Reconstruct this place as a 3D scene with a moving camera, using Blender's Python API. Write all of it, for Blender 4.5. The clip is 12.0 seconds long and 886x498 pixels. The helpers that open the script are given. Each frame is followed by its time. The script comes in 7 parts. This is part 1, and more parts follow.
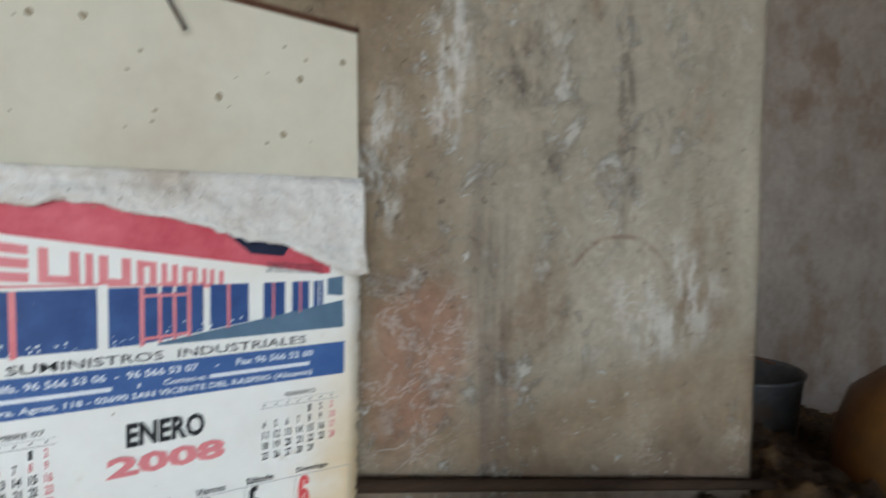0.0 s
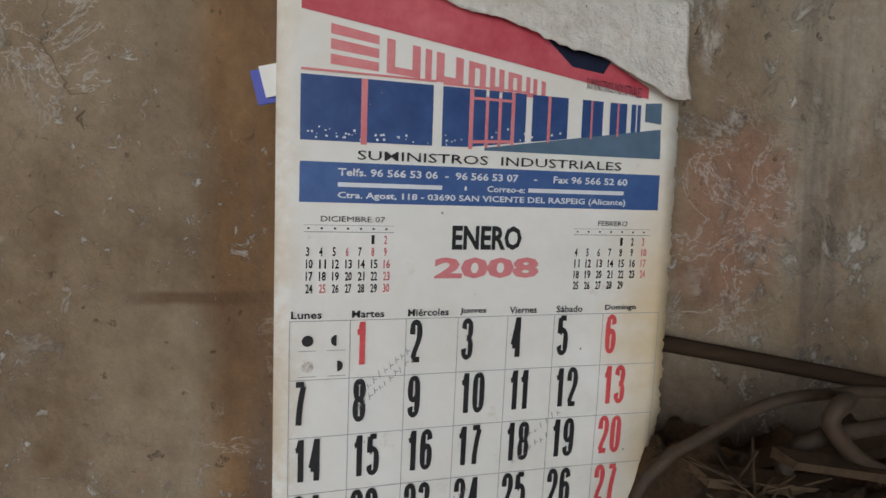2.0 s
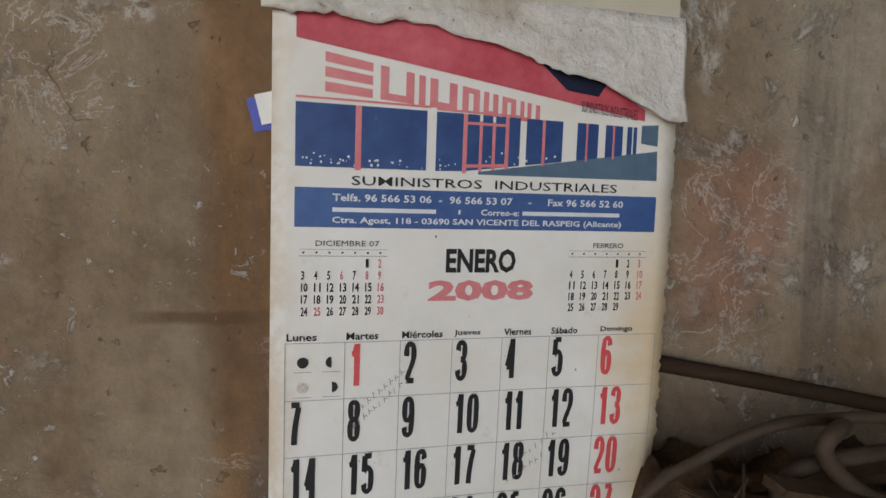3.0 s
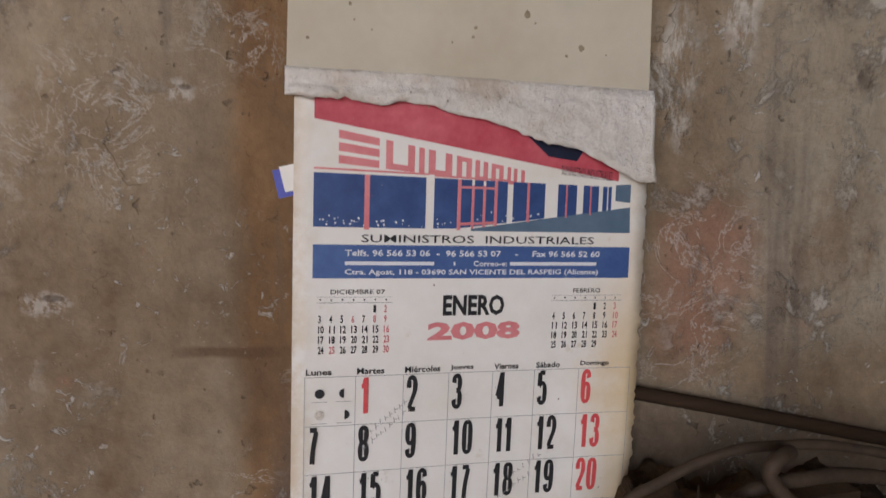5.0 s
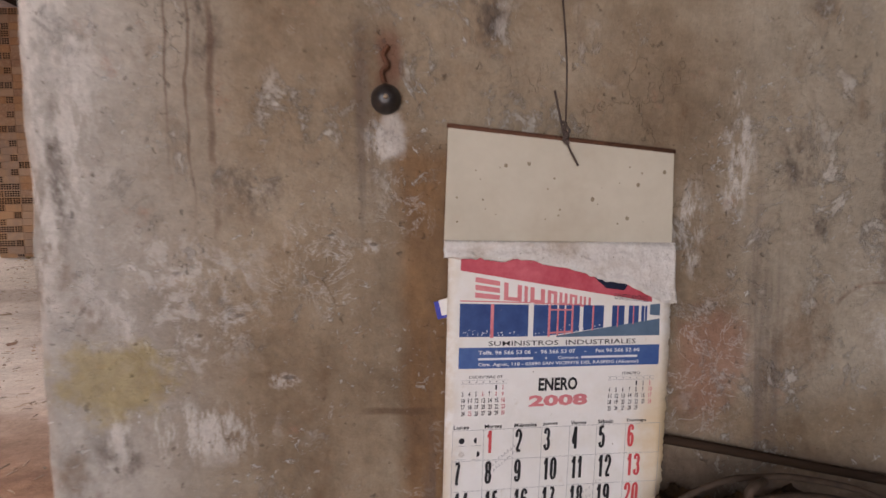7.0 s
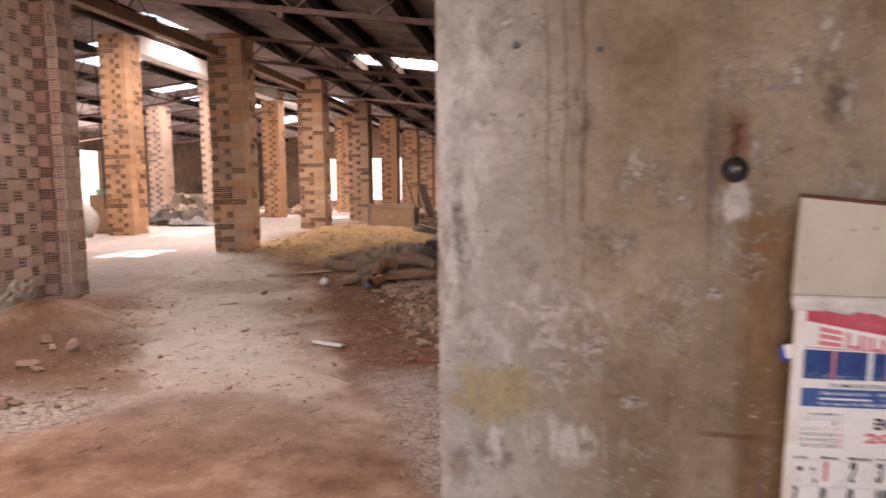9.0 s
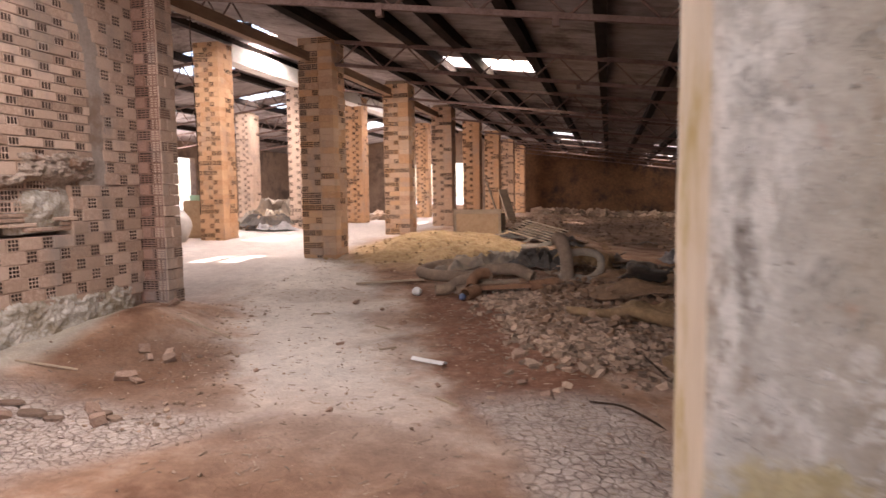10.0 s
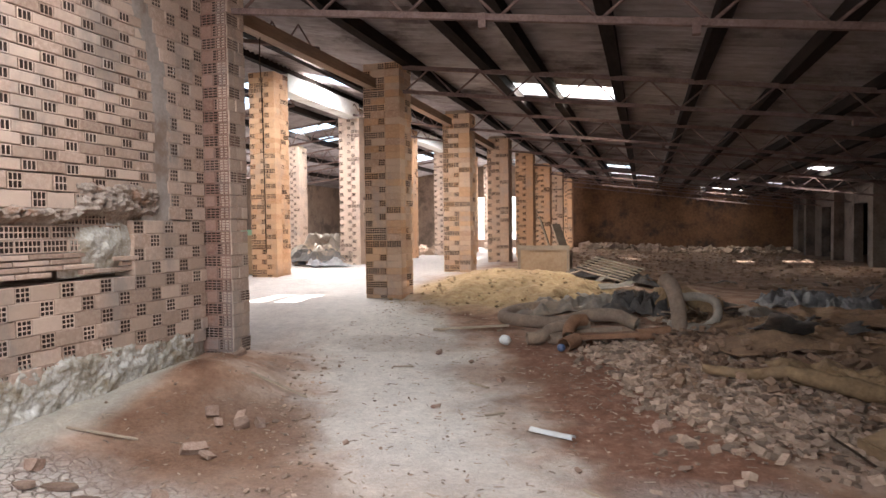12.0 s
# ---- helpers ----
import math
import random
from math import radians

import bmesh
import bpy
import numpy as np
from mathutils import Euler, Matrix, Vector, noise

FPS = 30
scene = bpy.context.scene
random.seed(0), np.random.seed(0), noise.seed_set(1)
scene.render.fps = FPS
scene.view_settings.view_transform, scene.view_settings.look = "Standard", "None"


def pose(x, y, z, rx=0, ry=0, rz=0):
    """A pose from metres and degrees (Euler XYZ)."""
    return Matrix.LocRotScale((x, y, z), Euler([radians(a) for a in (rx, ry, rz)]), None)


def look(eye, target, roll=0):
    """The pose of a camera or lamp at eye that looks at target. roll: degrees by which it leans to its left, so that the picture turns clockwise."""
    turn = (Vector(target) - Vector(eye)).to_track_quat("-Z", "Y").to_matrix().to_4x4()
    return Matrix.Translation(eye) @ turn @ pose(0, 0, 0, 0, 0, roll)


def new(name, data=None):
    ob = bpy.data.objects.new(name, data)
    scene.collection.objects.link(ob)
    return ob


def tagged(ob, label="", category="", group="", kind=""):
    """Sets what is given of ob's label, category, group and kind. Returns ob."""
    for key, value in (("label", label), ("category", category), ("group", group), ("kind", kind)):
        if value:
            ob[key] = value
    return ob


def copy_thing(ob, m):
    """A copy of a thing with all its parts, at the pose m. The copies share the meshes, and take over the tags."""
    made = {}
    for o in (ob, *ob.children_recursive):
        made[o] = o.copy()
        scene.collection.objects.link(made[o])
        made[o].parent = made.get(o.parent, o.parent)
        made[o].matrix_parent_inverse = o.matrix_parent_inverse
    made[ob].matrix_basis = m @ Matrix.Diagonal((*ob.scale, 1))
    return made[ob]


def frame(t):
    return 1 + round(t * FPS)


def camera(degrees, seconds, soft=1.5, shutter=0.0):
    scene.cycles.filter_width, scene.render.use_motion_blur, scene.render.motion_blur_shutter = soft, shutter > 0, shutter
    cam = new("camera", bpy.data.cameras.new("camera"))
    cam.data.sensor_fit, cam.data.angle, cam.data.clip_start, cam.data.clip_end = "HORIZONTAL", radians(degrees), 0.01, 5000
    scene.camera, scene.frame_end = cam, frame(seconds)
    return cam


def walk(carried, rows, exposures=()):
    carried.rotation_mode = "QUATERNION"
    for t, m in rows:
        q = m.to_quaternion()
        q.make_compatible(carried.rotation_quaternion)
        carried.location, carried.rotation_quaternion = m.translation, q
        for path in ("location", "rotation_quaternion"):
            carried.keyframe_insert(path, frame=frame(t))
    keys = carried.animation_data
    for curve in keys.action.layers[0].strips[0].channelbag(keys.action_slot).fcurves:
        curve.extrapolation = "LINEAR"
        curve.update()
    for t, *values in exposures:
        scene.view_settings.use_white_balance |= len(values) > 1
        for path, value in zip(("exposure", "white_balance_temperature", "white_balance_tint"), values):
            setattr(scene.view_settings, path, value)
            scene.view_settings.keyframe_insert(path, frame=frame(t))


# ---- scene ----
cam = camera(68.7, 12.0, soft=1.5, shutter=0.5)
PATH = [
    (0, (0.835, 0.371, 1.161), (1.809, 2.105, 0.957), -0.3),
    (0.5, (0.807, 0.423, 1.07), (1.579, 2.257, 0.867), -0.4),
    (1, (0.776, 0.424, 0.994), (1.36, 2.327, 0.802), -0.5),
    (1.5, (0.74, 0.424, 0.979), (1.202, 2.36, 0.778), -0.3),
    (2, (0.736, 0.426, 0.979), (1.12, 2.378, 0.777), -0.3),
    (2.5, (0.75, 0.418, 0.986), (1.088, 2.378, 0.776), -0.3),
    (3, (0.761, 0.417, 1.004), (1.08, 2.38, 0.794), -0.3),
    (5, (0.771, 0.323, 1.06), (1.03, 2.296, 0.864), -0.5),
    (5.5, (0.747, 0.261, 1.119), (0.99, 2.237, 0.93), -0.6),
    (6, (0.691, 0.17, 1.192), (0.917, 2.149, 1.012), -0.6),
    (6.5, (0.678, 0.112, 1.224), (0.879, 2.093, 1.04), -0.7),
    (6.7, (0.647, 0.052, 1.238), (0.833, 2.035, 1.06), -0.8),
    (8.3, (0.466, -0.357, 1.348), (0.514, 1.634, 1.167), -0.8),
    (8.5, (0.405, -0.357, 1.351), (0.362, 1.635, 1.171), -0.7),
    (9, (0.205, -0.293, 1.391), (-0.065, 1.68, 1.206), -0.7),
    (9.5, (0.039, -0.148, 1.38), (-0.357, 1.804, 1.203), -0.7),
    (10, (-0.144, 0.09, 1.404), (-0.638, 2.021, 1.237), -0.8),
    (10.5, (-0.387, 0.253, 1.426), (-0.945, 2.169, 1.286), -0.7),
    (11, (-0.619, 0.402, 1.436), (-1.194, 2.315, 1.331), -0.6),
    (11.5, (-0.791, 0.609, 1.428), (-1.376, 2.52, 1.347), -0.7),
    (12, (-0.98, 0.767, 1.438), (-1.571, 2.676, 1.376), -0.7),
]
GATE, NEAR, AISLE, MAIN, SIDE = 66.0, 84.0, 140.0, 20.0, 330.0
EXPOSURES = [(0.0, 1.95, 6000, 2), (0.6, 1.8, 6300, 3), (1.2, 1.50, 6450, 5), (3.0, 1.42, 6650, 8), (5.0, 1.47, 6800, 16), (6.5, 1.53, 6900, 21), (8.5, 1.64, 7050, 26), (9.2, 1.66, 7150, 28), (10.5, 1.86, 6550, 18), (12.0, 1.93, 5950, 9)]
walk(cam, [(t, look(eye, target, roll)) for t, eye, target, roll in PATH], EXPOSURES)

# ---- world, sun, large lights ----
SUN_FROM = Vector((-0.10, 0.34, 0.93)).normalized()
world = bpy.data.worlds.new("sky")
scene.world = world
world.use_nodes = True
wn = world.node_tree.nodes
sky = wn.new("ShaderNodeTexSky")
sky.sky_type = "NISHITA"
sky.sun_disc = False
sky.sun_elevation = math.asin(SUN_FROM.z)
sky.sun_rotation = math.atan2(SUN_FROM.x, SUN_FROM.y)
world.node_tree.links.new(sky.outputs[0], wn["Background"].inputs[0])
wn["Background"].inputs[1].default_value = 0.15
sun_data = bpy.data.lights.new("sun", "SUN")
sun_data.energy, sun_data.angle, sun_data.color = 4.5, radians(0.6), (1.0, 0.95, 0.88)
sun = new("sun", sun_data)
sun.matrix_world = look(SUN_FROM * 40, (0, 0, 0))


def daylight(name, eye, target, width, height, watts, colour=(1, 1, 1)):
    data = bpy.data.lights.new(name, "AREA")
    data.shape, data.size, data.size_y, data.energy, data.color = "RECTANGLE", width, height, watts, colour
    ob = new(name, data)
    ob.matrix_world = look(eye, target)
    return ob


# daylight that comes in through the unseen gate behind and the openings of the aisle and side hall
WARM, COOL = (1.0, 0.96, 0.92), (0.95, 0.97, 1.0)
daylight("gate_daylight", (-1.4, -4.3, 1.7), (-1.4, 4, 1.2), 4.6, 3.0, GATE, COOL)
# Added fill lamp under an unseen roof hole, to brighten near floor and wall.
daylight("near_roof_daylight", (-2.7, 2.9, 3.95), (-2.7, 2.9, 0), 3.0, 2.4, NEAR, WARM)
# The two gaps past y 29 are added, to brighten the side hall.
for x, y, w, h, watts in ((-6.9, 11.5, 0.9, 0.95, AISLE * 0.45), (-7.9, 14.6, 0.9, 0.95, AISLE * 0.5), (-6.8, 22.6, 1.5, 2.4, AISLE * 0.7), (-10.4, 15.7, 1.6, 0.9, AISLE * 0.35),
                          (-11.5, 20.2, 1.6, 1.0, AISLE * 0.35), (-10.4, 24.9, 1.6, 0.9, AISLE * 0.35), (-10.4, 10.7, 1.6, 0.9, AISLE * 0.35), (-11.0, 30.0, 2.6, 1.8, AISLE), (-6.9, 31.4, 1.4, 1.8, AISLE * 0.7)):
    z = 4.2 + 0.25 * (-5.1 - x) if x > -8.6 else 5.05 - 0.12 * (-8.6 - x)
    daylight("roof_gap_daylight", (x, y, z), (x, y, 0), w, h, watts, WARM)
for x, y, w, h in ((-2.4, 12.5, 1.9, 0.95), (-1.9, 30.0, 1.8, 0.9), (4.1, 22.0, 0.9, 0.95), (2.6, 34.6, 1.8, 0.9)):
    daylight("main_roof_daylight", (x, y, 3.6 - 0.13 * x), (x, y, 0), w, h, MAIN * (2.6 if y < 20 else 0.8), WARM)
daylight("end_window_daylight", (-9.6, 36.5, 2.0), (-9.6, 20, 0.8), 4.6, 2.2, SIDE * 0.5, WARM)
daylight("side_window_daylight", (-18.1, 20.0, 2.0), (-8, 19.0, 1.4), 9.0, 2.2, SIDE, WARM)


# ---- materials ----
class Nodes:
    """A small wrapper to wire procedural node materials."""

    def __init__(self, name):
        self.m = bpy.data.materials.new(name)
        self.m.use_nodes = True
        self.t = self.m.node_tree
        self.b = self.t.nodes["Principled BSDF"]
        self.pos = self.add("ShaderNodeNewGeometry").outputs["Position"]

    def add(self, kind):
        return self.t.nodes.new(kind)

    def put(self, socket, value):
        if isinstance(value, (int, float)):
            socket.default_value = value
        elif isinstance(value, tuple):
            socket.default_value = (*value, 1) if len(value) == 3 and len(socket.default_value) == 4 else value
        else:
            self.t.links.new(value, socket)

    def math(self, op, a, b=0.0, clamp=False):
        n = self.add("ShaderNodeMath")
        n.operation, n.use_clamp = op, clamp
        self.put(n.inputs[0], a)
        self.put(n.inputs[1], b)
        return n.outputs[0]

    def noise(self, scale, detail=5, rough=0.6, stretch=(1, 1, 1), offset=(0, 0, 0), warp=0.0):
        mp = self.add("ShaderNodeMapping")
        self.put(mp.inputs["Vector"], self.pos)
        mp.inputs["Scale"].default_value = stretch
        mp.inputs["Location"].default_value = offset
        n = self.add("ShaderNodeTexNoise")
        n.inputs["Scale"].default_value = scale
        n.inputs["Detail"].default_value = detail
        n.inputs["Roughness"].default_value = rough
        n.inputs["Distortion"].default_value = warp
        self.put(n.inputs["Vector"], mp.outputs[0])
        return n.outputs["Fac"]

    def voronoi(self, scale, feature="DISTANCE_TO_EDGE", stretch=(1, 1, 1)):
        bend = self.add("ShaderNodeTexNoise")
        bend.inputs["Scale"].default_value = scale * 0.8
        self.put(bend.inputs["Vector"], self.pos)
        away = self.add("ShaderNodeVectorMath")
        away.operation = "MULTIPLY_ADD"
        self.put(away.inputs[0], bend.outputs["Color"])
        away.inputs[1].default_value = (0.9 / scale,) * 3
        self.put(away.inputs[2], self.pos)
        mp = self.add("ShaderNodeMapping")
        self.put(mp.inputs["Vector"], away.outputs[0])
        mp.inputs["Scale"].default_value = stretch
        n = self.add("ShaderNodeTexVoronoi")
        n.feature = feature
        n.inputs["Scale"].default_value = scale
        self.put(n.inputs["Vector"], mp.outputs[0])
        return n.outputs["Distance"]

    def step(self, value, lo, hi):
        n = self.add("ShaderNodeMapRange")
        n.interpolation_type = "SMOOTHSTEP"
        self.put(n.inputs["Value"], value)
        n.inputs["From Min"].default_value, n.inputs["From Max"].default_value = lo, hi
        return n.outputs["Result"]

    def axis(self, which):
        n = self.add("ShaderNodeSeparateXYZ")
        self.put(n.inputs[0], self.pos)
        return n.outputs["XYZ".index(which)]

    def near(self, value, centre, inner, outer):
        """1 close to centre, 0 past outer."""
        d = self.math("ABSOLUTE", self.math("SUBTRACT", value, centre))
        return self.math("SUBTRACT", 1.0, self.step(d, inner, outer))

    def mix(self, fac, a, b, mode="MIX"):
        n = self.add("ShaderNodeMix")
        n.data_type, n.blend_type = "RGBA", mode
        self.put(n.inputs[0], fac)
        self.put(n.inputs[6], a)
        self.put(n.inputs[7], b)
        return n.outputs[2]

    def ramp(self, fac, *stops):
        n = self.add("ShaderNodeValToRGB")
        while len(n.color_ramp.elements) < len(stops):
            n.color_ramp.elements.new(0.5)
        for e, (p, c) in zip(n.color_ramp.elements, stops):
            e.position, e.color = p, (*c, 1)
        self.put(n.inputs[0], fac)
        return n.outputs[0]

    def random(self):
        return self.add("ShaderNodeObjectInfo").outputs["Random"]

    def island(self):
        return self.add("ShaderNodeNewGeometry").outputs["Random Per Island"]

    def vary(self, colour, rnd, amount):
        """Lightens and darkens a colour piece by piece."""
        n = self.add("ShaderNodeHueSaturation")
        self.put(n.inputs["Color"], colour)
        self.put(n.inputs["Value"], self.math("ADD", 1 - amount, self.math("MULTIPLY", rnd, 2 * amount)))
        return n.outputs[0]

    def done(self, colour, rough=0.85, bump=None, strength=0.4, distance=0.01, metal=0.0, spec=0.3):
        self.put(self.b.inputs["Base Color"], colour)
        self.put(self.b.inputs["Roughness"], rough)
        self.put(self.b.inputs["Metallic"], metal)
        self.put(self.b.inputs["Specular IOR Level"], spec)
        if bump is not None:
            n = self.add("ShaderNodeBump")
            n.inputs["Strength"].default_value, n.inputs["Distance"].default_value = strength, distance
            self.put(n.inputs["Height"], bump)
            self.put(self.b.inputs["Normal"], n.outputs[0])
        return self.m


def plain(name, dark, light, scale=6.0, rough=0.8, bump=0.3, metal=0.0, stretch=(1, 1, 1), vary=0.0, dirt=None, spec=0.3, isle=False):
    """A two-scale material: grain between two colours, with blotches of dirt."""
    k = Nodes(name)
    grain = k.noise(scale * 6, 6, 0.65, stretch)
    blot = k.noise(scale, 4, 0.6, stretch, (3.1, 1.7, 0.4))
    c = k.ramp(k.math("ADD", k.math("MULTIPLY", grain, 0.5), k.math("MULTIPLY", blot, 0.5)), (0.32, dark), (0.68, light))
    if dirt:
        c = k.mix(k.step(k.noise(scale * 0.45, 6, 0.7, (1, 1, 1), (7, 2, 5)), 0.48, 0.68), c, dirt)
    if vary:
        c = k.vary(c, k.island() if isle else k.random(), vary)
    return k.done(c, rough, grain, bump, 0.006, metal, spec)


def brick_material(name, base, light, dirt):
    k = Nodes(name)
    r = k.random()
    c = k.mix(r, base, light)
    c = k.mix(k.step(k.noise(30, 5, 0.7), 0.35, 0.75), c, light)
    c = k.mix(k.step(k.noise(2.2, 6, 0.7, (1, 1, 0.6)), 0.46, 0.72), c, dirt)
    c = k.vary(c, k.noise(240, 2, 0.5), 0.18)
    return k.done(c, 0.9, k.noise(90, 6, 0.7), 0.5, 0.005, 0, 0.2)


M_BRICK = brick_material("fired_brick", (0.48, 0.25, 0.125), (0.64, 0.40, 0.235), (0.43, 0.30, 0.215))
M_BRICK_WARM = brick_material("weathered_brick", (0.44, 0.26, 0.165), (0.62, 0.43, 0.29), (0.43, 0.32, 0.245))
M_CRUMBLE = plain("crumbling_mortar", (0.13, 0.075, 0.045), (0.48, 0.40, 0.33), 9, 0.95, 1.0, dirt=(0.24, 0.12, 0.065))
M_BRICK_PALE = brick_material("dusty_brick", (0.39, 0.26, 0.19), (0.57, 0.42, 0.32), (0.33, 0.265, 0.22))
M_BRICK_DUST = brick_material("dust_grey_brick", (0.30, 0.195, 0.14), (0.46, 0.33, 0.245), (0.29, 0.225, 0.18))
M_BRICK_DARK = brick_material("dark_brick", (0.20, 0.105, 0.075), (0.33, 0.20, 0.15), (0.22, 0.18, 0.16))
M_MORTAR = plain("grey_mortar", (0.20, 0.16, 0.13), (0.36, 0.31, 0.27), 5, 0.95, 0.6)
M_PLASTER = plain("dirty_plaster", (0.27, 0.215, 0.18), (0.44, 0.37, 0.315), 5, 0.92, 0.8, dirt=(0.24, 0.165, 0.12))
M_ROOF = plain("fibre_cement_sheet", (0.16, 0.13, 0.122), (0.38, 0.335, 0.325), 1.2, 0.95, 0.4, stretch=(0.3, 1, 1), dirt=(0.085, 0.065, 0.06), spec=0.05)
M_SOOT_SHADE = plain("sooty_timber_shade", (0.012, 0.009, 0.008), (0.034, 0.025, 0.021), 3, 0.95, 0.5, stretch=(1, 0.15, 1), spec=0.03)
M_STEEL = plain("rusty_steel", (0.085, 0.05, 0.04), (0.22, 0.15, 0.13), 8, 0.8, 0.4, 0.0, spec=0.1)
M_FARWALL = plain("far_brick_wall", (0.075, 0.034, 0.018), (0.20, 0.10, 0.048), 1.6, 0.92, 0.5, dirt=(0.035, 0.024, 0.021))
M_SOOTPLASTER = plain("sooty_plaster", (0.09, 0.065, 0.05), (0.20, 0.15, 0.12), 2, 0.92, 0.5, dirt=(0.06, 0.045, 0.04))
M_GRIMY = plain("grimy_brickwork", (0.13, 0.085, 0.06), (0.27, 0.19, 0.14), 1.6, 0.95, 0.6, dirt=(0.09, 0.065, 0.05))
M_WHITE = plain("lime_washed_concrete", (0.62, 0.59, 0.54), (0.80, 0.78, 0.74), 2, 0.9, 0.3, dirt=(0.5, 0.44, 0.38))


def concrete_slab_material():
    """Old cast concrete: ochre-brown grime, lime bloom, chips, drips, rust and one moss-yellow patch."""
    k = Nodes("stained_concrete")
    x, z = k.axis("X"), k.axis("Z")
    wob = k.math("MULTIPLY", k.math("SUBTRACT", k.noise(5, 4, 0.6), 0.5), 0.10)
    rag = k.math("MULTIPLY", k.math("SUBTRACT", k.noise(24, 6, 0.7), 0.5), 0.9)
    xs = k.math("ADD", x, wob)

    def spot(cx, cz, rx, rz, rough=1.0):
        """A ragged blotch: 1 inside, 0 outside."""
        dx, dz = k.math("DIVIDE", k.math("SUBTRACT", xs, cx), rx), k.math("DIVIDE", k.math("SUBTRACT", z, cz), rz)
        r = k.math("SQRT", k.math("ADD", k.math("MULTIPLY", dx, dx), k.math("MULTIPLY", dz, dz)))
        return k.math("SUBTRACT", 1.0, k.step(k.math("ADD", r, k.math("MULTIPLY", rag, rough)), 0.45, 1.1))

    def lay(c, mask, amount, colour):
        return k.mix(k.math("MULTIPLY", mask, amount), c, colour)

    c = k.ramp(k.noise(3.4, 8, 0.68), (0.30, (0.150, 0.100, 0.058)), (0.48, (0.255, 0.192, 0.127)), (0.60, (0.310, 0.248, 0.175)), (0.74, (0.385, 0.320, 0.240)))
    # shutter-board streaks, tall and faint
    c = k.vary(c, k.noise(9, 5, 0.65, (1, 1, 0.12), (4, 1, 2)), 0.30)
    # greyer and paler towards the outer end
    washed = k.math("MULTIPLY", k.math("SUBTRACT", 1.0, k.step(xs, 0.02, 0.42)), 0.8)
    c = k.mix(washed, c, k.ramp(k.noise(4.5, 8, 0.68), (0.3, (0.285, 0.268, 0.238)), (0.5, (0.40, 0.383, 0.348)), (0.7, (0.53, 0.512, 0.475))))
    # paler concrete towards the inner end, above the heap
    dry = k.math("MULTIPLY", k.step(xs, 1.12, 1.34), k.step(k.math("ADD", z, wob), 0.82, 0.95))
    c = k.mix(k.math("MULTIPLY", dry, 0.62), c, k.ramp(k.noise(6, 8, 0.7, (1, 1, 0.4)), (0.3, (0.31, 0.27, 0.205)), (0.7, (0.50, 0.455, 0.37))))
    # brown and brick-red blotches
    c = lay(c, k.step(k.noise(5.5, 7, 0.7, (1, 1, 0.7), (4, 0, 2)), 0.53, 0.70), 0.62, (0.150, 0.085, 0.043))
    c = lay(c, k.step(k.noise(11, 6, 0.75, (1, 1, 1), (1, 3, 8)), 0.60, 0.72), 0.45, (0.33, 0.175, 0.115))
    c = lay(c, spot(1.19, 0.94, 0.09, 0.13), 0.5, (0.30, 0.13, 0.085))
    # darker ragged band above the heap; shade put into the slab's colour
    low_shade = k.math("MULTIPLY", k.step(x, 0.98, 1.08), k.math("SUBTRACT", 1.0, k.step(k.math("ADD", k.math("ADD", z, k.math("MULTIPLY", x, 0.16)), k.math("MULTIPLY", wob, 1.6)), 0.93, 1.05)))
    c = lay(c, low_shade, 0.8, k.ramp(k.noise(17, 7, 0.7), (0.3, (0.055, 0.035, 0.024)), (0.7, (0.17, 0.12, 0.085))))
    # rust stain that runs down beside the calendar
    stain = k.math("MULTIPLY", k.near(k.math("ADD", x, k.math("MULTIPLY", wob, 0.6)), 0.690, 0.040, 0.085), k.math("SUBTRACT", 1.0, k.step(k.math("ADD", z, k.math("MULTIPLY", wob, 0.5)), 1.31, 1.37)))
    c = lay(c, stain, 0.85, k.ramp(k.noise(13, 6, 0.65, (1, 1, 0.5)), (0.3, (0.105, 0.050, 0.020)), (0.7, (0.25, 0.138, 0.060))))
    c = lay(c, k.math("MULTIPLY", k.near(k.math("ADD", z, k.math("MULTIPLY", wob, 0.3)), 0.866, 0.003, 0.009), k.near(x, 0.62, 0.03, 0.08)), 0.7, (0.10, 0.055, 0.028))
    # lime bloom: ragged pale crusts, crisp flecks and fine webs
    bloom = k.math("MULTIPLY", k.step(k.noise(13, 10, 0.8, (1, 1, 0.8), (2, 5, 1), 0.4), 0.53, 0.60), k.step(k.noise(2.8, 4, 0.6, (1, 1, 1), (9, 1, 4)), 0.46, 0.62))
    c = lay(c, bloom, 0.60, (0.56, 0.53, 0.48))
    fleck = k.math("MULTIPLY", k.step(k.noise(46, 8, 0.78, (1, 1, 1), (8, 3, 2), 0.8), 0.585, 0.625), k.step(k.noise(5, 4, 0.6, (1, 1, 1), (1, 7, 3)), 0.48, 0.60))
    c = lay(c, fleck, 0.75, (0.62, 0.60, 0.56))
    web = k.math("SUBTRACT", 1.0, k.step(k.math("ABSOLUTE", k.math("SUBTRACT", k.noise(16, 8, 0.7, (1, 1, 1), (3, 9, 5), 0.8), 0.5)), 0.002, 0.016))
    webs = k.math("MULTIPLY", web, k.math("MAXIMUM", k.step(k.noise(3.1, 3, 0.5, (1, 1, 1), (7, 7, 1)), 0.58, 0.66), spot(1.18, 0.93, 0.12, 0.17, 0.6)))
    c = lay(c, webs, 0.55, (0.55, 0.52, 0.48))
    # lime runs at the inner side of the calendar, and a lime crust at the outer end
    lime = k.step(k.noise(20, 8, 0.78, (1, 1, 0.35), (5, 2, 6)), 0.46, 0.56)
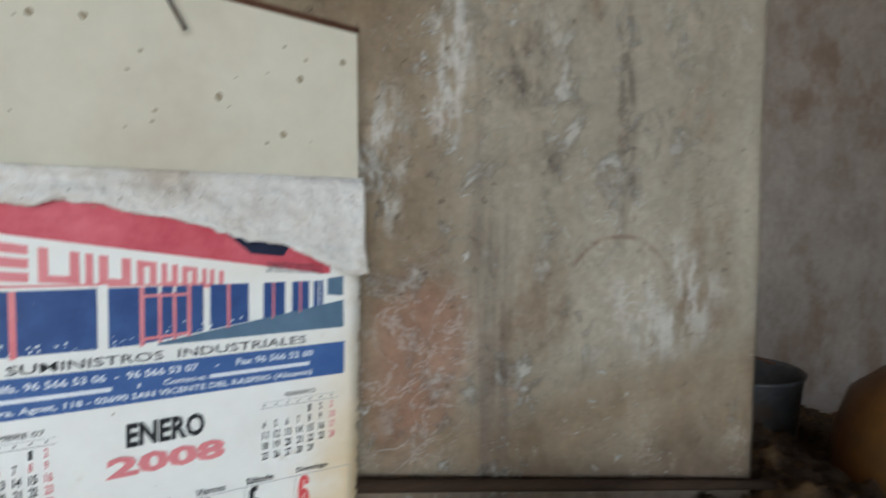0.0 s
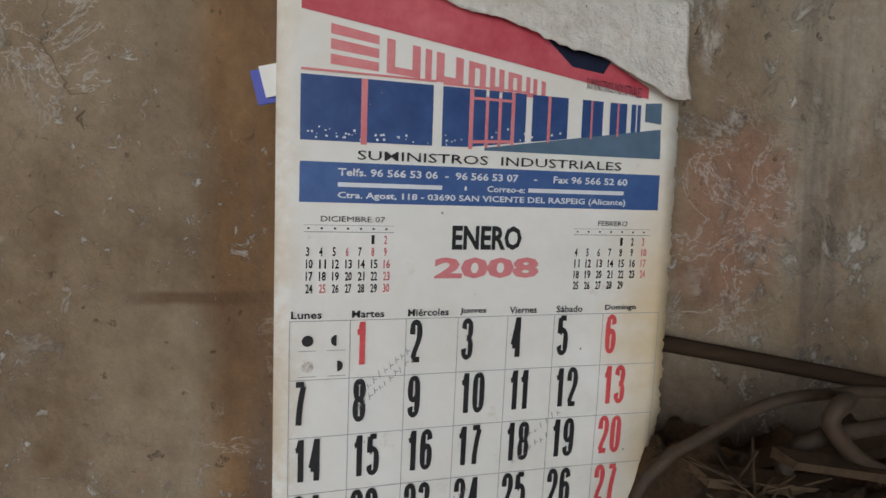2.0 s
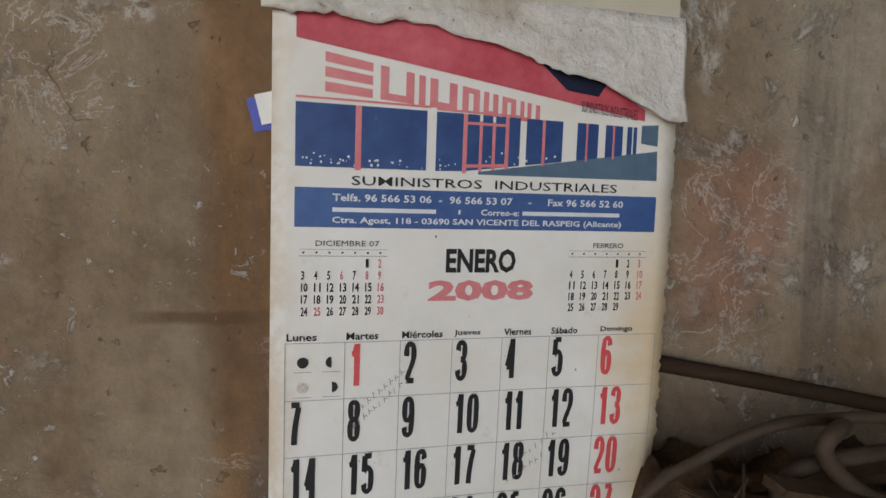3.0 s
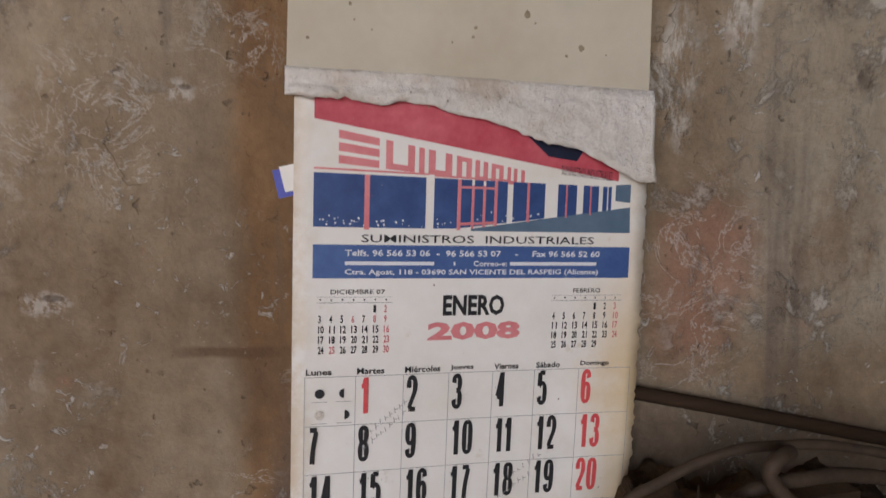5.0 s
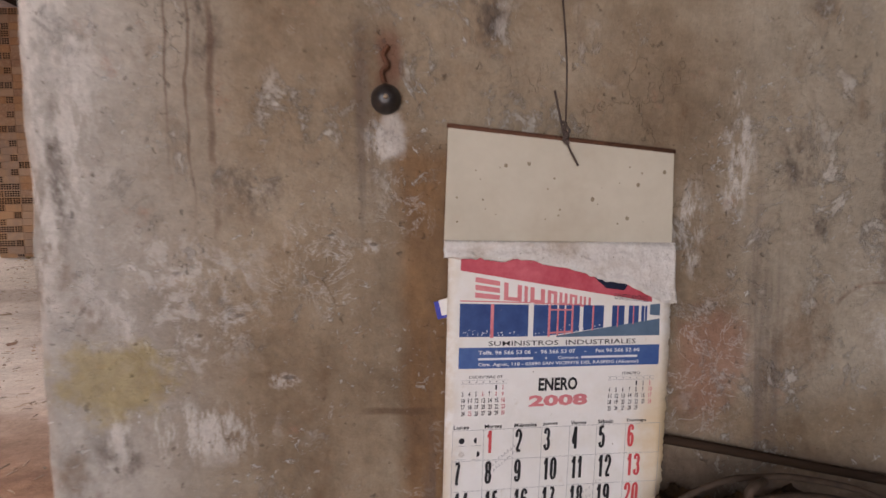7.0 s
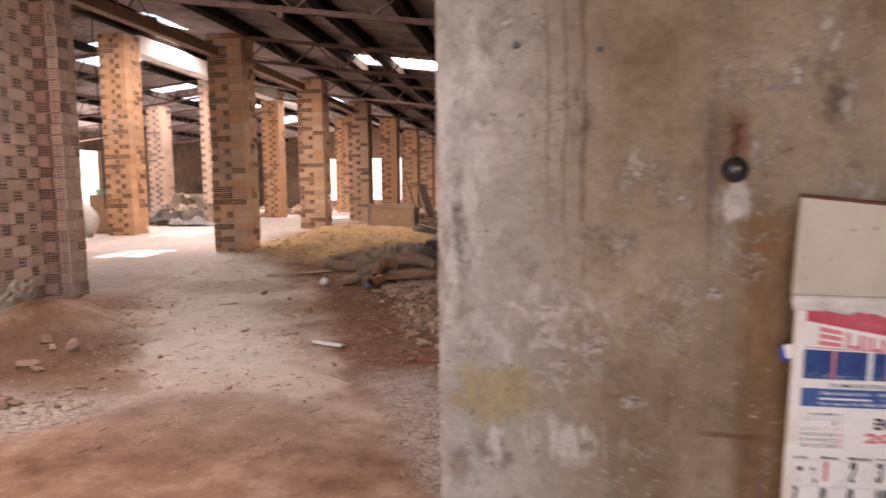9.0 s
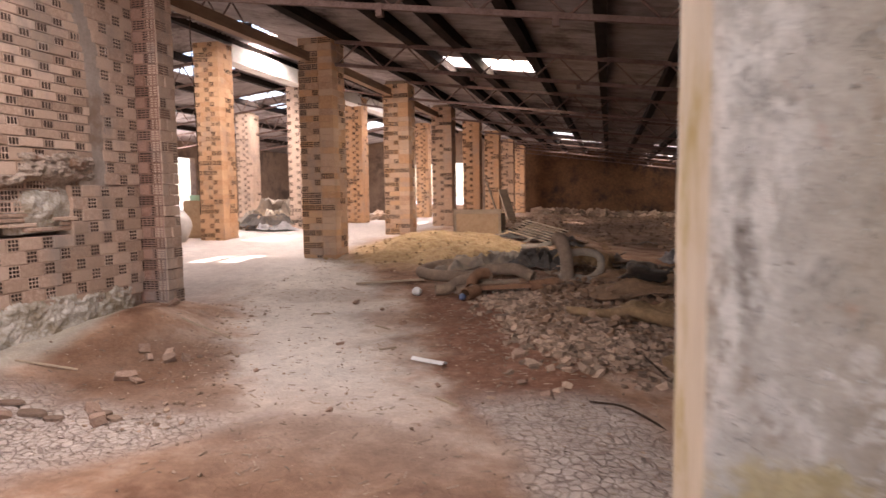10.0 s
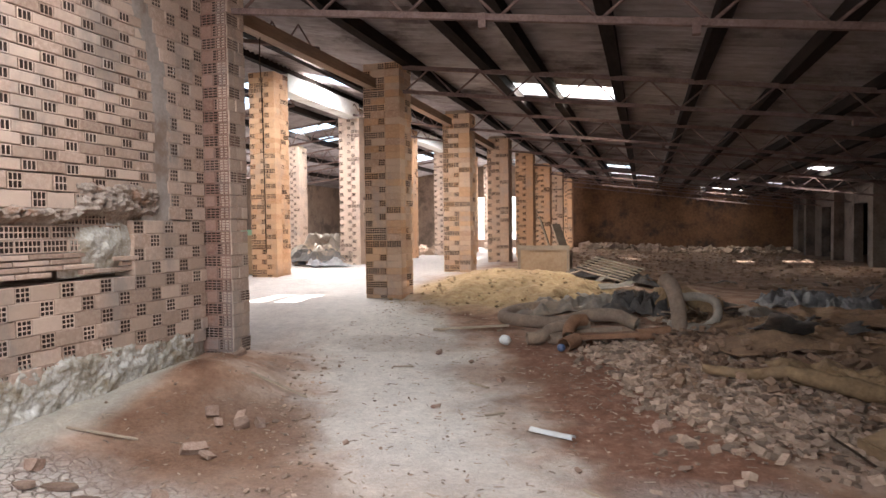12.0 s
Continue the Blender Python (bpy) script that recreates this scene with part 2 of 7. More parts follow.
    for cx, cz, rx, rz in ((1.235, 1.32, 0.035, 0.15), (1.155, 1.19, 0.028, 0.10), (0.60, 1.35, 0.035, 0.05), (-0.01, 1.18, 0.07, 0.18), (0.06, 1.52, 0.09, 0.40), (0.22, 0.84, 0.20, 0.07), (1.62, 0.98, 0.12, 0.10)):
        c = lay(c, k.math("MULTIPLY", spot(cx, cz, rx, rz), lime), 0.7, (0.60, 0.57, 0.52))
    # chips: ragged pale scars with a dark heart off centre
    for cx, cz, r in ((0.438, 0.931, 0.018), (0.578, 1.167, 0.014), (0.335, 1.045, 0.016), (0.22, 1.12, 0.022), (0.26, 1.01, 0.018)):
        c = lay(c, k.math("MULTIPLY", spot(cx, cz, r * 1.5, r, 2.2), k.step(k.noise(80, 6, 0.75, (1, 1, 1), (cz, 4, 1)), 0.44, 0.54)), 0.65, (0.54, 0.50, 0.45))
        c = lay(c, spot(cx + r * 0.5, cz + r * 0.3, r * 0.6, r * 0.28, 1.8), 0.7, (0.09, 0.065, 0.05))
    # flaking lime crust in the middle of the outer half
    flake = k.step(k.noise(19, 9, 0.8, (1, 1, 0.8), (4, 4, 9), 0.5), 0.50, 0.56)
    c = lay(c, k.math("MULTIPLY", spot(0.22, 1.07, 0.22, 0.16), flake), 0.5, (0.55, 0.52, 0.48))
    c = k.vary(c, k.noise(30, 7, 0.75, (1, 1, 1), (6, 1, 1)), 0.30)
    c = k.vary(c, k.noise(75, 5, 0.75), 0.24)
    # dark drips that run down from the top, and sooty smudges
    drip = k.math("MULTIPLY", k.step(k.noise(13, 4, 0.6, (1, 1, 0.05), (0, 0, 3)), 0.60, 0.72), k.step(k.noise(2, 4, 0.6, (1, 1, 0.6), (6, 6, 6)), 0.45, 0.6))
    c = lay(c, drip, 0.6, (0.12, 0.09, 0.075))
    smut = k.step(k.noise(30, 7, 0.75, (1, 1, 0.6), (1, 1, 4)), 0.40, 0.60)
    for cx, cz, rx, rz in ((1.355, 1.31, 0.045, 0.075), (1.40, 1.19, 0.03, 0.03), (0.79, 1.58, 0.03, 0.09), (0.37, 1.27, 0.07, 0.06), (0.30, 1.55, 0.03, 0.10), (0.05, 1.30, 0.025, 0.16), (0.12, 0.80, 0.05, 0.05), (1.52, 1.25, 0.02, 0.20)):
        c = lay(c, k.math("MULTIPLY", spot(cx, cz, rx, rz), smut), 0.7, (0.085, 0.062, 0.05))
    # an arc scraped into the surface
    ax, az = k.math("SUBTRACT", x, 1.525), k.math("SUBTRACT", z, 0.965)
    arc = k.near(k.math("ADD", k.math("SQRT", k.math("ADD", k.math("MULTIPLY", ax, ax), k.math("MULTIPLY", az, az))), k.math("MULTIPLY", wob, 0.3)), 0.115, 0.001, 0.006)
    arc = k.math("MULTIPLY", arc, k.step(k.noise(26, 5, 0.7), 0.40, 0.55))
    c = lay(c, k.math("MULTIPLY", arc, k.step(z, 0.99, 1.04)), 0.55, (0.17, 0.10, 0.07))
    # yellow patch low at the outer end
    c = lay(c, spot(0.12, 0.94, 0.13, 0.085, 1.9), 0.6, k.ramp(k.noise(30, 6, 0.7), (0.3, (0.20, 0.14, 0.035)), (0.7, (0.40, 0.31, 0.10))))
    # three runs that drip from the plug holes
    for at, wide, low in ((0.235, 0.003, 1.22), (0.272, 0.004, 1.14), (0.312, 0.008, 1.04)):
        run = k.math("MULTIPLY", k.near(k.math("ADD", x, k.math("MULTIPLY", wob, 0.45)), at, wide * 0.25, wide * 1.2), k.step(z, low, low + 0.25))
        run = k.math("MULTIPLY", run, k.step(k.noise(9, 5, 0.7, (1, 1, 1), (2, 9, 1)), 0.30, 0.55))
        c = lay(c, run, 0.6, (0.105, 0.055, 0.035))
    # rust above and lime below the knob
    c = lay(c, k.math("MULTIPLY", k.near(xs, 0.612, 0.008, 0.03), k.near(z, 1.49, 0.02, 0.075)), 0.7, (0.16, 0.06, 0.035))
    c = lay(c, spot(0.625, 1.365, 0.030, 0.055, 1.3), 0.6, (0.58, 0.55, 0.51))
    # wandering hairline cracks and pits
    mazy = k.math("ABSOLUTE", k.math("SUBTRACT", k.noise(3.4, 6, 0.62, (1, 1, 0.8), (3, 3, 7)), 0.5))
    crack = k.math("MULTIPLY", k.math("SUBTRACT", 1.0, k.step(mazy, 0.0, 0.0035)), k.step(k.noise(2.4, 3, 0.5, (1, 1, 1), (5, 8, 2)), 0.54, 0.62))
    c = lay(c, crack, 0.18, (0.07, 0.055, 0.045))
    pits = k.step(k.noise(60, 3, 0.6), 0.66, 0.74)
    c = lay(c, pits, 0.5, (0.10, 0.075, 0.06))
    h = k.math("ADD", k.math("MULTIPLY", k.noise(22, 8, 0.7), 1.0), k.math("ADD", k.math("MULTIPLY", bloom, 0.35), k.math("MULTIPLY", fleck, 0.25)))
    h = k.math("SUBTRACT", h, k.math("ADD", k.math("MULTIPLY", crack, 0.3), k.math("MULTIPLY", pits, 0.6)))
    return k.done(c, 0.82, h, 0.7, 0.010, 0, 0.35)


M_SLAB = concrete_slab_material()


def floor_material():
    """Trodden earth: red dust, pale dried clay with a net of cracks, ochre sand, lime dust on the path."""
    k = Nodes("earth_floor")
    x, y = k.axis("X"), k.axis("Y")
    grain = k.noise(40, 6, 0.7)
    wob = k.math("MULTIPLY", k.math("SUBTRACT", k.noise(1.3, 6, 0.65), 0.5), 2.2)
    c = k.ramp(k.noise(1.6, 7, 0.65), (0.34, (0.17, 0.085, 0.05)), (0.5, (0.33, 0.195, 0.125)), (0.66, (0.50, 0.36, 0.27)))
    # pale trodden path towards the aisle
    px = k.math("ADD", k.math("ADD", x, k.math("MULTIPLY", k.math("SUBTRACT", y, 3.0), 0.52)), 1.5)
    path = k.math("MULTIPLY", k.near(k.math("ADD", px, wob), 0.0, 0.35, 1.5), k.step(y, 2.5, 5.0))
    c = k.mix(k.math("MULTIPLY", path, 0.85), c, k.ramp(grain, (0.3, (0.53, 0.475, 0.405)), (0.7, (0.70, 0.65, 0.58))))
    # bleached floor of the aisle
    aisle = k.math("MULTIPLY", k.math("SUBTRACT", 1.0, k.step(k.math("ADD", x, k.math("MULTIPLY", wob, 0.4)), -5.4, -4.3)), k.step(y, 5.6, 7.5))
    c = k.mix(k.math("MULTIPLY", aisle, 0.85), c, k.ramp(grain, (0.3, (0.46, 0.40, 0.36)), (0.7, (0.60, 0.54, 0.49))))
    # ochre sand
    dx, dy = k.math("DIVIDE", k.math("ADD", x, 2.9), 2.1), k.math("DIVIDE", k.math("SUBTRACT", y, 11.4), 2.3)
    r = k.math("ADD", k.math("SQRT", k.math("ADD", k.math("MULTIPLY", dx, dx), k.math("MULTIPLY", dy, dy))), k.math("MULTIPLY", wob, 0.16))
    c = k.mix(k.math("SUBTRACT", 1.0, k.step(r, 0.7, 1.1)), c, k.ramp(k.noise(9, 7, 0.7), (0.3, (0.30, 0.18, 0.085)), (0.7, (0.50, 0.35, 0.19))))
    # dark red powder beside the rubble
    red = k.math("MULTIPLY", k.near(k.math("ADD", k.math("ADD", x, k.math("MULTIPLY", y, 0.40)), k.math("MULTIPLY", wob, 0.30)), 1.14, 0.34, 0.74), k.near(y, 6.0, 1.6, 2.6))
    c = k.mix(k.math("MULTIPLY", red, 0.92), c, k.ramp(k.noise(12, 8, 0.72), (0.3, (0.125, 0.055, 0.032)), (0.55, (0.22, 0.105, 0.065)), (0.72, (0.36, 0.21, 0.145))))
    # dark brown soil in front of the brick wall and in the middle of the floor
    for cx, cy, rx, ry, dep in ((-3.8, 4.6, 0.82, 0.95, 0.85), (-1.75, 3.25, 0.80, 0.75, 0.45), (-3.3, 3.9, 0.9, 0.45, 0.7), (-4.15, 3.62, 0.75, 0.30, 0.75), (-2.2, 6.6, 0.9, 0.35, 0.35), (-3.6, 7.4, 0.9, 0.4, 0.3)):
        ex, ey = k.math("DIVIDE", k.math("SUBTRACT", x, cx), rx), k.math("DIVIDE", k.math("SUBTRACT", y, cy), ry)
        er = k.math("ADD", k.math("SQRT", k.math("ADD", k.math("MULTIPLY", ex, ex), k.math("MULTIPLY", ey, ey))), k.math("MULTIPLY", wob, 0.30))
        c = k.mix(k.math("MULTIPLY", k.math("SUBTRACT", 1.0, k.step(er, 0.6, 1.05)), dep), c, k.ramp(grain, (0.3, (0.12, 0.062, 0.038)), (0.7, (0.24, 0.135, 0.082))))
    # dried clay crust with polygon cracks, in the near corners
    crust = k.math("MAXIMUM",
                   k.math("MULTIPLY", k.math("SUBTRACT", 1.0, k.step(k.math("ADD", k.math("ADD", x, k.math("MULTIPLY", y, -0.55)), k.math("MULTIPLY", wob, 0.3)), -4.7, -4.2)), k.math("SUBTRACT", 1.0, k.step(k.math("ADD", y, k.math("MULTIPLY", wob, 0.4)), 3.4, 4.0))),
                   k.math("MULTIPLY", k.near(k.math("ADD", k.math("ADD", x, k.math("MULTIPLY", y, 0.45)), k.math("MULTIPLY", wob, 0.3)), 1.42, 0.35, 0.65), k.math("SUBTRACT", 1.0, k.step(k.math("ADD", y, k.math("MULTIPLY", wob, 0.3)), 4.2, 4.7))))
    cells = k.voronoi(17, stretch=(1, 1, 0))
    gap = k.math("MULTIPLY", k.math("SUBTRACT", 1.0, k.step(cells, 0.015, 0.09)), crust)
    c = k.mix(k.math("MULTIPLY", crust, 0.85), c, k.ramp(k.noise(7, 6, 0.65), (0.3, (0.46, 0.375, 0.315)), (0.7, (0.64, 0.56, 0.49))))
    c = k.mix(k.math("MULTIPLY", gap, 0.55), c, (0.17, 0.10, 0.07))
    # pale dust drifted along the foot of the brick wall
    drift = k.math("MULTIPLY", k.math("SUBTRACT", 1.0, k.step(k.math("ADD", k.math("SUBTRACT", x, k.math("MULTIPLY", k.math("SUBTRACT", y, 4.0), -0.12)), k.math("MULTIPLY", wob, 0.18)), -4.66, -4.36)), k.math("SUBTRACT", 1.0, k.step(y, 5.4, 5.9)))
    c = k.mix(k.math("MULTIPLY", drift, 0.8), c, k.ramp(grain, (0.3, (0.40, 0.36, 0.29)), (0.7, (0.52, 0.48, 0.40))))
    c = k.vary(c, k.noise(6.5, 8, 0.75, (1, 1, 1), (2, 4, 1), 0.5), 0.45)
    c = k.vary(c, k.noise(28, 6, 0.75), 0.25)
    # scattered grit
    c = k.mix(k.math("MULTIPLY", k.step(k.noise(95, 3, 0.7), 0.60, 0.68), 0.45), c, (0.13, 0.085, 0.065))
    # the floor far back lies in rust-brown dirt
    c = k.mix(k.math("MULTIPLY", k.math("MULTIPLY", k.step(y, 13, 18), k.step(x, -4.5, -3.5)), 0.55), c, (0.20, 0.13, 0.085))
    h = k.math("SUBTRACT", k.math("ADD", grain, k.math("MULTIPLY", k.noise(9, 7, 0.7), 1.2)), k.math("MULTIPLY", gap, 2.0))
    return k.done(c, 0.95, h, 0.9, 0.016, 0, 0.15)


M_FLOOR = floor_material()


# ---- building helpers ----
def box(bm, x0, y0, z0, x1, y1, z1, m=None):
    made = [bm.verts.new((x, y, z)) for x in (x0, x1) for y in (y0, y1) for z in (z0, z1)]
    for q in ((0, 1, 3, 2), (4, 6, 7, 5), (0, 4, 5, 1), (2, 3, 7, 6), (0, 2, 6, 4), (1, 5, 7, 3)):
        bm.faces.new([made[i] for i in q])
    if m:
        for v in made:
            v.co = m @ v.co
    return made


def tube(bm, points, radius, sides=10, caps=True):
    """A round bar, pipe or cable along points; radius is a number or one for each point."""
    pts = [Vector(p) for p in points]
    rad = radius if isinstance(radius, (list, tuple)) else [radius] * len(pts)
    rings, side = [], None
    for i, p in enumerate(pts):
        along = (pts[min(i + 1, len(pts) - 1)] - pts[max(i - 1, 0)]).normalized()
        if side is None:
            side = along.orthogonal().normalized()
        side = (side - along * side.dot(along)).normalized()
        up = along.cross(side)
        rings.append([bm.verts.new(p + (side * math.cos(a) + up * math.sin(a)) * rad[i]) for a in [2 * math.pi * j / sides for j in range(sides)]])
    for a, b in zip(rings, rings[1:]):
        for j in range(sides):
            f = bm.faces.new((a[j], a[(j + 1) % sides], b[(j + 1) % sides], b[j]))
            f.smooth = True
    if caps:
        bm.faces.new(rings[0][::-1])
        bm.faces.new(rings[-1])


def spline(points, per=8):
    """Catmull-Rom points through a few given ones."""
    p = [Vector(q) for q in points]
    p = [2 * p[0] - p[1], *p, 2 * p[-1] - p[-2]]
    out = []
    for i in range(1, len(p) - 2):
        for j in range(per):
            t = j / per
            a, b, c, d = p[i - 1:i + 3]
            out.append(0.5 * (2 * b + (c - a) * t + (2 * a - 5 * b + 4 * c - d) * t * t + (3 * b - a - 3 * c + d) * t ** 3))
    return [*out, p[-2]]


def mesh_of(bm, name, material, normals=True):
    if normals:
        bmesh.ops.recalc_face_normals(bm, faces=bm.faces[:])
    data = bpy.data.meshes.new(name)
    bm.to_mesh(data)
    bm.free()
    data.materials.append(material)
    return data


def part(name, bm, material, parent, label=""):
    ob = new(name, mesh_of(bm, name, material))
    ob.parent = parent
    if label:
        ob["label"] = label
    return ob


def thing(name, label, category, group="", kind="", at=(0, 0, 0), bm=None, material=None):
    ob = new(name, mesh_of(bm, name, material) if bm else None)
    ob.location = at
    return tagged(ob, label, category, group, kind)


def structure(name, bm, material, label, category):
    return tagged(new(name, mesh_of(bm, name, material)), label, category, kind="structure")


def smooth01(v, lo, hi):
    t = np.clip((v - lo) / (hi - lo), 0, 1)
    return t * t * (3 - 2 * t)


# ---- floor ----
def ground_height(x, y):
    """Height of the trodden earth floor, with its mounds."""
    x, y = np.asarray(x, float), np.asarray(y, float)
    left = 1 - smooth01(x, -4.4, 1.5)
    h = 0.36 * smooth01(y, 4.6, 10.0) * (0.25 + 0.75 * left)
    h = h + 0.14 * smooth01(y, 10, 13.5) * left - 0.15 * smooth01(y, 18, 30) * left
    h = h + 0.22 * (1 - smooth01(x, -4.75, -3.7)) * smooth01(y, 2.2, 4.6) * (1 - smooth01(y, 6.0, 7.0))
    h = h + 0.16 * np.exp(-((x + 4.35) / 0.45) ** 2 - ((y - 5.35) / 0.5) ** 2)
    h = h + 0.26 * np.exp(-(((x + 2.9) / 1.35) ** 4) - ((y - 11.7) / 1.5) ** 4)
    h = h + 0.30 * np.exp(-(((x - 0.5) / 1.5) ** 2) - ((y - 7.3) / 1.25) ** 2)
    h = h + 0.24 * np.exp(-(((x + 0.9) / 1.3) ** 2) - ((y - 9.2) / 0.9) ** 2)
    h = h + 0.10 * np.exp(-(((x + 0.35) / 0.5) ** 2) - ((y - 5.6) / 0.8) ** 2)
    return h


def ground_z(x, y):
    return float(ground_height(x, y)) + 0.02 * noise.noise((x * 1.7, y * 1.7, 0.3))


def build_floor():
    def steps(lo, near0, near1, hi, fine, coarse):
        a = list(np.arange(lo, near0, coarse)) + list(np.arange(near0, near1, fine)) + list(np.arange(near1, hi + coarse, coarse))
        return np.array(a)
    xs, ys = steps(-18.5, -6.0, 3.0, 8.5, 0.045, 0.5), steps(-5.0, 2.2, 13.5, 38.0, 0.045, 0.45)
    gx, gy = np.meshgrid(xs, ys)
    gz = ground_height(gx, gy)
    flat_x, flat_y = gx.ravel(), gy.ravel()
    rough = np.array([0.02 * noise.noise((a * 1.7, b * 1.7, 0.3)) + 0.012 * noise.noise((a * 6, b * 6, 1.3)) for a, b in zip(flat_x, flat_y)])
    rub = np.exp(-(((flat_x - 0.5) / 1.7) ** 2) - ((flat_y - 7.0) / 1.6) ** 2)
    rough = rough + rub * np.array([0.05 * noise.noise((a * 9, b * 9, 5)) if r > 0.1 else 0 for a, b, r in zip(flat_x, flat_y, rub)])
    sand = np.exp(-(((flat_x + 2.9) / 1.6) ** 4) - ((flat_y - 11.2) / 2.0) ** 4)
    rough = rough + sand * np.array([0.09 * noise.noise((a * 2.3, b * 2.3, 8)) + 0.05 * noise.noise((a * 6, b * 6, 2)) if r > 0.05 else 0 for a, b, r in zip(flat_x, flat_y, sand)])
    co = np.column_stack([flat_x, flat_y, gz.ravel() + rough])
    nx, ny = len(xs), len(ys)
    i = np.arange(nx * ny).reshape(ny, nx)
    quads = np.column_stack([i[:-1, :-1].ravel(), i[:-1, 1:].ravel(), i[1:, 1:].ravel(), i[1:, :-1].ravel()])
    data = bpy.data.meshes.new("floor")
    data.from_pydata(co.tolist(), [], quads.tolist())
    data.polygons.foreach_set("use_smooth", [True] * len(data.polygons))
    data.materials.append(M_FLOOR)
    return tagged(new("floor", data), "uneven floor of red earth, dust and cracked dry clay", "floor", kind="structure")


floor = build_floor()
bm = bmesh.new()
box(bm, -400, -400, -0.6, 400, 400, -0.35)
structure("ground", bm, M_FLOOR, "bare earth ground around the old works", "ground")


# ---- roof ----
def roof_z(x):
    """Underside of the roof: it falls away from a ridge over the aisle pillars to both sides."""
    if x > -5.1:
        return 3.47 - 0.13 * x
    return 4.13 + 0.25 * (-5.1 - x) if x > -8.6 else 5.0 - 0.12 * (-8.6 - x)


def build_roof(name, x0, x1, ncols, y0, y1, nrows, holes, label):
    bm = bmesh.new()
    wx, wy = (x1 - x0) / ncols, (y1 - y0) / nrows
    seg = 30
    for i in range(ncols):
        for j in range(nrows):
            xa, xb, ya, yb = x0 + i * wx, x0 + (i + 1) * wx, y0 + j * wy, y0 + (j + 1) * wy
            cx, cy = (xa + xb) / 2, (ya + yb) / 2
            if any(a < cx < b and c < cy < d for a, b, c, d in holes):
                continue
            jig = 0.012 * noise.noise((i * 3.3, j * 5.1, 0))
            rows = []
            for s in range(seg + 1):
                y = ya - 0.03 + (wy + 0.06) * s / seg
                wave = 0.024 * math.cos(2 * math.pi * y / 0.177) + jig
                rows.append([bm.verts.new((x, y, roof_z(x) + 0.10 + wave + lift)) for x, lift in ((xa - 0.06, -0.006), (xb + 0.06, 0.006))])
            for a, b in zip(rows, rows[1:]):
                f = bm.faces.new((a[0], a[1], b[1], b[0]))
                f.smooth = True
    return structure(name, bm, M_ROOF, label, "roof")


MAIN_HOLES = [(-3.4, -1.4, 12.2, 12.9), (-2.9, -0.8, 29.6, 30.4), (-2.9, -0.8, 31.8, 32.4), (-2.9, -1.8, 26.3, 27.4), (3.6, 4.6, 21.6, 22.4),
              (1.5, 2.6, 28, 29), (3.6, 4.8, 28, 29), (1.6, 3.6, 34.2, 35.0)]
# the last two holes are additions that brighten the back of the side hall
LEFT_HOLES = [(-7.4, -6.4, 11.0, 12.0), (-8.4, -7.4, 14.2, 15.1), (-10.4, -9.4, 14.2, 15.1), (-12.4, -11.4, 21.6, 22.5), (-7.6, -6.0, 21.4, 23.9), (-11.5, -9.4, 15.2, 16.2), (-12.6, -10.4, 19.6, 20.8), (-11.5, -9.4, 24.4, 25.4), (-11.5, -9.4, 10.2, 11.2), (-12.4, -9.4, 28.9, 31.1), (-7.6, -6.0, 30.4, 32.5)]
# Added, unseen hole that lets sun and fill light onto the near floor.
MAIN_HOLES += [(-4.2, -1.3, 1.7, 4.1)]
build_roof("ceiling_main", -5.4, 6.6, 12, -4.8, 37.2, 40, MAIN_HOLES, "sooty corrugated fibre cement roof with broken sheets")
build_roof("ceiling_left", -18.4, -5.4, 13, -4.8, 37.2, 40, LEFT_HOLES, "corrugated fibre cement roof with open bays over the aisle")

M_SKYLIGHT = bpy.data.materials.new("yellowed_translucent_sheet")
M_SKYLIGHT.use_nodes = True
_t = M_SKYLIGHT.node_tree
_tr = _t.nodes.new("ShaderNodeBsdfTranslucent")
_tr.inputs[0].default_value = (0.80, 0.77, 0.68, 1)
_t.links.new(_tr.outputs[0], _t.nodes["Material Output"].inputs[0])
for x0, x1, y0, y1 in ((-3.4, -2.44, 12.0, 13.05), (-2.4, -1.4, 12.0, 13.05), (-2.4, -1.4, 29.85, 30.9), (-1.4, -0.4, 29.85, 30.9), (-2.4, -1.4, 31.95, 33.0), (-1.4, -0.4, 31.95, 33.0), (3.6, 4.6, 21.45, 22.5), (1.6, 2.6, 34.05, 35.1), (2.6, 3.6, 34.05, 35.1)):
    bm = bmesh.new()
    rows = []
    for s in range(25):
        y = y0 + (y1 - y0) * s / 24
        rows.append([bm.verts.new((x, y, roof_z(x) + 0.115 + 0.024 * math.cos(2 * math.pi * y / 0.177))) for x in (x0, x1)])
    for p, q in zip(rows, rows[1:]):
        bm.faces.new((p[0], p[1], q[1], q[0])).smooth = True
    structure("window_roof", bm, M_SKYLIGHT, "yellowed translucent roof sheet that lets daylight in", "skylight")

# purlins along the shed
for x in (-4.45, -3.2, -2.45, -1.35, -0.25, 0.8, 1.9, 3.0, 4.1, 5.2):
    bm = bmesh.new()
    n = 30
    for k in range(n):
        ya, yb = -4.7 + 41.7 * k / n, -4.7 + 41.7 * (k + 1) / n
        sag = lambda yy: -0.03 * abs(math.sin(math.pi * (yy - 5.98) / 4.165)) + 0.015 * noise.noise((x, yy * 0.7, 2))
        vs = box(bm, x - 0.075, ya, roof_z(x) - 0.09, x + 0.075, yb + 0.002, roof_z(x) + 0.075)
        for v in vs:
            v.co.z += sag(v.co.y)
    structure("purlin", bm, M_SOOT_SHADE, "soot-black timber purlin under the roof", "roof beam")
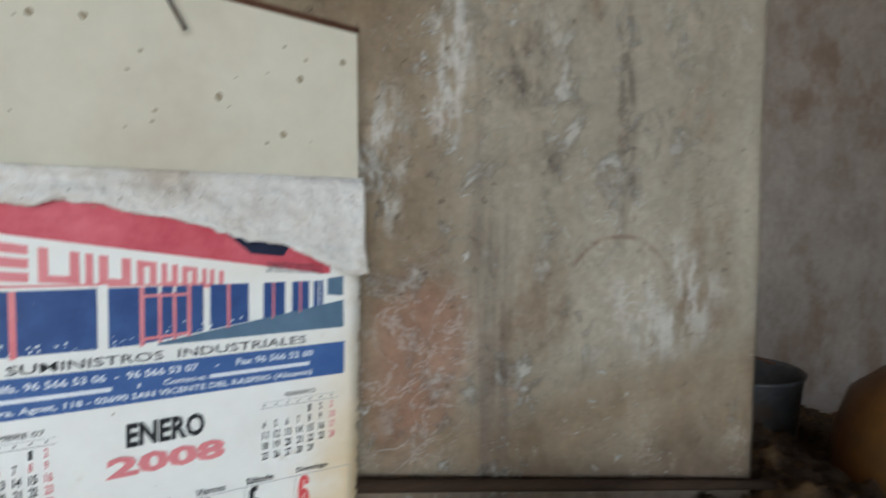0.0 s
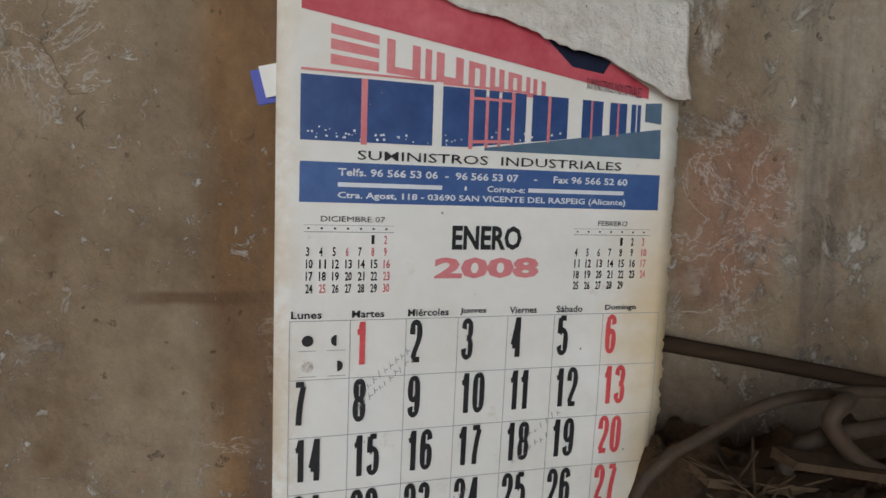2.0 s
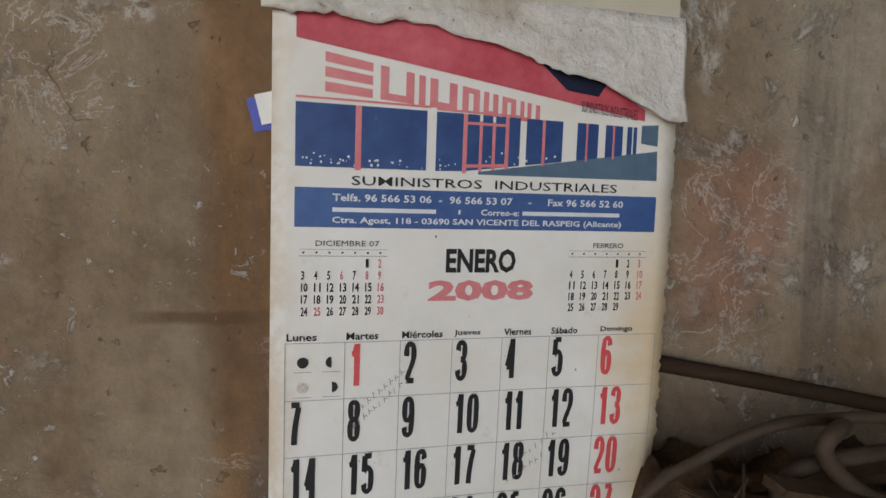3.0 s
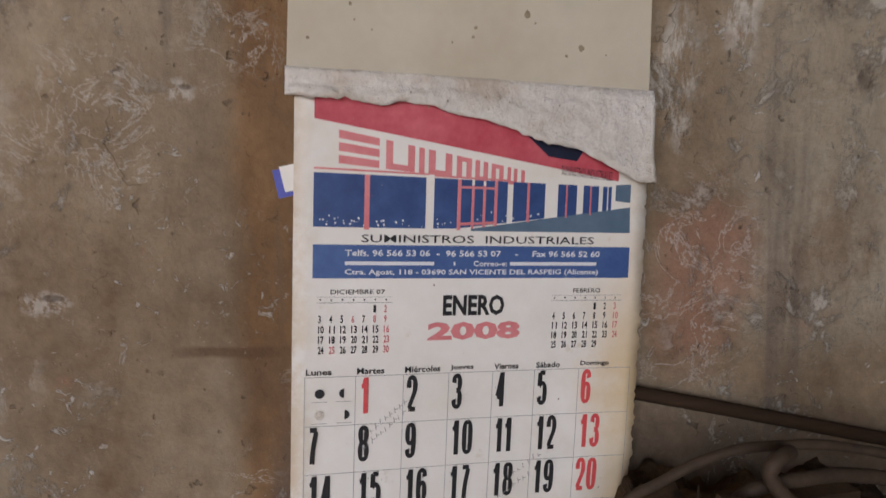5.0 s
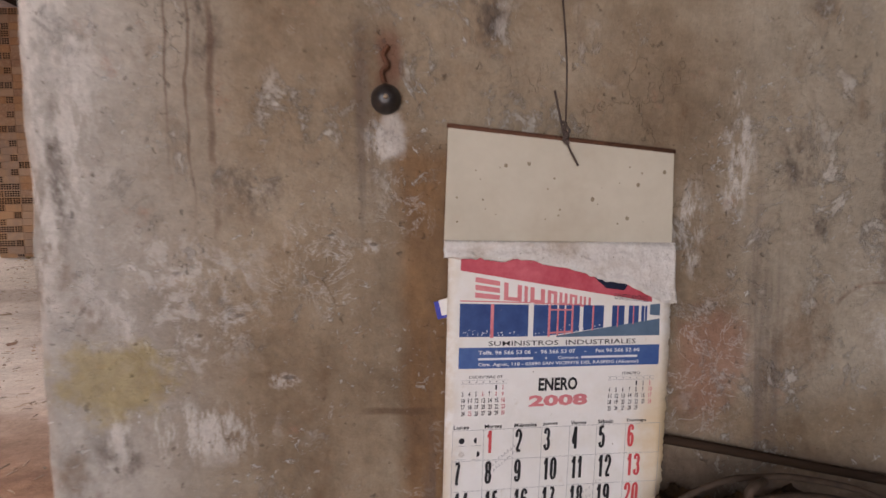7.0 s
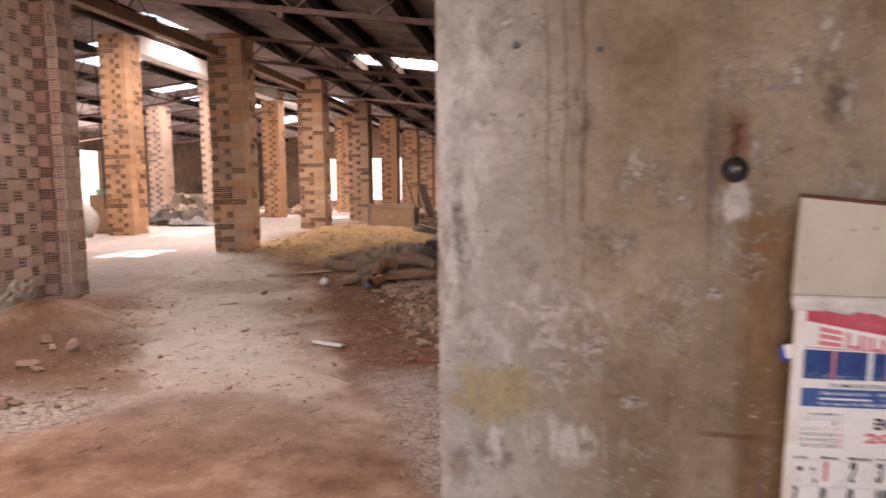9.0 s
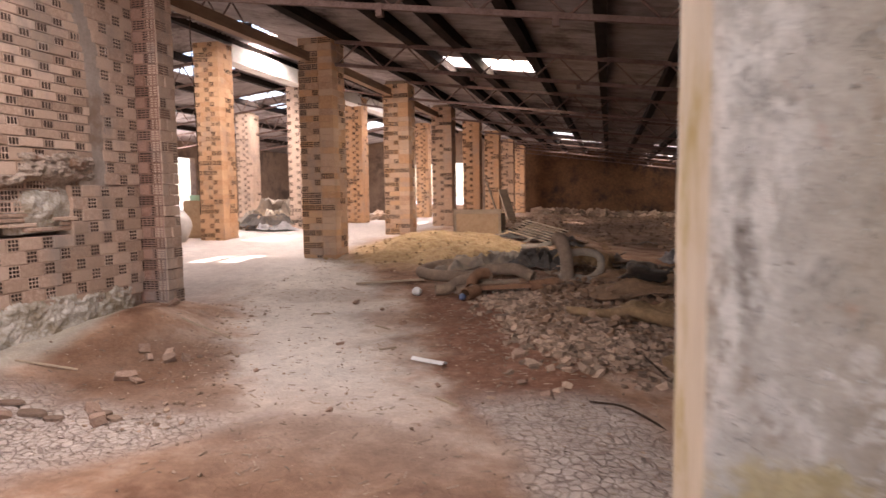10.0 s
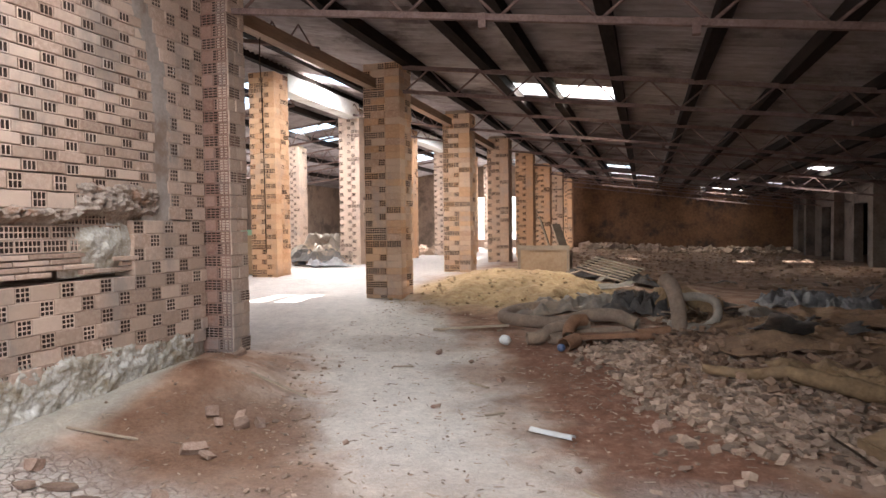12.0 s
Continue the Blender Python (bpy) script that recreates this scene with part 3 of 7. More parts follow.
for x in (-6.9, -8.55, -10.2, -12, -14, -16):
    bm = bmesh.new()
    box(bm, x - 0.07, -4.7, roof_z(x) - 0.09, x + 0.07, 37, roof_z(x) + 0.075)
    structure("purlin", bm, M_SOOT_SHADE, "soot-black timber purlin under the roof", "roof beam")


def build_truss(y):
    """A lattice girder under the main roof: two angle chords and zigzag braces."""
    lower, upper = (lambda x: 2.98 - 0.13 * x), (lambda x: 3.35 - 0.13 * x)
    girder = thing("roof_truss", "slender rusty steel lattice truss under the roof", "roof truss", "trusses of the shed", at=(0, y, 0))
    for name, f, r in (("lower_chord", lower, 0.026), ("upper_chord", upper, 0.03)):
        b = bmesh.new()
        for x0, x1 in ((-4.6, 0.7), (0.7, 6.0)):
            vs = box(b, x0, -r, -r, x1, r, r)
            for v in vs:
                v.co.z += f(v.co.x)
        part(name, b, M_STEEL, girder)
    x, k = -4.5, 0
    while x < 5.8:
        b = bmesh.new()
        a, c = (lower, upper) if k % 2 == 0 else (upper, lower)
        tube(b, ((x, 0, a(x)), (x + 0.4, 0, c(x + 0.4))), 0.014, 6)
        part("brace", b, M_STEEL, girder)
        x, k = x + 0.4, k + 1
    for x in (-2.23, -0.6, 1.6):
        b = bmesh.new()
        box(b, x - 0.03, -0.035, lower(x) - 0.09, x + 0.03, 0.035, lower(x) + 0.03)
        part("bracket", b, M_STEEL, girder)
    return girder


first = build_truss(5.98)
first.location.z = -0.11
for k in range(1, 8):
    copy_thing(first, pose(0, 5.98 + 4.165 * k + (0.1 if k == 1 else 0), 0))


# ---- walls that close the place ----
def wall(name, x0, y0, x1, y1, z1, material, label, z0=-0.2):
    b = bmesh.new()
    box(b, x0, y0, z0, x1, y1, z1)
    return structure(name, b, material, label, "wall")


wall("wall_north", -5.4, 36.6, 6.5, 36.9, 4.6, M_FARWALL, "far brick wall, sooty and rust-brown")
wall("wall_north_left", -18.5, 36.6, -12.0, 36.9, 5.2, M_GRIMY, "grimy brick end wall of the side hall")
wall("wall_north_left", -7.2, 36.6, -5.4, 36.9, 5.2, M_GRIMY, "grimy brick end wall of the side hall")
wall("wall_north_left", -12.0, 36.6, -7.2, 36.9, 0.8, M_GRIMY, "grimy brick parapet under a wide opening")
wall("wall_north_left", -12.0, 36.6, -7.2, 36.9, 5.2, M_GRIMY, "grimy brick lintel over a wide opening", 3.2)
wall("wall_far_left", -18.6, -5, -18.3, 14, 4.2, M_GRIMY, "grimy brick side wall")
wall("wall_far_left", -18.6, 14, -18.3, 26, 0.9, M_GRIMY, "low brick wall under a wide opening")
wall("wall_far_left", -18.6, 14, -18.3, 26, 4.2, M_GRIMY, "brick lintel over a wide opening", 3.2)
wall("wall_far_left", -18.6, 26, -18.3, 37, 4.2, M_GRIMY, "grimy brick side wall")
wall("wall_south", -18.5, -5.0, -3.8, -4.7, 4.4, M_PLASTER, "plain plastered wall beside the gate")
wall("wall_south", 1.0, -5.0, 6.5, -4.7, 4.4, M_PLASTER, "plain plastered wall beside the gate")
wall("wall_south", -3.8, -5.0, 1.0, -4.7, 4.4, M_PLASTER, "plain plastered wall over the gate", 3.25)
wall("wall_recess", 1.84, 2.15, 6.3, 2.4, 3.4, M_PLASTER, "grey plastered wall with brown stains")


def right_wall():
    """The side wall with its pilasters and dark doorways."""
    for k in range(8):
        y0, y1 = 2.4 + 4.3 * k, 2.4 + 4.3 * (k + 1)
        d0, d1 = y0 + 1.5, y0 + 3.0
        for a, b_, z0, z1 in ((y0, d0, -0.2, 3.0), (d1, min(y1, 36.6), -0.2, 3.0), (d0, d1, 2.15, 3.0)):
            if b_ > a:
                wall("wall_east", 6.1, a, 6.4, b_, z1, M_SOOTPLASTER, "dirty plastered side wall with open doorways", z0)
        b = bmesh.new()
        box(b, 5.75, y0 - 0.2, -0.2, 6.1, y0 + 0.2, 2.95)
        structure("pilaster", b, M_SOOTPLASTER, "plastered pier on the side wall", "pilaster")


right_wall()
# Added box behind the doorways; their shade is put into its near-black colour.
wall("wall_outer_east", 8.2, -5, 8.4, 37, 3.2, M_SOOT_SHADE, "added near-black wall behind the doorways, for shade")
wall("ceiling_east", 6.3, -5, 8.4, 37, 3.0, M_SOOT_SHADE, "added near-black ceiling behind the doorways, for shade", 2.85)
wall("wall_east_end", 6.3, 36.6, 8.4, 36.9, 3.2, M_SOOT_SHADE, "added near-black end wall behind the doorways, for shade")
wall("wall_east_south", 6.3, -5.0, 8.4, -4.7, 3.2, M_SOOT_SHADE, "added near-black end wall behind the doorways, for shade")
wall("wall_east_near", 6.1, -5.0, 6.4, 2.4, 3.4, M_PLASTER, "dirty plastered side wall")


# ---- the concrete slab pier that carries the calendar ----
SLAB = Matrix.Translation((0.0, 1.113, 0)) @ Matrix.Rotation(-math.atan2(0.06, 1.84), 4, "Z")


def build_slab():
    b = bmesh.new()
    L, D, H = 1.84, 0.70, 3.25
    nx, nz = 92, 150
    def front(u, w):
        d = 0.006 * noise.noise((u * 3, w * 3, 0)) + 0.002 * noise.noise((u * 17, w * 17, 4))
        edge = max(0.0, 1 - u / 0.02) * (0.010 + 0.012 * noise.noise((0, w * 9, 2))) + max(0.0, 1 - (L - u) / 0.02) * 0.010
        return d + max(0.0, edge)
    grid = [[b.verts.new(SLAB @ Vector((L * i / nx, front(L * i / nx, H * j / nz), H * j / nz))) for i in range(nx + 1)] for j in range(nz + 1)]
    for r0, r1 in zip(grid, grid[1:]):
        for i in range(nx):
            b.faces.new((r0[i], r0[i + 1], r1[i + 1], r1[i])).smooth = True
    nd = 24
    def ends(u, sign):
        rows = []
        for j in range(nz + 1):
            row = [grid[j][0 if sign < 0 else nx]]
            for i in range(1, nd + 1):
                d = D * i / nd
                w = H * j / nz
                groove = 0.016 * math.exp(-((d - 0.46) / 0.012) ** 2)
                off = 0.006 * noise.noise((d * 5, w * 3, 9)) + 0.003 * noise.noise((d * 20, w * 9, 3)) - groove
                row.append(b.verts.new(SLAB @ Vector((u + sign * off, d, w))))
            rows.append(row)
        for r0, r1 in zip(rows, rows[1:]):
            for i in range(nd):
                b.faces.new((r0[i], r0[i + 1], r1[i + 1], r1[i])).smooth = True
        return rows
    count = len(b.faces)
    left, right = ends(0, -1), ends(L, 1)
    b.faces.ensure_lookup_table()
    for f in b.faces[count:]:
        f.material_index = 1
    b.faces.new([left[0][nd], right[0][nd], right[nz][nd], left[nz][nd]])
    M_EDGE = plain("cream_plaster_edge", (0.42, 0.355, 0.265), (0.62, 0.55, 0.44), 4, 0.85, 0.5, stretch=(1, 1, 0.25), dirt=(0.36, 0.27, 0.10))
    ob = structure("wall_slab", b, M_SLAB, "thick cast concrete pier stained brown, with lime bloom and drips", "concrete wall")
    ob.data.materials.append(M_EDGE)
    return ob


wall_slab = build_slab()


def inside(ob, parent):
    """Keeps a part whose mesh is in world coordinates in place under its thing."""
    ob.matrix_parent_inverse = parent.matrix_basis.inverted()
    return ob


# ---- the wall calendar ----
M_PAPER = plain("aged_paper", (0.76, 0.74, 0.70), (0.84, 0.83, 0.80), 7, 0.7, 0.15, dirt=(0.74, 0.66, 0.53))


def stained_paper():
    """Calendar paper, yellowed by damp along its outer edge."""
    k = Nodes("stained_calendar_paper")
    x, z = k.axis("X"), k.axis("Z")
    c = k.ramp(k.noise(9, 6, 0.65), (0.3, (0.74, 0.72, 0.67)), (0.7, (0.83, 0.82, 0.79)))
    wob = k.math("MULTIPLY", k.math("SUBTRACT", k.noise(11, 6, 0.65), 0.5), 0.16)
    damp = k.math("MULTIPLY", k.step(k.math("ADD", x, wob), 1.01, 1.12), k.math("SUBTRACT", 1.0, k.step(k.math("ADD", z, wob), 0.84, 1.06)))
    c = k.mix(k.math("MULTIPLY", damp, 0.8), c, (0.66, 0.46, 0.20))
    # grubby, foxed margins
    rim = k.math("MAXIMUM", k.math("SUBTRACT", 1.0, k.step(k.math("ADD", x, k.math("MULTIPLY", wob, 0.35)), 0.69, 0.735)), k.step(k.math("ADD", x, k.math("MULTIPLY", wob, 0.35)), 1.075, 1.115))
    c = k.mix(k.math("MULTIPLY", k.math("MULTIPLY", rim, k.step(k.noise(21, 7, 0.75, (1, 1, 1), (6, 2, 2)), 0.36, 0.62)), 0.7), c, (0.55, 0.44, 0.29))
    c = k.mix(k.math("MULTIPLY", k.step(k.noise(5, 7, 0.7, (1, 1, 1), (9, 5, 3)), 0.48, 0.70), 0.35), c, (0.66, 0.60, 0.47))
    c = k.mix(k.math("MULTIPLY", k.step(k.noise(26, 6, 0.7, (1, 1, 1), (3, 1, 8)), 0.62, 0.74), 0.45), c, (0.58, 0.49, 0.36))
    return k.done(c, 0.75, k.noise(14, 5, 0.6), 0.25, 0.006, 0, 0.3)


M_SHEET = stained_paper()
M_TORN = plain("grubby_paper_flap", (0.60, 0.56, 0.51), (0.82, 0.79, 0.74), 16, 0.8, 0.9, dirt=(0.50, 0.43, 0.35))
M_CARD = plain("cream_card_board", (0.50, 0.455, 0.355), (0.59, 0.545, 0.44), 4, 0.6, 0.1, dirt=(0.47, 0.41, 0.31))
M_INK = plain("black_ink", (0.012, 0.012, 0.014), (0.03, 0.03, 0.032), 30, 0.6, 0.05)
M_RED = plain("red_ink", (0.62, 0.065, 0.075), (0.70, 0.12, 0.12), 30, 0.6, 0.05)
M_PINK = plain("faded_red_ink", (0.60, 0.15, 0.17), (0.70, 0.27, 0.28), 12, 0.6, 0.05)
M_ROOFRED = plain("printed_red_roof", (0.42, 0.035, 0.06), (0.62, 0.14, 0.17), 9, 0.6, 0.05)
M_BLUE = plain("blue_ink", (0.035, 0.085, 0.25), (0.07, 0.14, 0.33), 10, 0.55, 0.05)
M_GLASSBLUE = plain("printed_shop_window", (0.018, 0.045, 0.16), (0.05, 0.11, 0.28), 7, 0.55, 0.05)
M_NIGHTBLUE = plain("printed_dark_sky", (0.006, 0.009, 0.025), (0.014, 0.02, 0.05), 8, 0.6, 0.05)
M_ROADBLUE = plain("printed_road", (0.06, 0.11, 0.17), (0.12, 0.19, 0.27), 5, 0.55, 0.05)
M_BANDTEXT = plain("white_print", (0.62, 0.65, 0.70), (0.74, 0.76, 0.79), 20, 0.6, 0.05)
M_GREYINK = plain("grey_print", (0.25, 0.25, 0.26), (0.36, 0.36, 0.37), 20, 0.6, 0.05)
M_PENCIL = plain("pencil", (0.20, 0.19, 0.20), (0.36, 0.34, 0.35), 20, 0.7, 0.05)
M_SPOT = plain("fly_spot", (0.20, 0.155, 0.10), (0.36, 0.30, 0.21), 40, 0.8, 0.1)
M_STRING = plain("dark_twine", (0.05, 0.035, 0.03), (0.12, 0.09, 0.075), 60, 0.9, 0.5)
M_RUST = plain("brown_rust", (0.09, 0.04, 0.025), (0.20, 0.09, 0.05), 30, 0.75, 0.6, 0.3)
M_TAGBLUE = plain("blue_plastic", (0.03, 0.04, 0.33), (0.05, 0.07, 0.42), 20, 0.4, 0.05)

CAL_DIR = Vector((0.9973, 0.0738, 0))
CAL_OUT = Vector((0.0738, -0.9973, 0))
CAL_AT = Vector((0.70, 1.0165, 0))


def sheet_point(a, v, off=0.0):
    """A point of the hanging sheet: a metres from its left side, v metres down; off: in front of it."""
    s, z = a - 0.04 * v, 1.165 - v - 0.0375 * a
    bow = 0.004 * math.sin(a * 9 + v * 5) + 0.006 * math.sin(v * 7) * (a / 0.41) - 0.012 * max(0.0, v - 0.40) * (a / 0.41) * 3
    return CAL_AT + CAL_DIR * s + CAL_OUT * (off + bow) + Vector((0, 0, z))


calendar = thing("wall_calendar", "wall calendar for January 2008 with a torn heading, hung on twine", "calendar", at=(0.9, 1.03, 1.33))


def printed(name, material, shapes, off=0.0009, label=""):
    """Flat print: each shape is four corners (a, v), filled with a small grid."""
    b = bmesh.new()
    for q in shapes:
        n = max(1, int(max(abs(q[1][0] - q[0][0]), abs(q[3][1] - q[0][1])) / 0.02))
        rows = []
        for j in range(n + 1):
            t = j / n
            l = (q[0][0] + (q[3][0] - q[0][0]) * t, q[0][1] + (q[3][1] - q[0][1]) * t)
            r = (q[1][0] + (q[2][0] - q[1][0]) * t, q[1][1] + (q[2][1] - q[1][1]) * t)
            rows.append([b.verts.new(sheet_point(l[0] + (r[0] - l[0]) * i / n, l[1] + (r[1] - l[1]) * i / n, off)) for i in range(n + 1)])
        for r0, r1 in zip(rows, rows[1:]):
            for i in range(n):
                b.faces.new((r0[i], r0[i + 1], r1[i + 1], r1[i]))
    return inside(part(name, b, material, calendar, label), calendar)


def rect(a0, v0, a1, v1):
    return ((a0, v0), (a1, v0), (a1, v1), (a0, v1))


def lettering(name, words, a0, v0, a1, v1, material, weight=0.0, off=0.0016, slant=0.0):
    """Words set in the built-in font, fitted to a box of the sheet. slant: how far the box falls to its right end."""
    curve = bpy.data.curves.new("lettering", "FONT")
    curve.body, curve.offset, curve.resolution_u = words, weight, 2
    tmp = new("lettering", curve)
    data = bpy.data.meshes.new_from_object(tmp.evaluated_get(bpy.context.evaluated_depsgraph_get()))
    bpy.data.objects.remove(tmp)
    bpy.data.curves.remove(curve)
    xs, ys = [v.co.x for v in data.vertices], [v.co.y for v in data.vertices]
    x0, x1, y0, y1 = min(xs), max(xs), min(ys), max(ys)
    for v in data.vertices:
        u, w = (v.co.x - x0) / (x1 - x0), (y1 - v.co.y) / (y1 - y0)
        v.co = sheet_point(a0 + (a1 - a0) * u, v0 + (v1 - v0) * w + slant * u, off)
    data.materials.append(material)
    data.name = name
    ob = new(name, data)
    ob.parent = calendar
    return inside(ob, calendar)


# centre lines of condensed numerals in a unit box, v downwards; each numeral is one or more strokes
NUMERALS = {
    "0": [[(0.5, 0), (0.85, 0.06), (1, 0.25), (1, 0.5), (1, 0.75), (0.85, 0.94), (0.5, 1), (0.15, 0.94), (0, 0.75), (0, 0.5), (0, 0.25), (0.15, 0.06), (0.5, 0)]],
    "1": [[(0.05, 0.22), (0.4, 0.17), (0.66, 0.0)], [(0.72, -0.06), (0.72, 0.5), (0.72, 1.06)]],
    "2": [[(0, 0.32), (0.03, 0.14), (0.2, 0.02), (0.5, 0), (0.82, 0.04), (1, 0.2), (0.97, 0.38), (0.75, 0.56), (0.4, 0.76), (0.08, 0.98)], [(-0.02, 1), (0.5, 1), (1.08, 1)]],
    "3": [[(0, 0.22), (0.12, 0.05), (0.5, 0), (0.86, 0.06), (0.96, 0.24), (0.82, 0.42), (0.42, 0.47)], [(0.42, 0.47), (0.86, 0.53), (1, 0.72), (0.88, 0.93), (0.5, 1), (0.12, 0.94), (0, 0.76)]],
    "4": [[(0.74, -0.06), (0.74, 0.5), (0.74, 1.06)], [(0.68, 0.0), (0.36, 0.36), (-0.02, 0.72)], [(-0.06, 0.74), (0.5, 0.74), (1.1, 0.74)]],
    "5": [[(0.98, 0), (0.55, 0), (0.08, 0)], [(0.12, 0.0), (0.08, 0.22), (0.05, 0.44)], [(0.05, 0.44), (0.3, 0.36), (0.66, 0.36), (0.95, 0.48), (1, 0.70), (0.88, 0.93), (0.5, 1), (0.14, 0.95), (0, 0.79)]],
    "6": [[(1, 0.22), (0.88, 0.05), (0.5, 0), (0.14, 0.07), (0, 0.30), (0, 0.55), (0.02, 0.80), (0.18, 0.96), (0.5, 1), (0.84, 0.95), (1, 0.76), (0.96, 0.54), (0.76, 0.43), (0.42, 0.43), (0.1, 0.54)]],
    "7": [[(-0.02, 0), (0.5, 0), (1.04, 0)], [(0.96, 0.04), (0.62, 0.42), (0.42, 0.76), (0.36, 1.06)]],
    "8": [[(0.5, 0), (0.86, 0.05), (0.95, 0.23), (0.82, 0.41), (0.5, 0.46), (0.18, 0.41), (0.05, 0.23), (0.14, 0.05), (0.5, 0)], [(0.5, 0.46), (0.88, 0.54), (1, 0.74), (0.86, 0.95), (0.5, 1), (0.14, 0.95), (0, 0.74), (0.12, 0.54), (0.5, 0.46)]],
    "9": [[(0, 0.78), (0.12, 0.95), (0.5, 1), (0.86, 0.93), (1, 0.70), (1, 0.45), (0.98, 0.20), (0.82, 0.04), (0.5, 0), (0.16, 0.05), (0, 0.24), (0.04, 0.46), (0.24, 0.57), (0.58, 0.57), (0.9, 0.46)]],
}


def numeral(name, text, a, v, w, h, material, off=0.0016):
    """A bold condensed number; w and h: width and height of one figure on the sheet."""
    b, gap = bmesh.new(), 0.0022
    tx, ty = 0.43 * w, 0.13 * h
    for i, figure in enumerate(text):
        left = a + i * (w + gap) - (0.25 * w if i and text[i - 1] == "1" and figure == "1" else 0.0)
        for n, stroke in enumerate(NUMERALS[figure]):
            mid = [(left + tx / 2 + p.x * (w - tx), v + ty / 2 + p.y * (h - ty)) for p in spline([(p, q, 0) for p, q in stroke], 5)]
            rows = []
            for j, (p, q) in enumerate(mid):
                p0, p1 = mid[max(j - 1, 0)], mid[min(j + 1, len(mid) - 1)]
                d = Vector(((p1[0] - p0[0]) / w, (p1[1] - p0[1]) / h))
                d = d.normalized() if d.length > 1e-6 else Vector((1, 0))
                rows.append([b.verts.new(sheet_point(p + s * d.y * tx / 2, q - s * d.x * ty / 2, off + 0.00004 * n)) for s in (-1, 1)])
            for r0, r1 in zip(rows, rows[1:]):
                b.faces.new((r0[0], r0[1], r1[1], r1[0]))
    return inside(part(name, b, material, calendar), calendar)


def build_calendar():
    rng = random.Random(11)
    # card board that the sheets hang from
    b = bmesh.new()
    corners = ((0.012, 1.368), (0.410, 1.324), (0.408, 1.13), (0.001, 1.165))
    fr = [CAL_AT + CAL_DIR * s + Vector((0, 0, z)) + CAL_OUT * 0.000 for s, z in corners]
    bk = [p - CAL_OUT * 0.004 for p in fr]
    f, k = [b.verts.new(p) for p in fr], [b.verts.new(p) for p in bk]
    b.faces.new(f)
    b.faces.new(k[::-1])
    for i in range(4):
        b.faces.new((f[i], f[(i + 1) % 4], k[(i + 1) % 4], k[i]))
    inside(part("backing_board", b, M_CARD, calendar, "cream card backing board with fly spots"), calendar)
    b = bmesh.new()
    tube(b, [CAL_AT + CAL_DIR * s + Vector((0, 0, z)) - CAL_OUT * 0.002 for s, z in ((0.010, 1.370), (0.21, 1.3475), (0.412, 1.325))], 0.0042, 8)
    inside(part("metal_strip", b, M_RUST, calendar, "rusty metal hanging strip"), calendar)
    # the pad of sheets, ragged on the right side
    b = bmesh.new()
    na, nv, V = 24, 150, 0.615
    rows = []
    for j in range(nv + 1):
        v = 0.012 + (V - 0.012) * j / nv
        rag = (0.4 + v) * (0.006 * noise.noise((v * 45, 1, 0)) + 0.006 * noise.noise((v * 150, 4, 0))) - 0.004 * max(0.0, noise.noise((v * 70, 9, 2)))
        rows.append([sheet_point(0.0095 + (0.4025 + rag * (1 if i == na else 0)) * i / na, v) for i in range(na + 1)])
    top = [[b.verts.new(p) for p in r] for r in rows]
    low = [[b.verts.new(p - CAL_OUT * 0.005) for p in r] for r in rows]
    for j in range(nv):
        for i in range(na):
            b.faces.new((top[j][i], top[j][i + 1], top[j + 1][i + 1], top[j + 1][i])).smooth = True
            b.faces.new((low[j][i], low[j + 1][i], low[j + 1][i + 1], low[j][i + 1]))
        for i in (0, na):
            b.faces.new((top[j][i], top[j + 1][i], low[j + 1][i], low[j][i]))
    for j in (0, nv):
        for i in range(na):
            b.faces.new((top[j][i], top[j][i + 1], low[j][i + 1], low[j][i]))
    inside(part("sheet_pad", b, M_SHEET, calendar, "yellowed paper sheets with a ragged edge"), calendar)
    # torn heading flap: straight above, a ragged tear below that dips to the right
    tear = lambda a: float(np.interp(a, (0.0, 0.03, 0.137, 0.245, 0.32, 0.395, 0.42), (0.012, 0.013, 0.015, 0.036, 0.059, 0.087, 0.090))) + 0.0035 * noise.noise((a * 55, 2, 7)) + 0.0025 * noise.noise((a * 140, 3, 2)) + 0.0045 * noise.noise((a * 17, 5, 1))
    b = bmesh.new()
    rows, n = [], 110
    for j in range(9):
        t = j / 8
        row = []
        for i in range(n + 1):
            a = 0.0 + 0.414 * i / n
            v0 = -0.0165
            v = v0 + (tear(a) - v0) * t
            lift = 0.004 + 0.008 * t * t * (0.4 + a / 0.41) + 0.0035 * noise.noise((a * 26, t * 3, 3)) + 0.0022 * noise.noise((a * 80, t * 8, 6)) + 0.002 * math.sin(t * 9 + a * 12)
            row.append(b.verts.new(sheet_point(a, v, lift)))
        rows.append(row)
    for r0, r1 in zip(rows, rows[1:]):
        for i in range(n):
            b.faces.new((r0[i], r0[i + 1], r1[i + 1], r1[i])).smooth = True
    flap = inside(part("torn_flap", b, M_TORN, calendar, "torn, grubby white paper heading"), calendar)
    sol = flap.modifiers.new("thickness", "SOLIDIFY")
    sol.thickness = 0.0012
    # the printed shop front
    printed("printed_sky", M_NIGHTBLUE, [((0.248, 0.030), (0.33, 0.055), (0.322, 0.0675), (0.288, 0.0635))], 0.0013)
    low = lambda a: 0.0335 + (a - 0.030) * 0.1594
    cuts = [0.030 + 0.345 * i / 12 for i in range(13)]
    printed("printed_roof", M_ROOFRED, [((p, min(tear(p), low(p)) - 0.004), (q, min(tear(q), low(q)) - 0.004), (q, low(q)), (p, low(p))) for p, q in zip(cuts, cuts[1:])], 0.0010)
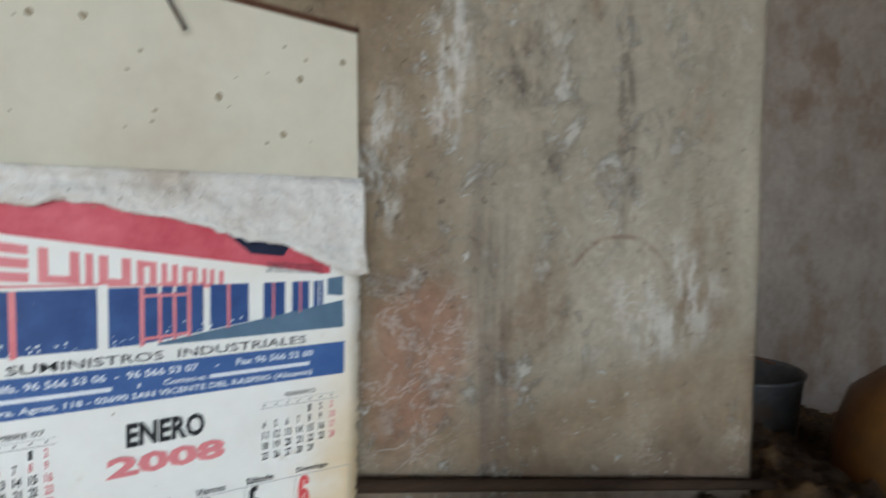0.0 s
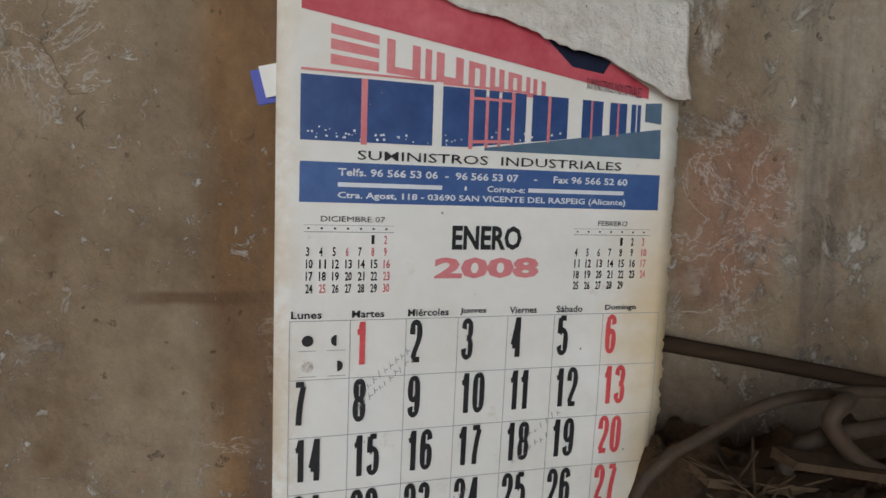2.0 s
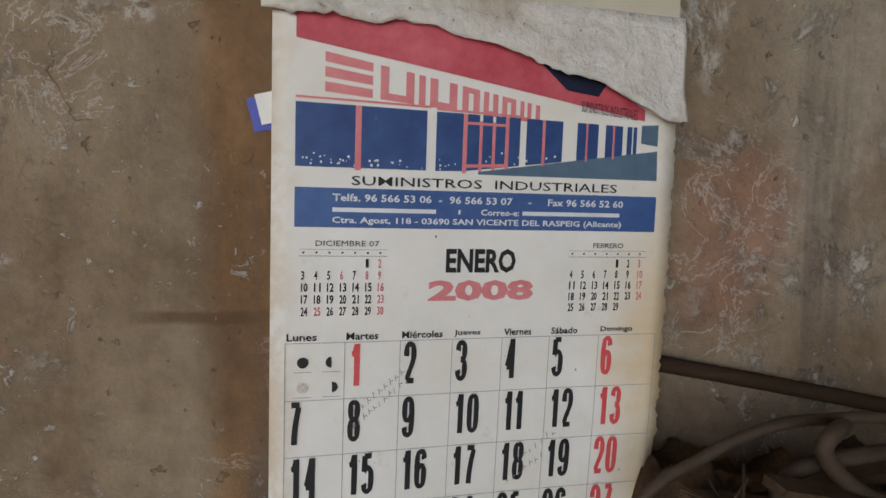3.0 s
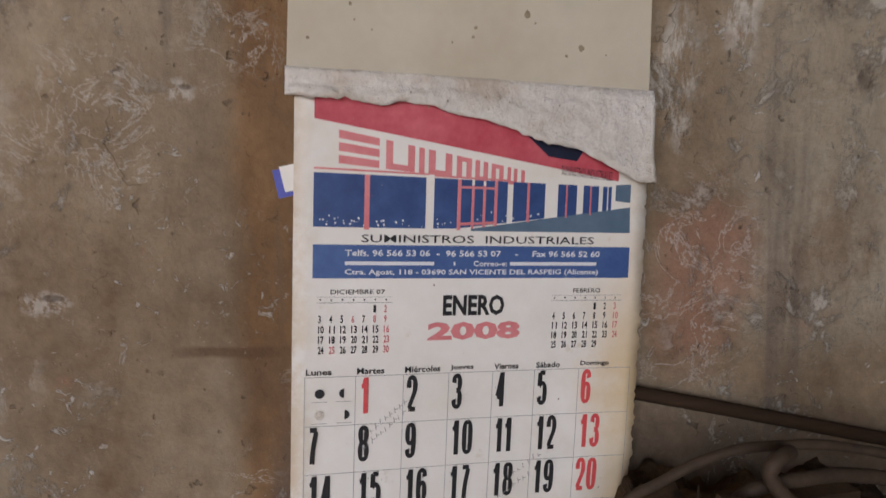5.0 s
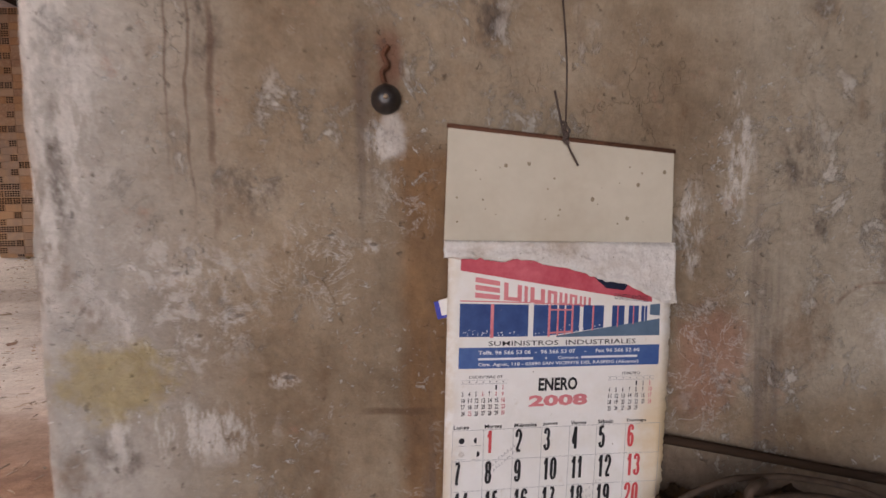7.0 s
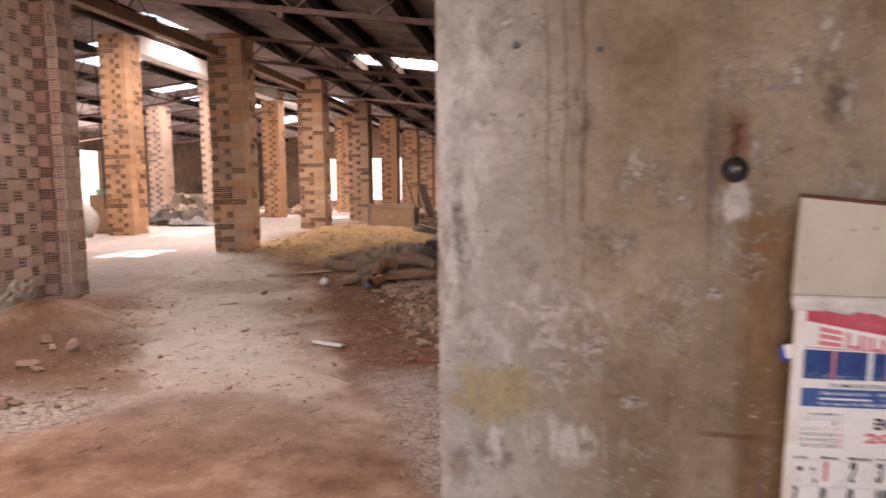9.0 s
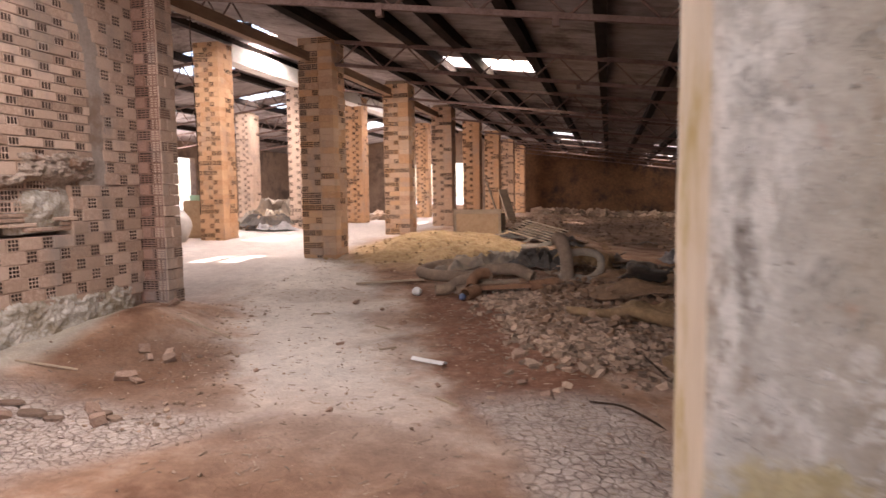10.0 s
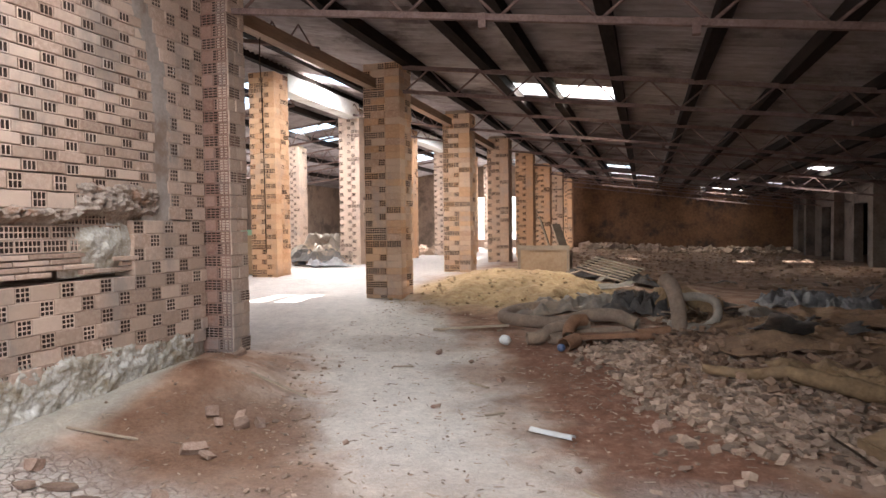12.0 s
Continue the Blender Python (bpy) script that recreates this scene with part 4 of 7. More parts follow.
    top_v = lambda a: 0.085 + (0.0915 - 0.085) * (a - 0.030) / 0.362 + 0.004
    bot_v = lambda a: 0.148 if a < 0.18 else 0.148 - (a - 0.18) * 0.125
    for a0, a1 in ((0.030, 0.083), (0.0885, 0.149), (0.158, 0.184), (0.188, 0.200), (0.203, 0.213), (0.216, 0.226), (0.2295, 0.241), (0.2475, 0.264), (0.267, 0.2855), (0.301, 0.3105), (0.3125, 0.324), (0.332, 0.340), (0.342, 0.351), (0.356, 0.3615), (0.363, 0.367)):
        printed("printed_window", M_GLASSBLUE, [((a0, top_v(a0)), (a1, top_v(a1)), (a1, bot_v(a1) - 0.002), (a0, bot_v(a0) - 0.002))], 0.0010)
    for a0, a1, w in ((0.083, 0.0885, 0), (0.184, 0.188, 0), (0.200, 0.203, 0.006), (0.213, 0.216, 0.006), (0.226, 0.2295, 0), (0.264, 0.267, 0), (0.3105, 0.3125, 0), (0.340, 0.342, 0)):
        printed("printed_post", M_PINK, [((a0, top_v(a0) + w), (a1, top_v(a1) + w), (a1, bot_v(a1)), (a0, bot_v(a0)))], 0.0013)
    for q in (((0.030, 0.0835), (0.152, 0.0865), (0.152, 0.0885), (0.030, 0.0855)), ((0.158, 0.088), (0.241, 0.0905), (0.241, 0.0925), (0.158, 0.090)), ((0.186, 0.099), (0.228, 0.0995), (0.228, 0.102), (0.186, 0.1015)), ((0.188, 0.139), (0.228, 0.137), (0.228, 0.140), (0.188, 0.142))):
        printed("printed_lintel", M_PINK, [q], 0.0014)
    printed("printed_road", M_ROADBLUE, [((0.20, 0.1455), (0.391, 0.118), (0.392, 0.148), (0.20, 0.148))], 0.0011)
    printed("printed_hillside", M_ROADBLUE, [((0.372, 0.093), (0.391, 0.0915), (0.391, 0.113), (0.372, 0.111))], 0.0011)
    for i in range(46):
        a = rng.choice((rng.uniform(0.036, 0.145), rng.uniform(0.16, 0.28)))
        s = rng.uniform(0.0008, 0.0022)
        v = bot_v(a) - 0.003 - abs(rng.gauss(0, 0.006))
        printed("printed_highlight", M_BANDTEXT, [rect(a, v - s, a + s, v)], 0.0012)
    # the firm's name, as plain open blocks in faded red
    tv, bv = (lambda a: 0.0440 + (a - 0.0555) * 0.176), (lambda a: 0.0790 + (a - 0.0555) * 0.088)
    def slab_of(a0, a1, p, q):
        at = lambda a, f: (a, tv(a) + (bv(a) - tv(a)) * f)
        return (at(a0, p), at(a1, p), at(a1, q), at(a0, q))
    for i, (a0, a1) in enumerate(((0.0555, 0.098), (0.105, 0.136), (0.1405, 0.1465), (0.151, 0.177), (0.182, 0.199), (0.203, 0.2175), (0.2215, 0.2355), (0.240, 0.2515), (0.256, 0.2605))):
        w = min(0.0075, (a1 - a0) * 0.36)
        if i == 0:
            shapes = [slab_of(a0, a1, p, q) for p, q in ((0.0, 0.25), (0.37, 0.63), (0.75, 1.0))]
        elif a1 - a0 < 0.009:
            shapes = [slab_of(a0, a1, 0.0, 1.0)]
        else:
            shapes = [slab_of(a0, a0 + w, 0.0, 1.0), slab_of(a1 - w, a1, 0.0, 1.0), slab_of(a0 + w, a1 - w, *((0.78, 1.0) if i % 2 else (0.0, 0.22)))]
        printed("name_block", M_PINK, shapes)
    lettering("lettering", "SUMINISTROS INDUSTRIALES", 0.304, 0.0725, 0.3665, 0.083, M_INK, 0.0, slant=0.0055)
    lettering("lettering", "SUMINISTROS  INDUSTRIALES", 0.0805, 0.1532, 0.3475, 0.1616, M_INK, 0.004)
    printed("printed_band", M_BLUE, [rect(0.030, 0.1645, 0.393, 0.2005)], 0.0009, "blue address band")
    lettering("lettering", "Telfs. 96 566 53 06  -  96 566 53 07     -     Fax 96 566 52 60", 0.0635, 0.1695, 0.3555, 0.1765, M_BANDTEXT, 0.022)
    for a0, a1 in ((0.0635, 0.160), (0.182, 0.184), (0.247, 0.352)):
        printed("printed_line", M_BANDTEXT, [rect(a0, 0.1822, a1, 0.1862)], 0.0014)
    lettering("lettering", "Correo-e:", 0.2045, 0.181, 0.2435, 0.187, M_BANDTEXT, 0.022)
    lettering("lettering", "Ctra. Agost, 118 - 03690 SAN VICENTE DEL RASPEIG (Alicante)", 0.0635, 0.1905, 0.3545, 0.198, M_BANDTEXT, 0.022)
    # month heading
    lettering("lettering", "ENERO", 0.1715, 0.2190, 0.2425, 0.2425, M_INK, 0.035)
    lettering("lettering", "2008", 0.155, 0.2495, 0.2625, 0.2700, M_PINK, 0.045)
    # the small months on either side
    for title, a0, a1, ta0, ta1, lines in (
            ("DICIEMBRE 07", 0.0365, 0.1135, 0.049, 0.107, ("                1 2", "3 4 5 6 7 8 9", "10 11 12 13 14 15 16", "17 18 19 20 21 22 23", "24 25 26 27 28 29 30")),
            ("FEBRERO", 0.301, 0.384, 0.325, 0.3585, ("", "", "", "", ""))):
        lettering("lettering", title, ta0, 0.2125, ta1, 0.2175, M_INK, 0.0)
        printed("printed_rule", M_GREYINK, [rect(a0 - 0.002, 0.2265, a1 + 0.002, 0.2271), rect(a0 - 0.002, 0.2205, a1 + 0.002, 0.2209)])
        first, days = (5, 31) if title[0] == "D" else (4, 29)
        step = (a1 - a0) / 6.6
        for d in range(1, days + 1):
            slot = first + d - 1
            row, col = divmod(slot, 7)
            if row > 4:
                row, col = 4, col
                if d == 31:
                    continue
            holiday = col == 6 or (title[0] == "D" and d in (6, 8, 25))
            w = 0.0028 if d < 10 else 0.0060
            a = a0 + step * col
            lettering("small_number", str(d), a, 0.2292 + 0.0112 * row, a + w, 0.2292 + 0.0112 * row + 0.0082, M_PINK if holiday else M_INK, 0.02)
        for c in range(7):
            printed("small_letter", M_INK, [rect(a0 + step * c + 0.001, 0.2228, a0 + step * c + 0.0028, 0.2245)])
    # the month's grid
    cols = (0.0228, 0.0771, 0.1297, 0.1811, 0.2325, 0.283, 0.3375, 0.402)
    row_v = lambda r: 0.3075 + 0.0545 * r
    line = []
    for r in range(6):
        line.append(rect(cols[0], row_v(r), cols[-1], row_v(r) + 0.0006))
    for a in cols:
        line.append(rect(a, row_v(0), a + 0.0006, row_v(5)))
    for q in line:
        printed("grid_line", M_GREYINK, [q], 0.0008)
    for c, day in enumerate(("Lunes", "Martes", "Miércoles", "Jueves", "Viernes", "Sábado", "Domingo")):
        wide = (0.027, 0.030, 0.040, 0.027, 0.029, 0.029, 0.036)[c]
        lettering("lettering", day, cols[c] + 0.0015, 0.2985, cols[c] + 0.0015 + wide, 0.3055, M_INK, 0.018)
    for d in range(1, 32):
        row, col = divmod(d, 7)
        red = col == 6 or d == 1
        v = row_v(row) + 0.0012
        numeral("day_number", str(d), cols[col] + 0.004, v, 0.0122, 0.0415, M_RED if red else M_INK)
    # moon phases in the first box
    def disc(a, v, r, lo, hi):
        n = 14
        pts = [(a + r * math.cos(lo + (hi - lo) * i / n), v + r * math.sin(lo + (hi - lo) * i / n)) for i in range(n + 1)]
        return pts
    for a, v, lo, hi, m in ((0.039, 0.326, 0, 2 * math.pi, M_INK), (0.065, 0.326, math.pi / 2, 3 * math.pi / 2, M_INK), (0.066, 0.350, -math.pi / 2, math.pi / 2, M_INK), (0.039, 0.350, 0, 2 * math.pi, M_TORN)):
        b = bmesh.new()
        b.faces.new([b.verts.new(sheet_point(p, q, 0.0016)) for p, q in disc(a, v, 0.0052, lo, hi - (0.01 if hi - lo > 4 else 0))])
        inside(part("moon_mark", b, m, calendar), calendar)
        printed("printed_rule", M_GREYINK, [rect(a - 0.008, v + 0.009, a + 0.008, v + 0.0096)])
    # pencil notes, illegible
    for a, v, n, da in ((0.094, 0.372, 8, 0.0052), (0.086, 0.392, 10, 0.0048), (0.256, 0.438, 7, 0.006), (0.245, 0.462, 7, 0.006), (0.155, 0.522, 9, 0.005)):
        strokes = []
        for i in range(n):
            x, y = a + da * i, v - 0.0042 * i + rng.uniform(-0.001, 0.001)
            h = rng.uniform(0.004, 0.007)
            strokes.append(((x, y - h), (x + 0.0007, y - h), (x + 0.002, y), (x + 0.0013, y)))
            if rng.random() < 0.7:
                strokes.append(((x + 0.001, y - h * 0.6), (x + 0.0042, y - h * 0.75), (x + 0.0042, y - h * 0.62), (x + 0.001, y - h * 0.48)))
        printed("pencil_note", M_PENCIL, strokes, 0.0018)
    # fly spots on board and flap
    for _ in range(26):
        s, z, r = rng.uniform(0.02, 0.40), rng.uniform(1.20, 1.31), rng.choice((0.0012, 0.002, 0.004))
        c = CAL_AT + CAL_DIR * s + CAL_OUT * 0.0008 + Vector((0, 0, z))
        b = bmesh.new()
        b.faces.new([b.verts.new(c + CAL_DIR * r * math.cos(i * 0.785) * rng.uniform(0.7, 1.2) + Vector((0, 0, r * math.sin(i * 0.785) * rng.uniform(0.7, 1.2)))) for i in range(8)])
        inside(part("fly_spot", b, M_SPOT, calendar), calendar)
    for _ in range(34):
        a, v, r = rng.uniform(0.012, 0.405), rng.choice((rng.uniform(0.0, 0.02), rng.uniform(0.03, 0.6))), rng.choice((0.0007, 0.001, 0.0016))
        printed("fly_spot", M_SPOT, [rect(a, v, a + r, v + r * 1.4)], 0.0125 if v < 0.02 else 0.002)
    # twine with its knot and loose ends
    P = lambda s, z, o=0.004: CAL_AT + CAL_DIR * s + CAL_OUT * o + Vector((0, 0, z))
    for pts, r in (([P(0.2085, 1.345, 0.006), P(0.214, 1.42, 0.0), P(0.217, 1.50, -0.01), P(0.2165, 1.625, -0.035)], 0.0016),
                   ([P(0.2085, 1.348, 0.006), P(0.199, 1.38, 0.012), P(0.188, 1.425, 0.016)], 0.0018),
                   ([P(0.210, 1.350, 0.006), P(0.216, 1.33, 0.010), P(0.230, 1.302, 0.012)], 0.0018),
                   ([P(0.205, 1.362, 0.006), P(0.213, 1.352, 0.010), P(0.205, 1.346, 0.010), P(0.214, 1.340, 0.008), P(0.208, 1.370, 0.004), P(0.216, 1.36, 0.008), P(0.205, 1.35, 0.01)], 0.0026),
                   ([P(0.206, 1.376, 0.003), P(0.2105, 1.372, 0.008), P(0.207, 1.366, 0.006)], 0.0026)):
        b = bmesh.new()
        tube(b, spline(pts, 6), r, 6)
        inside(part("twine", b, M_STRING, calendar, "dark knotted twine"), calendar)


build_calendar()

# nail plug that the twine hangs from
b = bmesh.new()
for i in range(3):
    c = CAL_AT + CAL_DIR * 0.216 + Vector((0.006 * (i - 1), 0.045, 1.637 + 0.006 * (i % 2)))
    bmesh.ops.create_icosphere(b, subdivisions=2, radius=0.016, matrix=Matrix.Translation(c) @ Matrix.Diagonal((1.2, 1.3, 1.0, 1)))
for v in b.verts:
    v.co += Vector(noise.noise_vector(v.co * 90)) * 0.006
thing("wall_plug", "rusty plug with a nail in the concrete", "nail", bm=b, material=M_RUST)

# blue tag that sticks out behind the sheets
tag = thing("tag", "blue plastic tag with a white card tucked behind the calendar", "tag", at=CAL_AT + CAL_DIR * 0.0 + Vector((0, 0, 1.066)))
b = bmesh.new()
box(b, -0.014, 0.006, -0.016, 0.05, 0.010, 0.014, Matrix.Rotation(radians(-12), 4, "Y"))
part("holder", b, M_TAGBLUE, tag)
b = bmesh.new()
box(b, -0.006, 0.003, -0.011, 0.05, 0.0058, 0.016, Matrix.Rotation(radians(-12), 4, "Y"))
part("card", b, M_PAPER, tag, "white card")

# old round bolt knob on the wall
knob = thing("bell_push", "round black bolt knob fixed to the concrete, rusty wire stub", "bell push", at=(0.611, 1.089, 1.422))
b = bmesh.new()
rings = []
for r, y in ((0.026, 0.0), (0.026, -0.006), (0.021, -0.012), (0.017, -0.018), (0.009, -0.022), (0.004, -0.022)):
    rings.append([b.verts.new((r * math.cos(a), y, r * math.sin(a))) for a in [2 * math.pi * i / 24 for i in range(24)]])
for r0, r1 in zip(rings, rings[1:]):
    for i in range(24):
        b.faces.new((r0[i], r0[(i + 1) % 24], r1[(i + 1) % 24], r1[i])).smooth = True
b.faces.new(rings[-1])
M_BAKELITE = plain("black_bakelite", (0.012, 0.01, 0.01), (0.04, 0.033, 0.03), 20, 0.35, 0.1, spec=0.5)
part("dome", b, M_BAKELITE, knob)
b = bmesh.new()
bmesh.ops.create_icosphere(b, subdivisions=2, radius=0.0045, matrix=Matrix.Translation((0, -0.023, 0.002)))
part("button", b, plain("worn_brass", (0.35, 0.28, 0.2), (0.5, 0.42, 0.3), 20, 0.4, 0.1, 0.6), knob, "worn pale button")
b = bmesh.new()
tube(b, spline([(-0.002, -0.004, 0.028), (-0.006, -0.006, 0.045), (0.004, -0.005, 0.058), (-0.003, -0.006, 0.075), (0.006, -0.004, 0.09)], 5), 0.0045, 6)
part("wire_stub", b, M_RUST, knob, "rusty wire stub")

# two plug holes high on the slab; black discs give their dark inside
for x, z in ((0.345, 1.672), (0.173, 1.689)):
    b = bmesh.new()
    bmesh.ops.create_cone(b, cap_ends=True, segments=12, radius1=0.008, radius2=0.006, depth=0.012, matrix=Matrix.Translation((x, 1.104, z)) @ Matrix.Rotation(radians(90), 4, "X"))
    thing("wall_plug", "black disc in the concrete, for a dark plug hole", "plug", bm=b, material=M_BAKELITE)

# ---- the heap beside the slab ----
M_DIRT = plain("brown_debris", (0.018, 0.011, 0.008), (0.10, 0.06, 0.032), 14, 0.95, 1.0, dirt=(0.15, 0.085, 0.036))
M_HOSE = plain("perished_rubber_hose", (0.030, 0.019, 0.013), (0.080, 0.053, 0.035), 14, 0.7, 0.25, dirt=(0.022, 0.018, 0.016))
M_BAR = plain("dusty_wooden_bar", (0.022, 0.013, 0.009), (0.060, 0.036, 0.022), 12, 0.85, 0.5, stretch=(0.15, 1, 1), spec=0.15)
M_STRAW = plain("splintered_wood", (0.045, 0.027, 0.016), (0.125, 0.078, 0.042), 20, 0.85, 0.6, vary=0.3)
M_BUCKET = plain("stained_zinc", (0.05, 0.05, 0.055), (0.13, 0.125, 0.12), 6, 0.6, 0.3, 0.3, dirt=(0.10, 0.06, 0.04))
M_AMBER = plain("amber_plastic", (0.15, 0.062, 0.016), (0.26, 0.115, 0.03), 4, 0.5, 0.1, dirt=(0.12, 0.06, 0.025))


def heap_z(x, y):
    front = min(1.0, max(0.0, (y - 0.70) / 0.16))
    side = min(1.0, max(0.0, (x - 0.99) / 0.09))
    top = 0.700 - 0.13 * (x - 1.1) - 0.14 * max(0.0, x - 2.0)
    return max(-0.05, (top + 0.035 * noise.noise((x * 8, y * 8, 1)) + 0.035 * noise.noise((x * 24, y * 24, 5)) + 0.02 * noise.noise((x * 60, y * 60, 2))) * front ** 0.6 * side ** 0.5)


def build_heap():
    b = bmesh.new()
    nx, ny = 260, 150
    rows = [[b.verts.new((0.96 + 2.6 * i / nx, 0.68 + 1.48 * j / ny, heap_z(0.96 + 2.6 * i / nx, 0.68 + 1.48 * j / ny))) for i in range(nx + 1)] for j in range(ny + 1)]
    for r0, r1 in zip(rows, rows[1:]):
        for i in range(nx):
            b.faces.new((r0[i], r0[i + 1], r1[i + 1], r1[i])).smooth = True
    thing("debris_heap", "dark heap of dirt and scrap beside the concrete", "debris", kind="stuff", bm=b, material=M_DIRT)


build_heap()
b = bmesh.new()
tube(b, spline([(1.065, 1.066, 0.812), (1.25, 1.058, 0.772), (1.5, 1.05, 0.715), (1.86, 1.035, 0.635)], 8), 0.009, 10)
thing("wooden_bar", "dusty brown bar leaning along the concrete", "bar", bm=b, material=M_BAR)
for pts, r in (([(0.98, 0.92, 0.60), (1.015, 0.95, 0.684), (1.047, 0.95, 0.724), (1.085, 0.95, 0.743), (1.121, 0.95, 0.760), (1.168, 0.95, 0.773), (1.216, 0.95, 0.775), (1.29, 0.95, 0.770), (1.42, 0.95, 0.735), (1.55, 0.94, 0.66)], 0.0058),
               ([(1.215, 0.925, 0.778), (1.193, 0.905, 0.784), (1.181, 0.90, 0.781), (1.175, 0.90, 0.769), (1.185, 0.90, 0.752), (1.204, 0.90, 0.734), (1.236, 0.90, 0.715), (1.30, 0.89, 0.69), (1.40, 0.90, 0.655)], 0.0078),
               ([(1.17, 0.92, 0.65), (1.161, 0.93, 0.677), (1.155, 0.93, 0.712), (1.169, 0.93, 0.733), (1.197, 0.93, 0.742), (1.232, 0.93, 0.745), (1.30, 0.935, 0.743), (1.42, 0.94, 0.715), (1.55, 0.94, 0.66)], 0.0080)):
    b = bmesh.new()
    tube(b, spline(pts, 8), r, 12)
    thing("rubber_hose", "dusty brown rubber hose coiled on the heap", "hose", "hoses on the heap", bm=b, material=M_HOSE)
rng = random.Random(5)
for k in range(22):
    x, y = rng.uniform(1.06, 1.9), rng.uniform(0.86, 1.02) if k < 16 else rng.uniform(1.2, 1.9)
    L, w, h = rng.uniform(0.05, 0.24), rng.uniform(0.008, 0.035), rng.uniform(0.005, 0.014)
    b = bmesh.new()
    vs = box(b, -L / 2, -w / 2, 0, L / 2, w / 2, h, pose(0, 0, 0, 0, rng.uniform(-10, 14), rng.uniform(-25, 25)))
    for v in vs:
        v.co += Vector(noise.noise_vector(v.co * 40 + Vector((k, 0, 0)))) * 0.006
    thing("wood_scrap", "splintered scrap of old wood on the heap", "wood scrap", "scraps on the heap", at=(x, y, heap_z(x, y) + 0.002), bm=b, material=M_STRAW)
# tuft of straw-like fibre
b = bmesh.new()
for _ in range(60):
    p = Vector((1.085 + rng.gauss(0, 0.022), 0.885 + rng.gauss(0, 0.02), 0.0))
    p.z = heap_z(p.x, p.y)
    d = Vector((rng.gauss(0, 1), rng.gauss(0, 1), rng.uniform(0.1, 0.9))).normalized()
    side = Vector((rng.gauss(0, 1), rng.gauss(0, 1), 0)).normalized()
    L = rng.uniform(0.02, 0.05)
    tube(b, [p, p + d * L * 0.5 + side * 0.006, p + d * L + side * 0.014], 0.0012, 4)
thing("fibre_tuft", "tuft of dry yellow fibre on the heap", "fibre", kind="stuff", bm=b, material=M_STRAW)

bucket = thing("bucket", "old dark metal bucket with a wire handle, half rusted", "bucket", at=(2.505, 1.545, 0.335))
b = bmesh.new()
prof = ((0.0, 0.012), (0.122, 0.0), (0.128, 0.012), (0.150, 0.27), (0.155, 0.275), (0.155, 0.283), (0.147, 0.283), (0.144, 0.27), (0.120, 0.02), (0.0, 0.02))
rings = [[b.verts.new((max(r, 0.001) * math.cos(a), max(r, 0.001) * math.sin(a), z)) for a in [2 * math.pi * i / 32 for i in range(32)]] for r, z in prof]
for r0, r1 in zip(rings, rings[1:]):
    for i in range(32):
        b.faces.new((r0[i], r0[(i + 1) % 32], r1[(i + 1) % 32], r1[i])).smooth = True
part("pail", b, M_BUCKET, bucket)
b = bmesh.new()
tube(b, spline([(-0.15, 0, 0.27), (-0.10, 0.08, 0.295), (0, 0.13, 0.305), (0.10, 0.08, 0.295), (0.15, 0, 0.27)], 6), 0.004, 6)
part("handle", b, M_RUST, bucket, "rusty wire handle")

drum = thing("plastic_drum", "amber plastic drum with a domed shoulder, dusty", "drum", at=(2.46, 1.02, 0.0))
b = bmesh.new()
prof = ((0.001, 0.0), (0.20, 0.0), (0.215, 0.03), (0.215, 0.30), (0.207, 0.32), (0.215, 0.34), (0.215, 0.60), (0.19, 0.68), (0.13, 0.735), (0.05, 0.75), (0.001, 0.75))
rings = [[b.verts.new((r * math.cos(a), r * math.sin(a), z)) for a in [2 * math.pi * i / 36 for i in range(36)]] for r, z in prof]
for r0, r1 in zip(rings, rings[1:]):
    for i in range(36):
        b.faces.new((r0[i], r0[(i + 1) % 36], r1[(i + 1) % 36], r1[i])).smooth = True
part("body", b, M_AMBER, drum)
b = bmesh.new()
bmesh.ops.create_cone(b, cap_ends=True, segments=20, radius1=0.04, radius2=0.038, depth=0.035, matrix=Matrix.Translation((0.06, 0, 0.757)))
part("cap", b, M_BAKELITE, drum, "dark screw cap")


# ---- the hall: beams ----
M_DARKTIMBER = plain("dusty_dark_timber", (0.18, 0.11, 0.07), (0.38, 0.25, 0.165), 4, 0.85, 0.5, stretch=(1, 0.12, 1))
b = bmesh.new()
for ya, yb, za, zb in ((5.98, 10.3, 3.56, 3.62), (10.3, 14.5, 3.66, 3.66), (14.5, 18.7, 3.66, 3.62)):
    vs = box(b, -5.06, ya, 0, -4.92, yb, 0.15)
    for v in vs:
        v.co.z += za if v.co.y < (ya + yb) / 2 else zb
structure("beam_row", b, M_DARKTIMBER, "old brown timber beam along the pillar row", "beam")
for k in range(3):
    b = bmesh.new()
    y = 12.6 + 4.165 * k
    box(b, -8.62, y + 0.56, 4.42, -8.24, y + 4.16, 4.80)
    structure("beam_aisle", b, M_WHITE, "pale lime-washed beam between the aisle pillars", "beam")
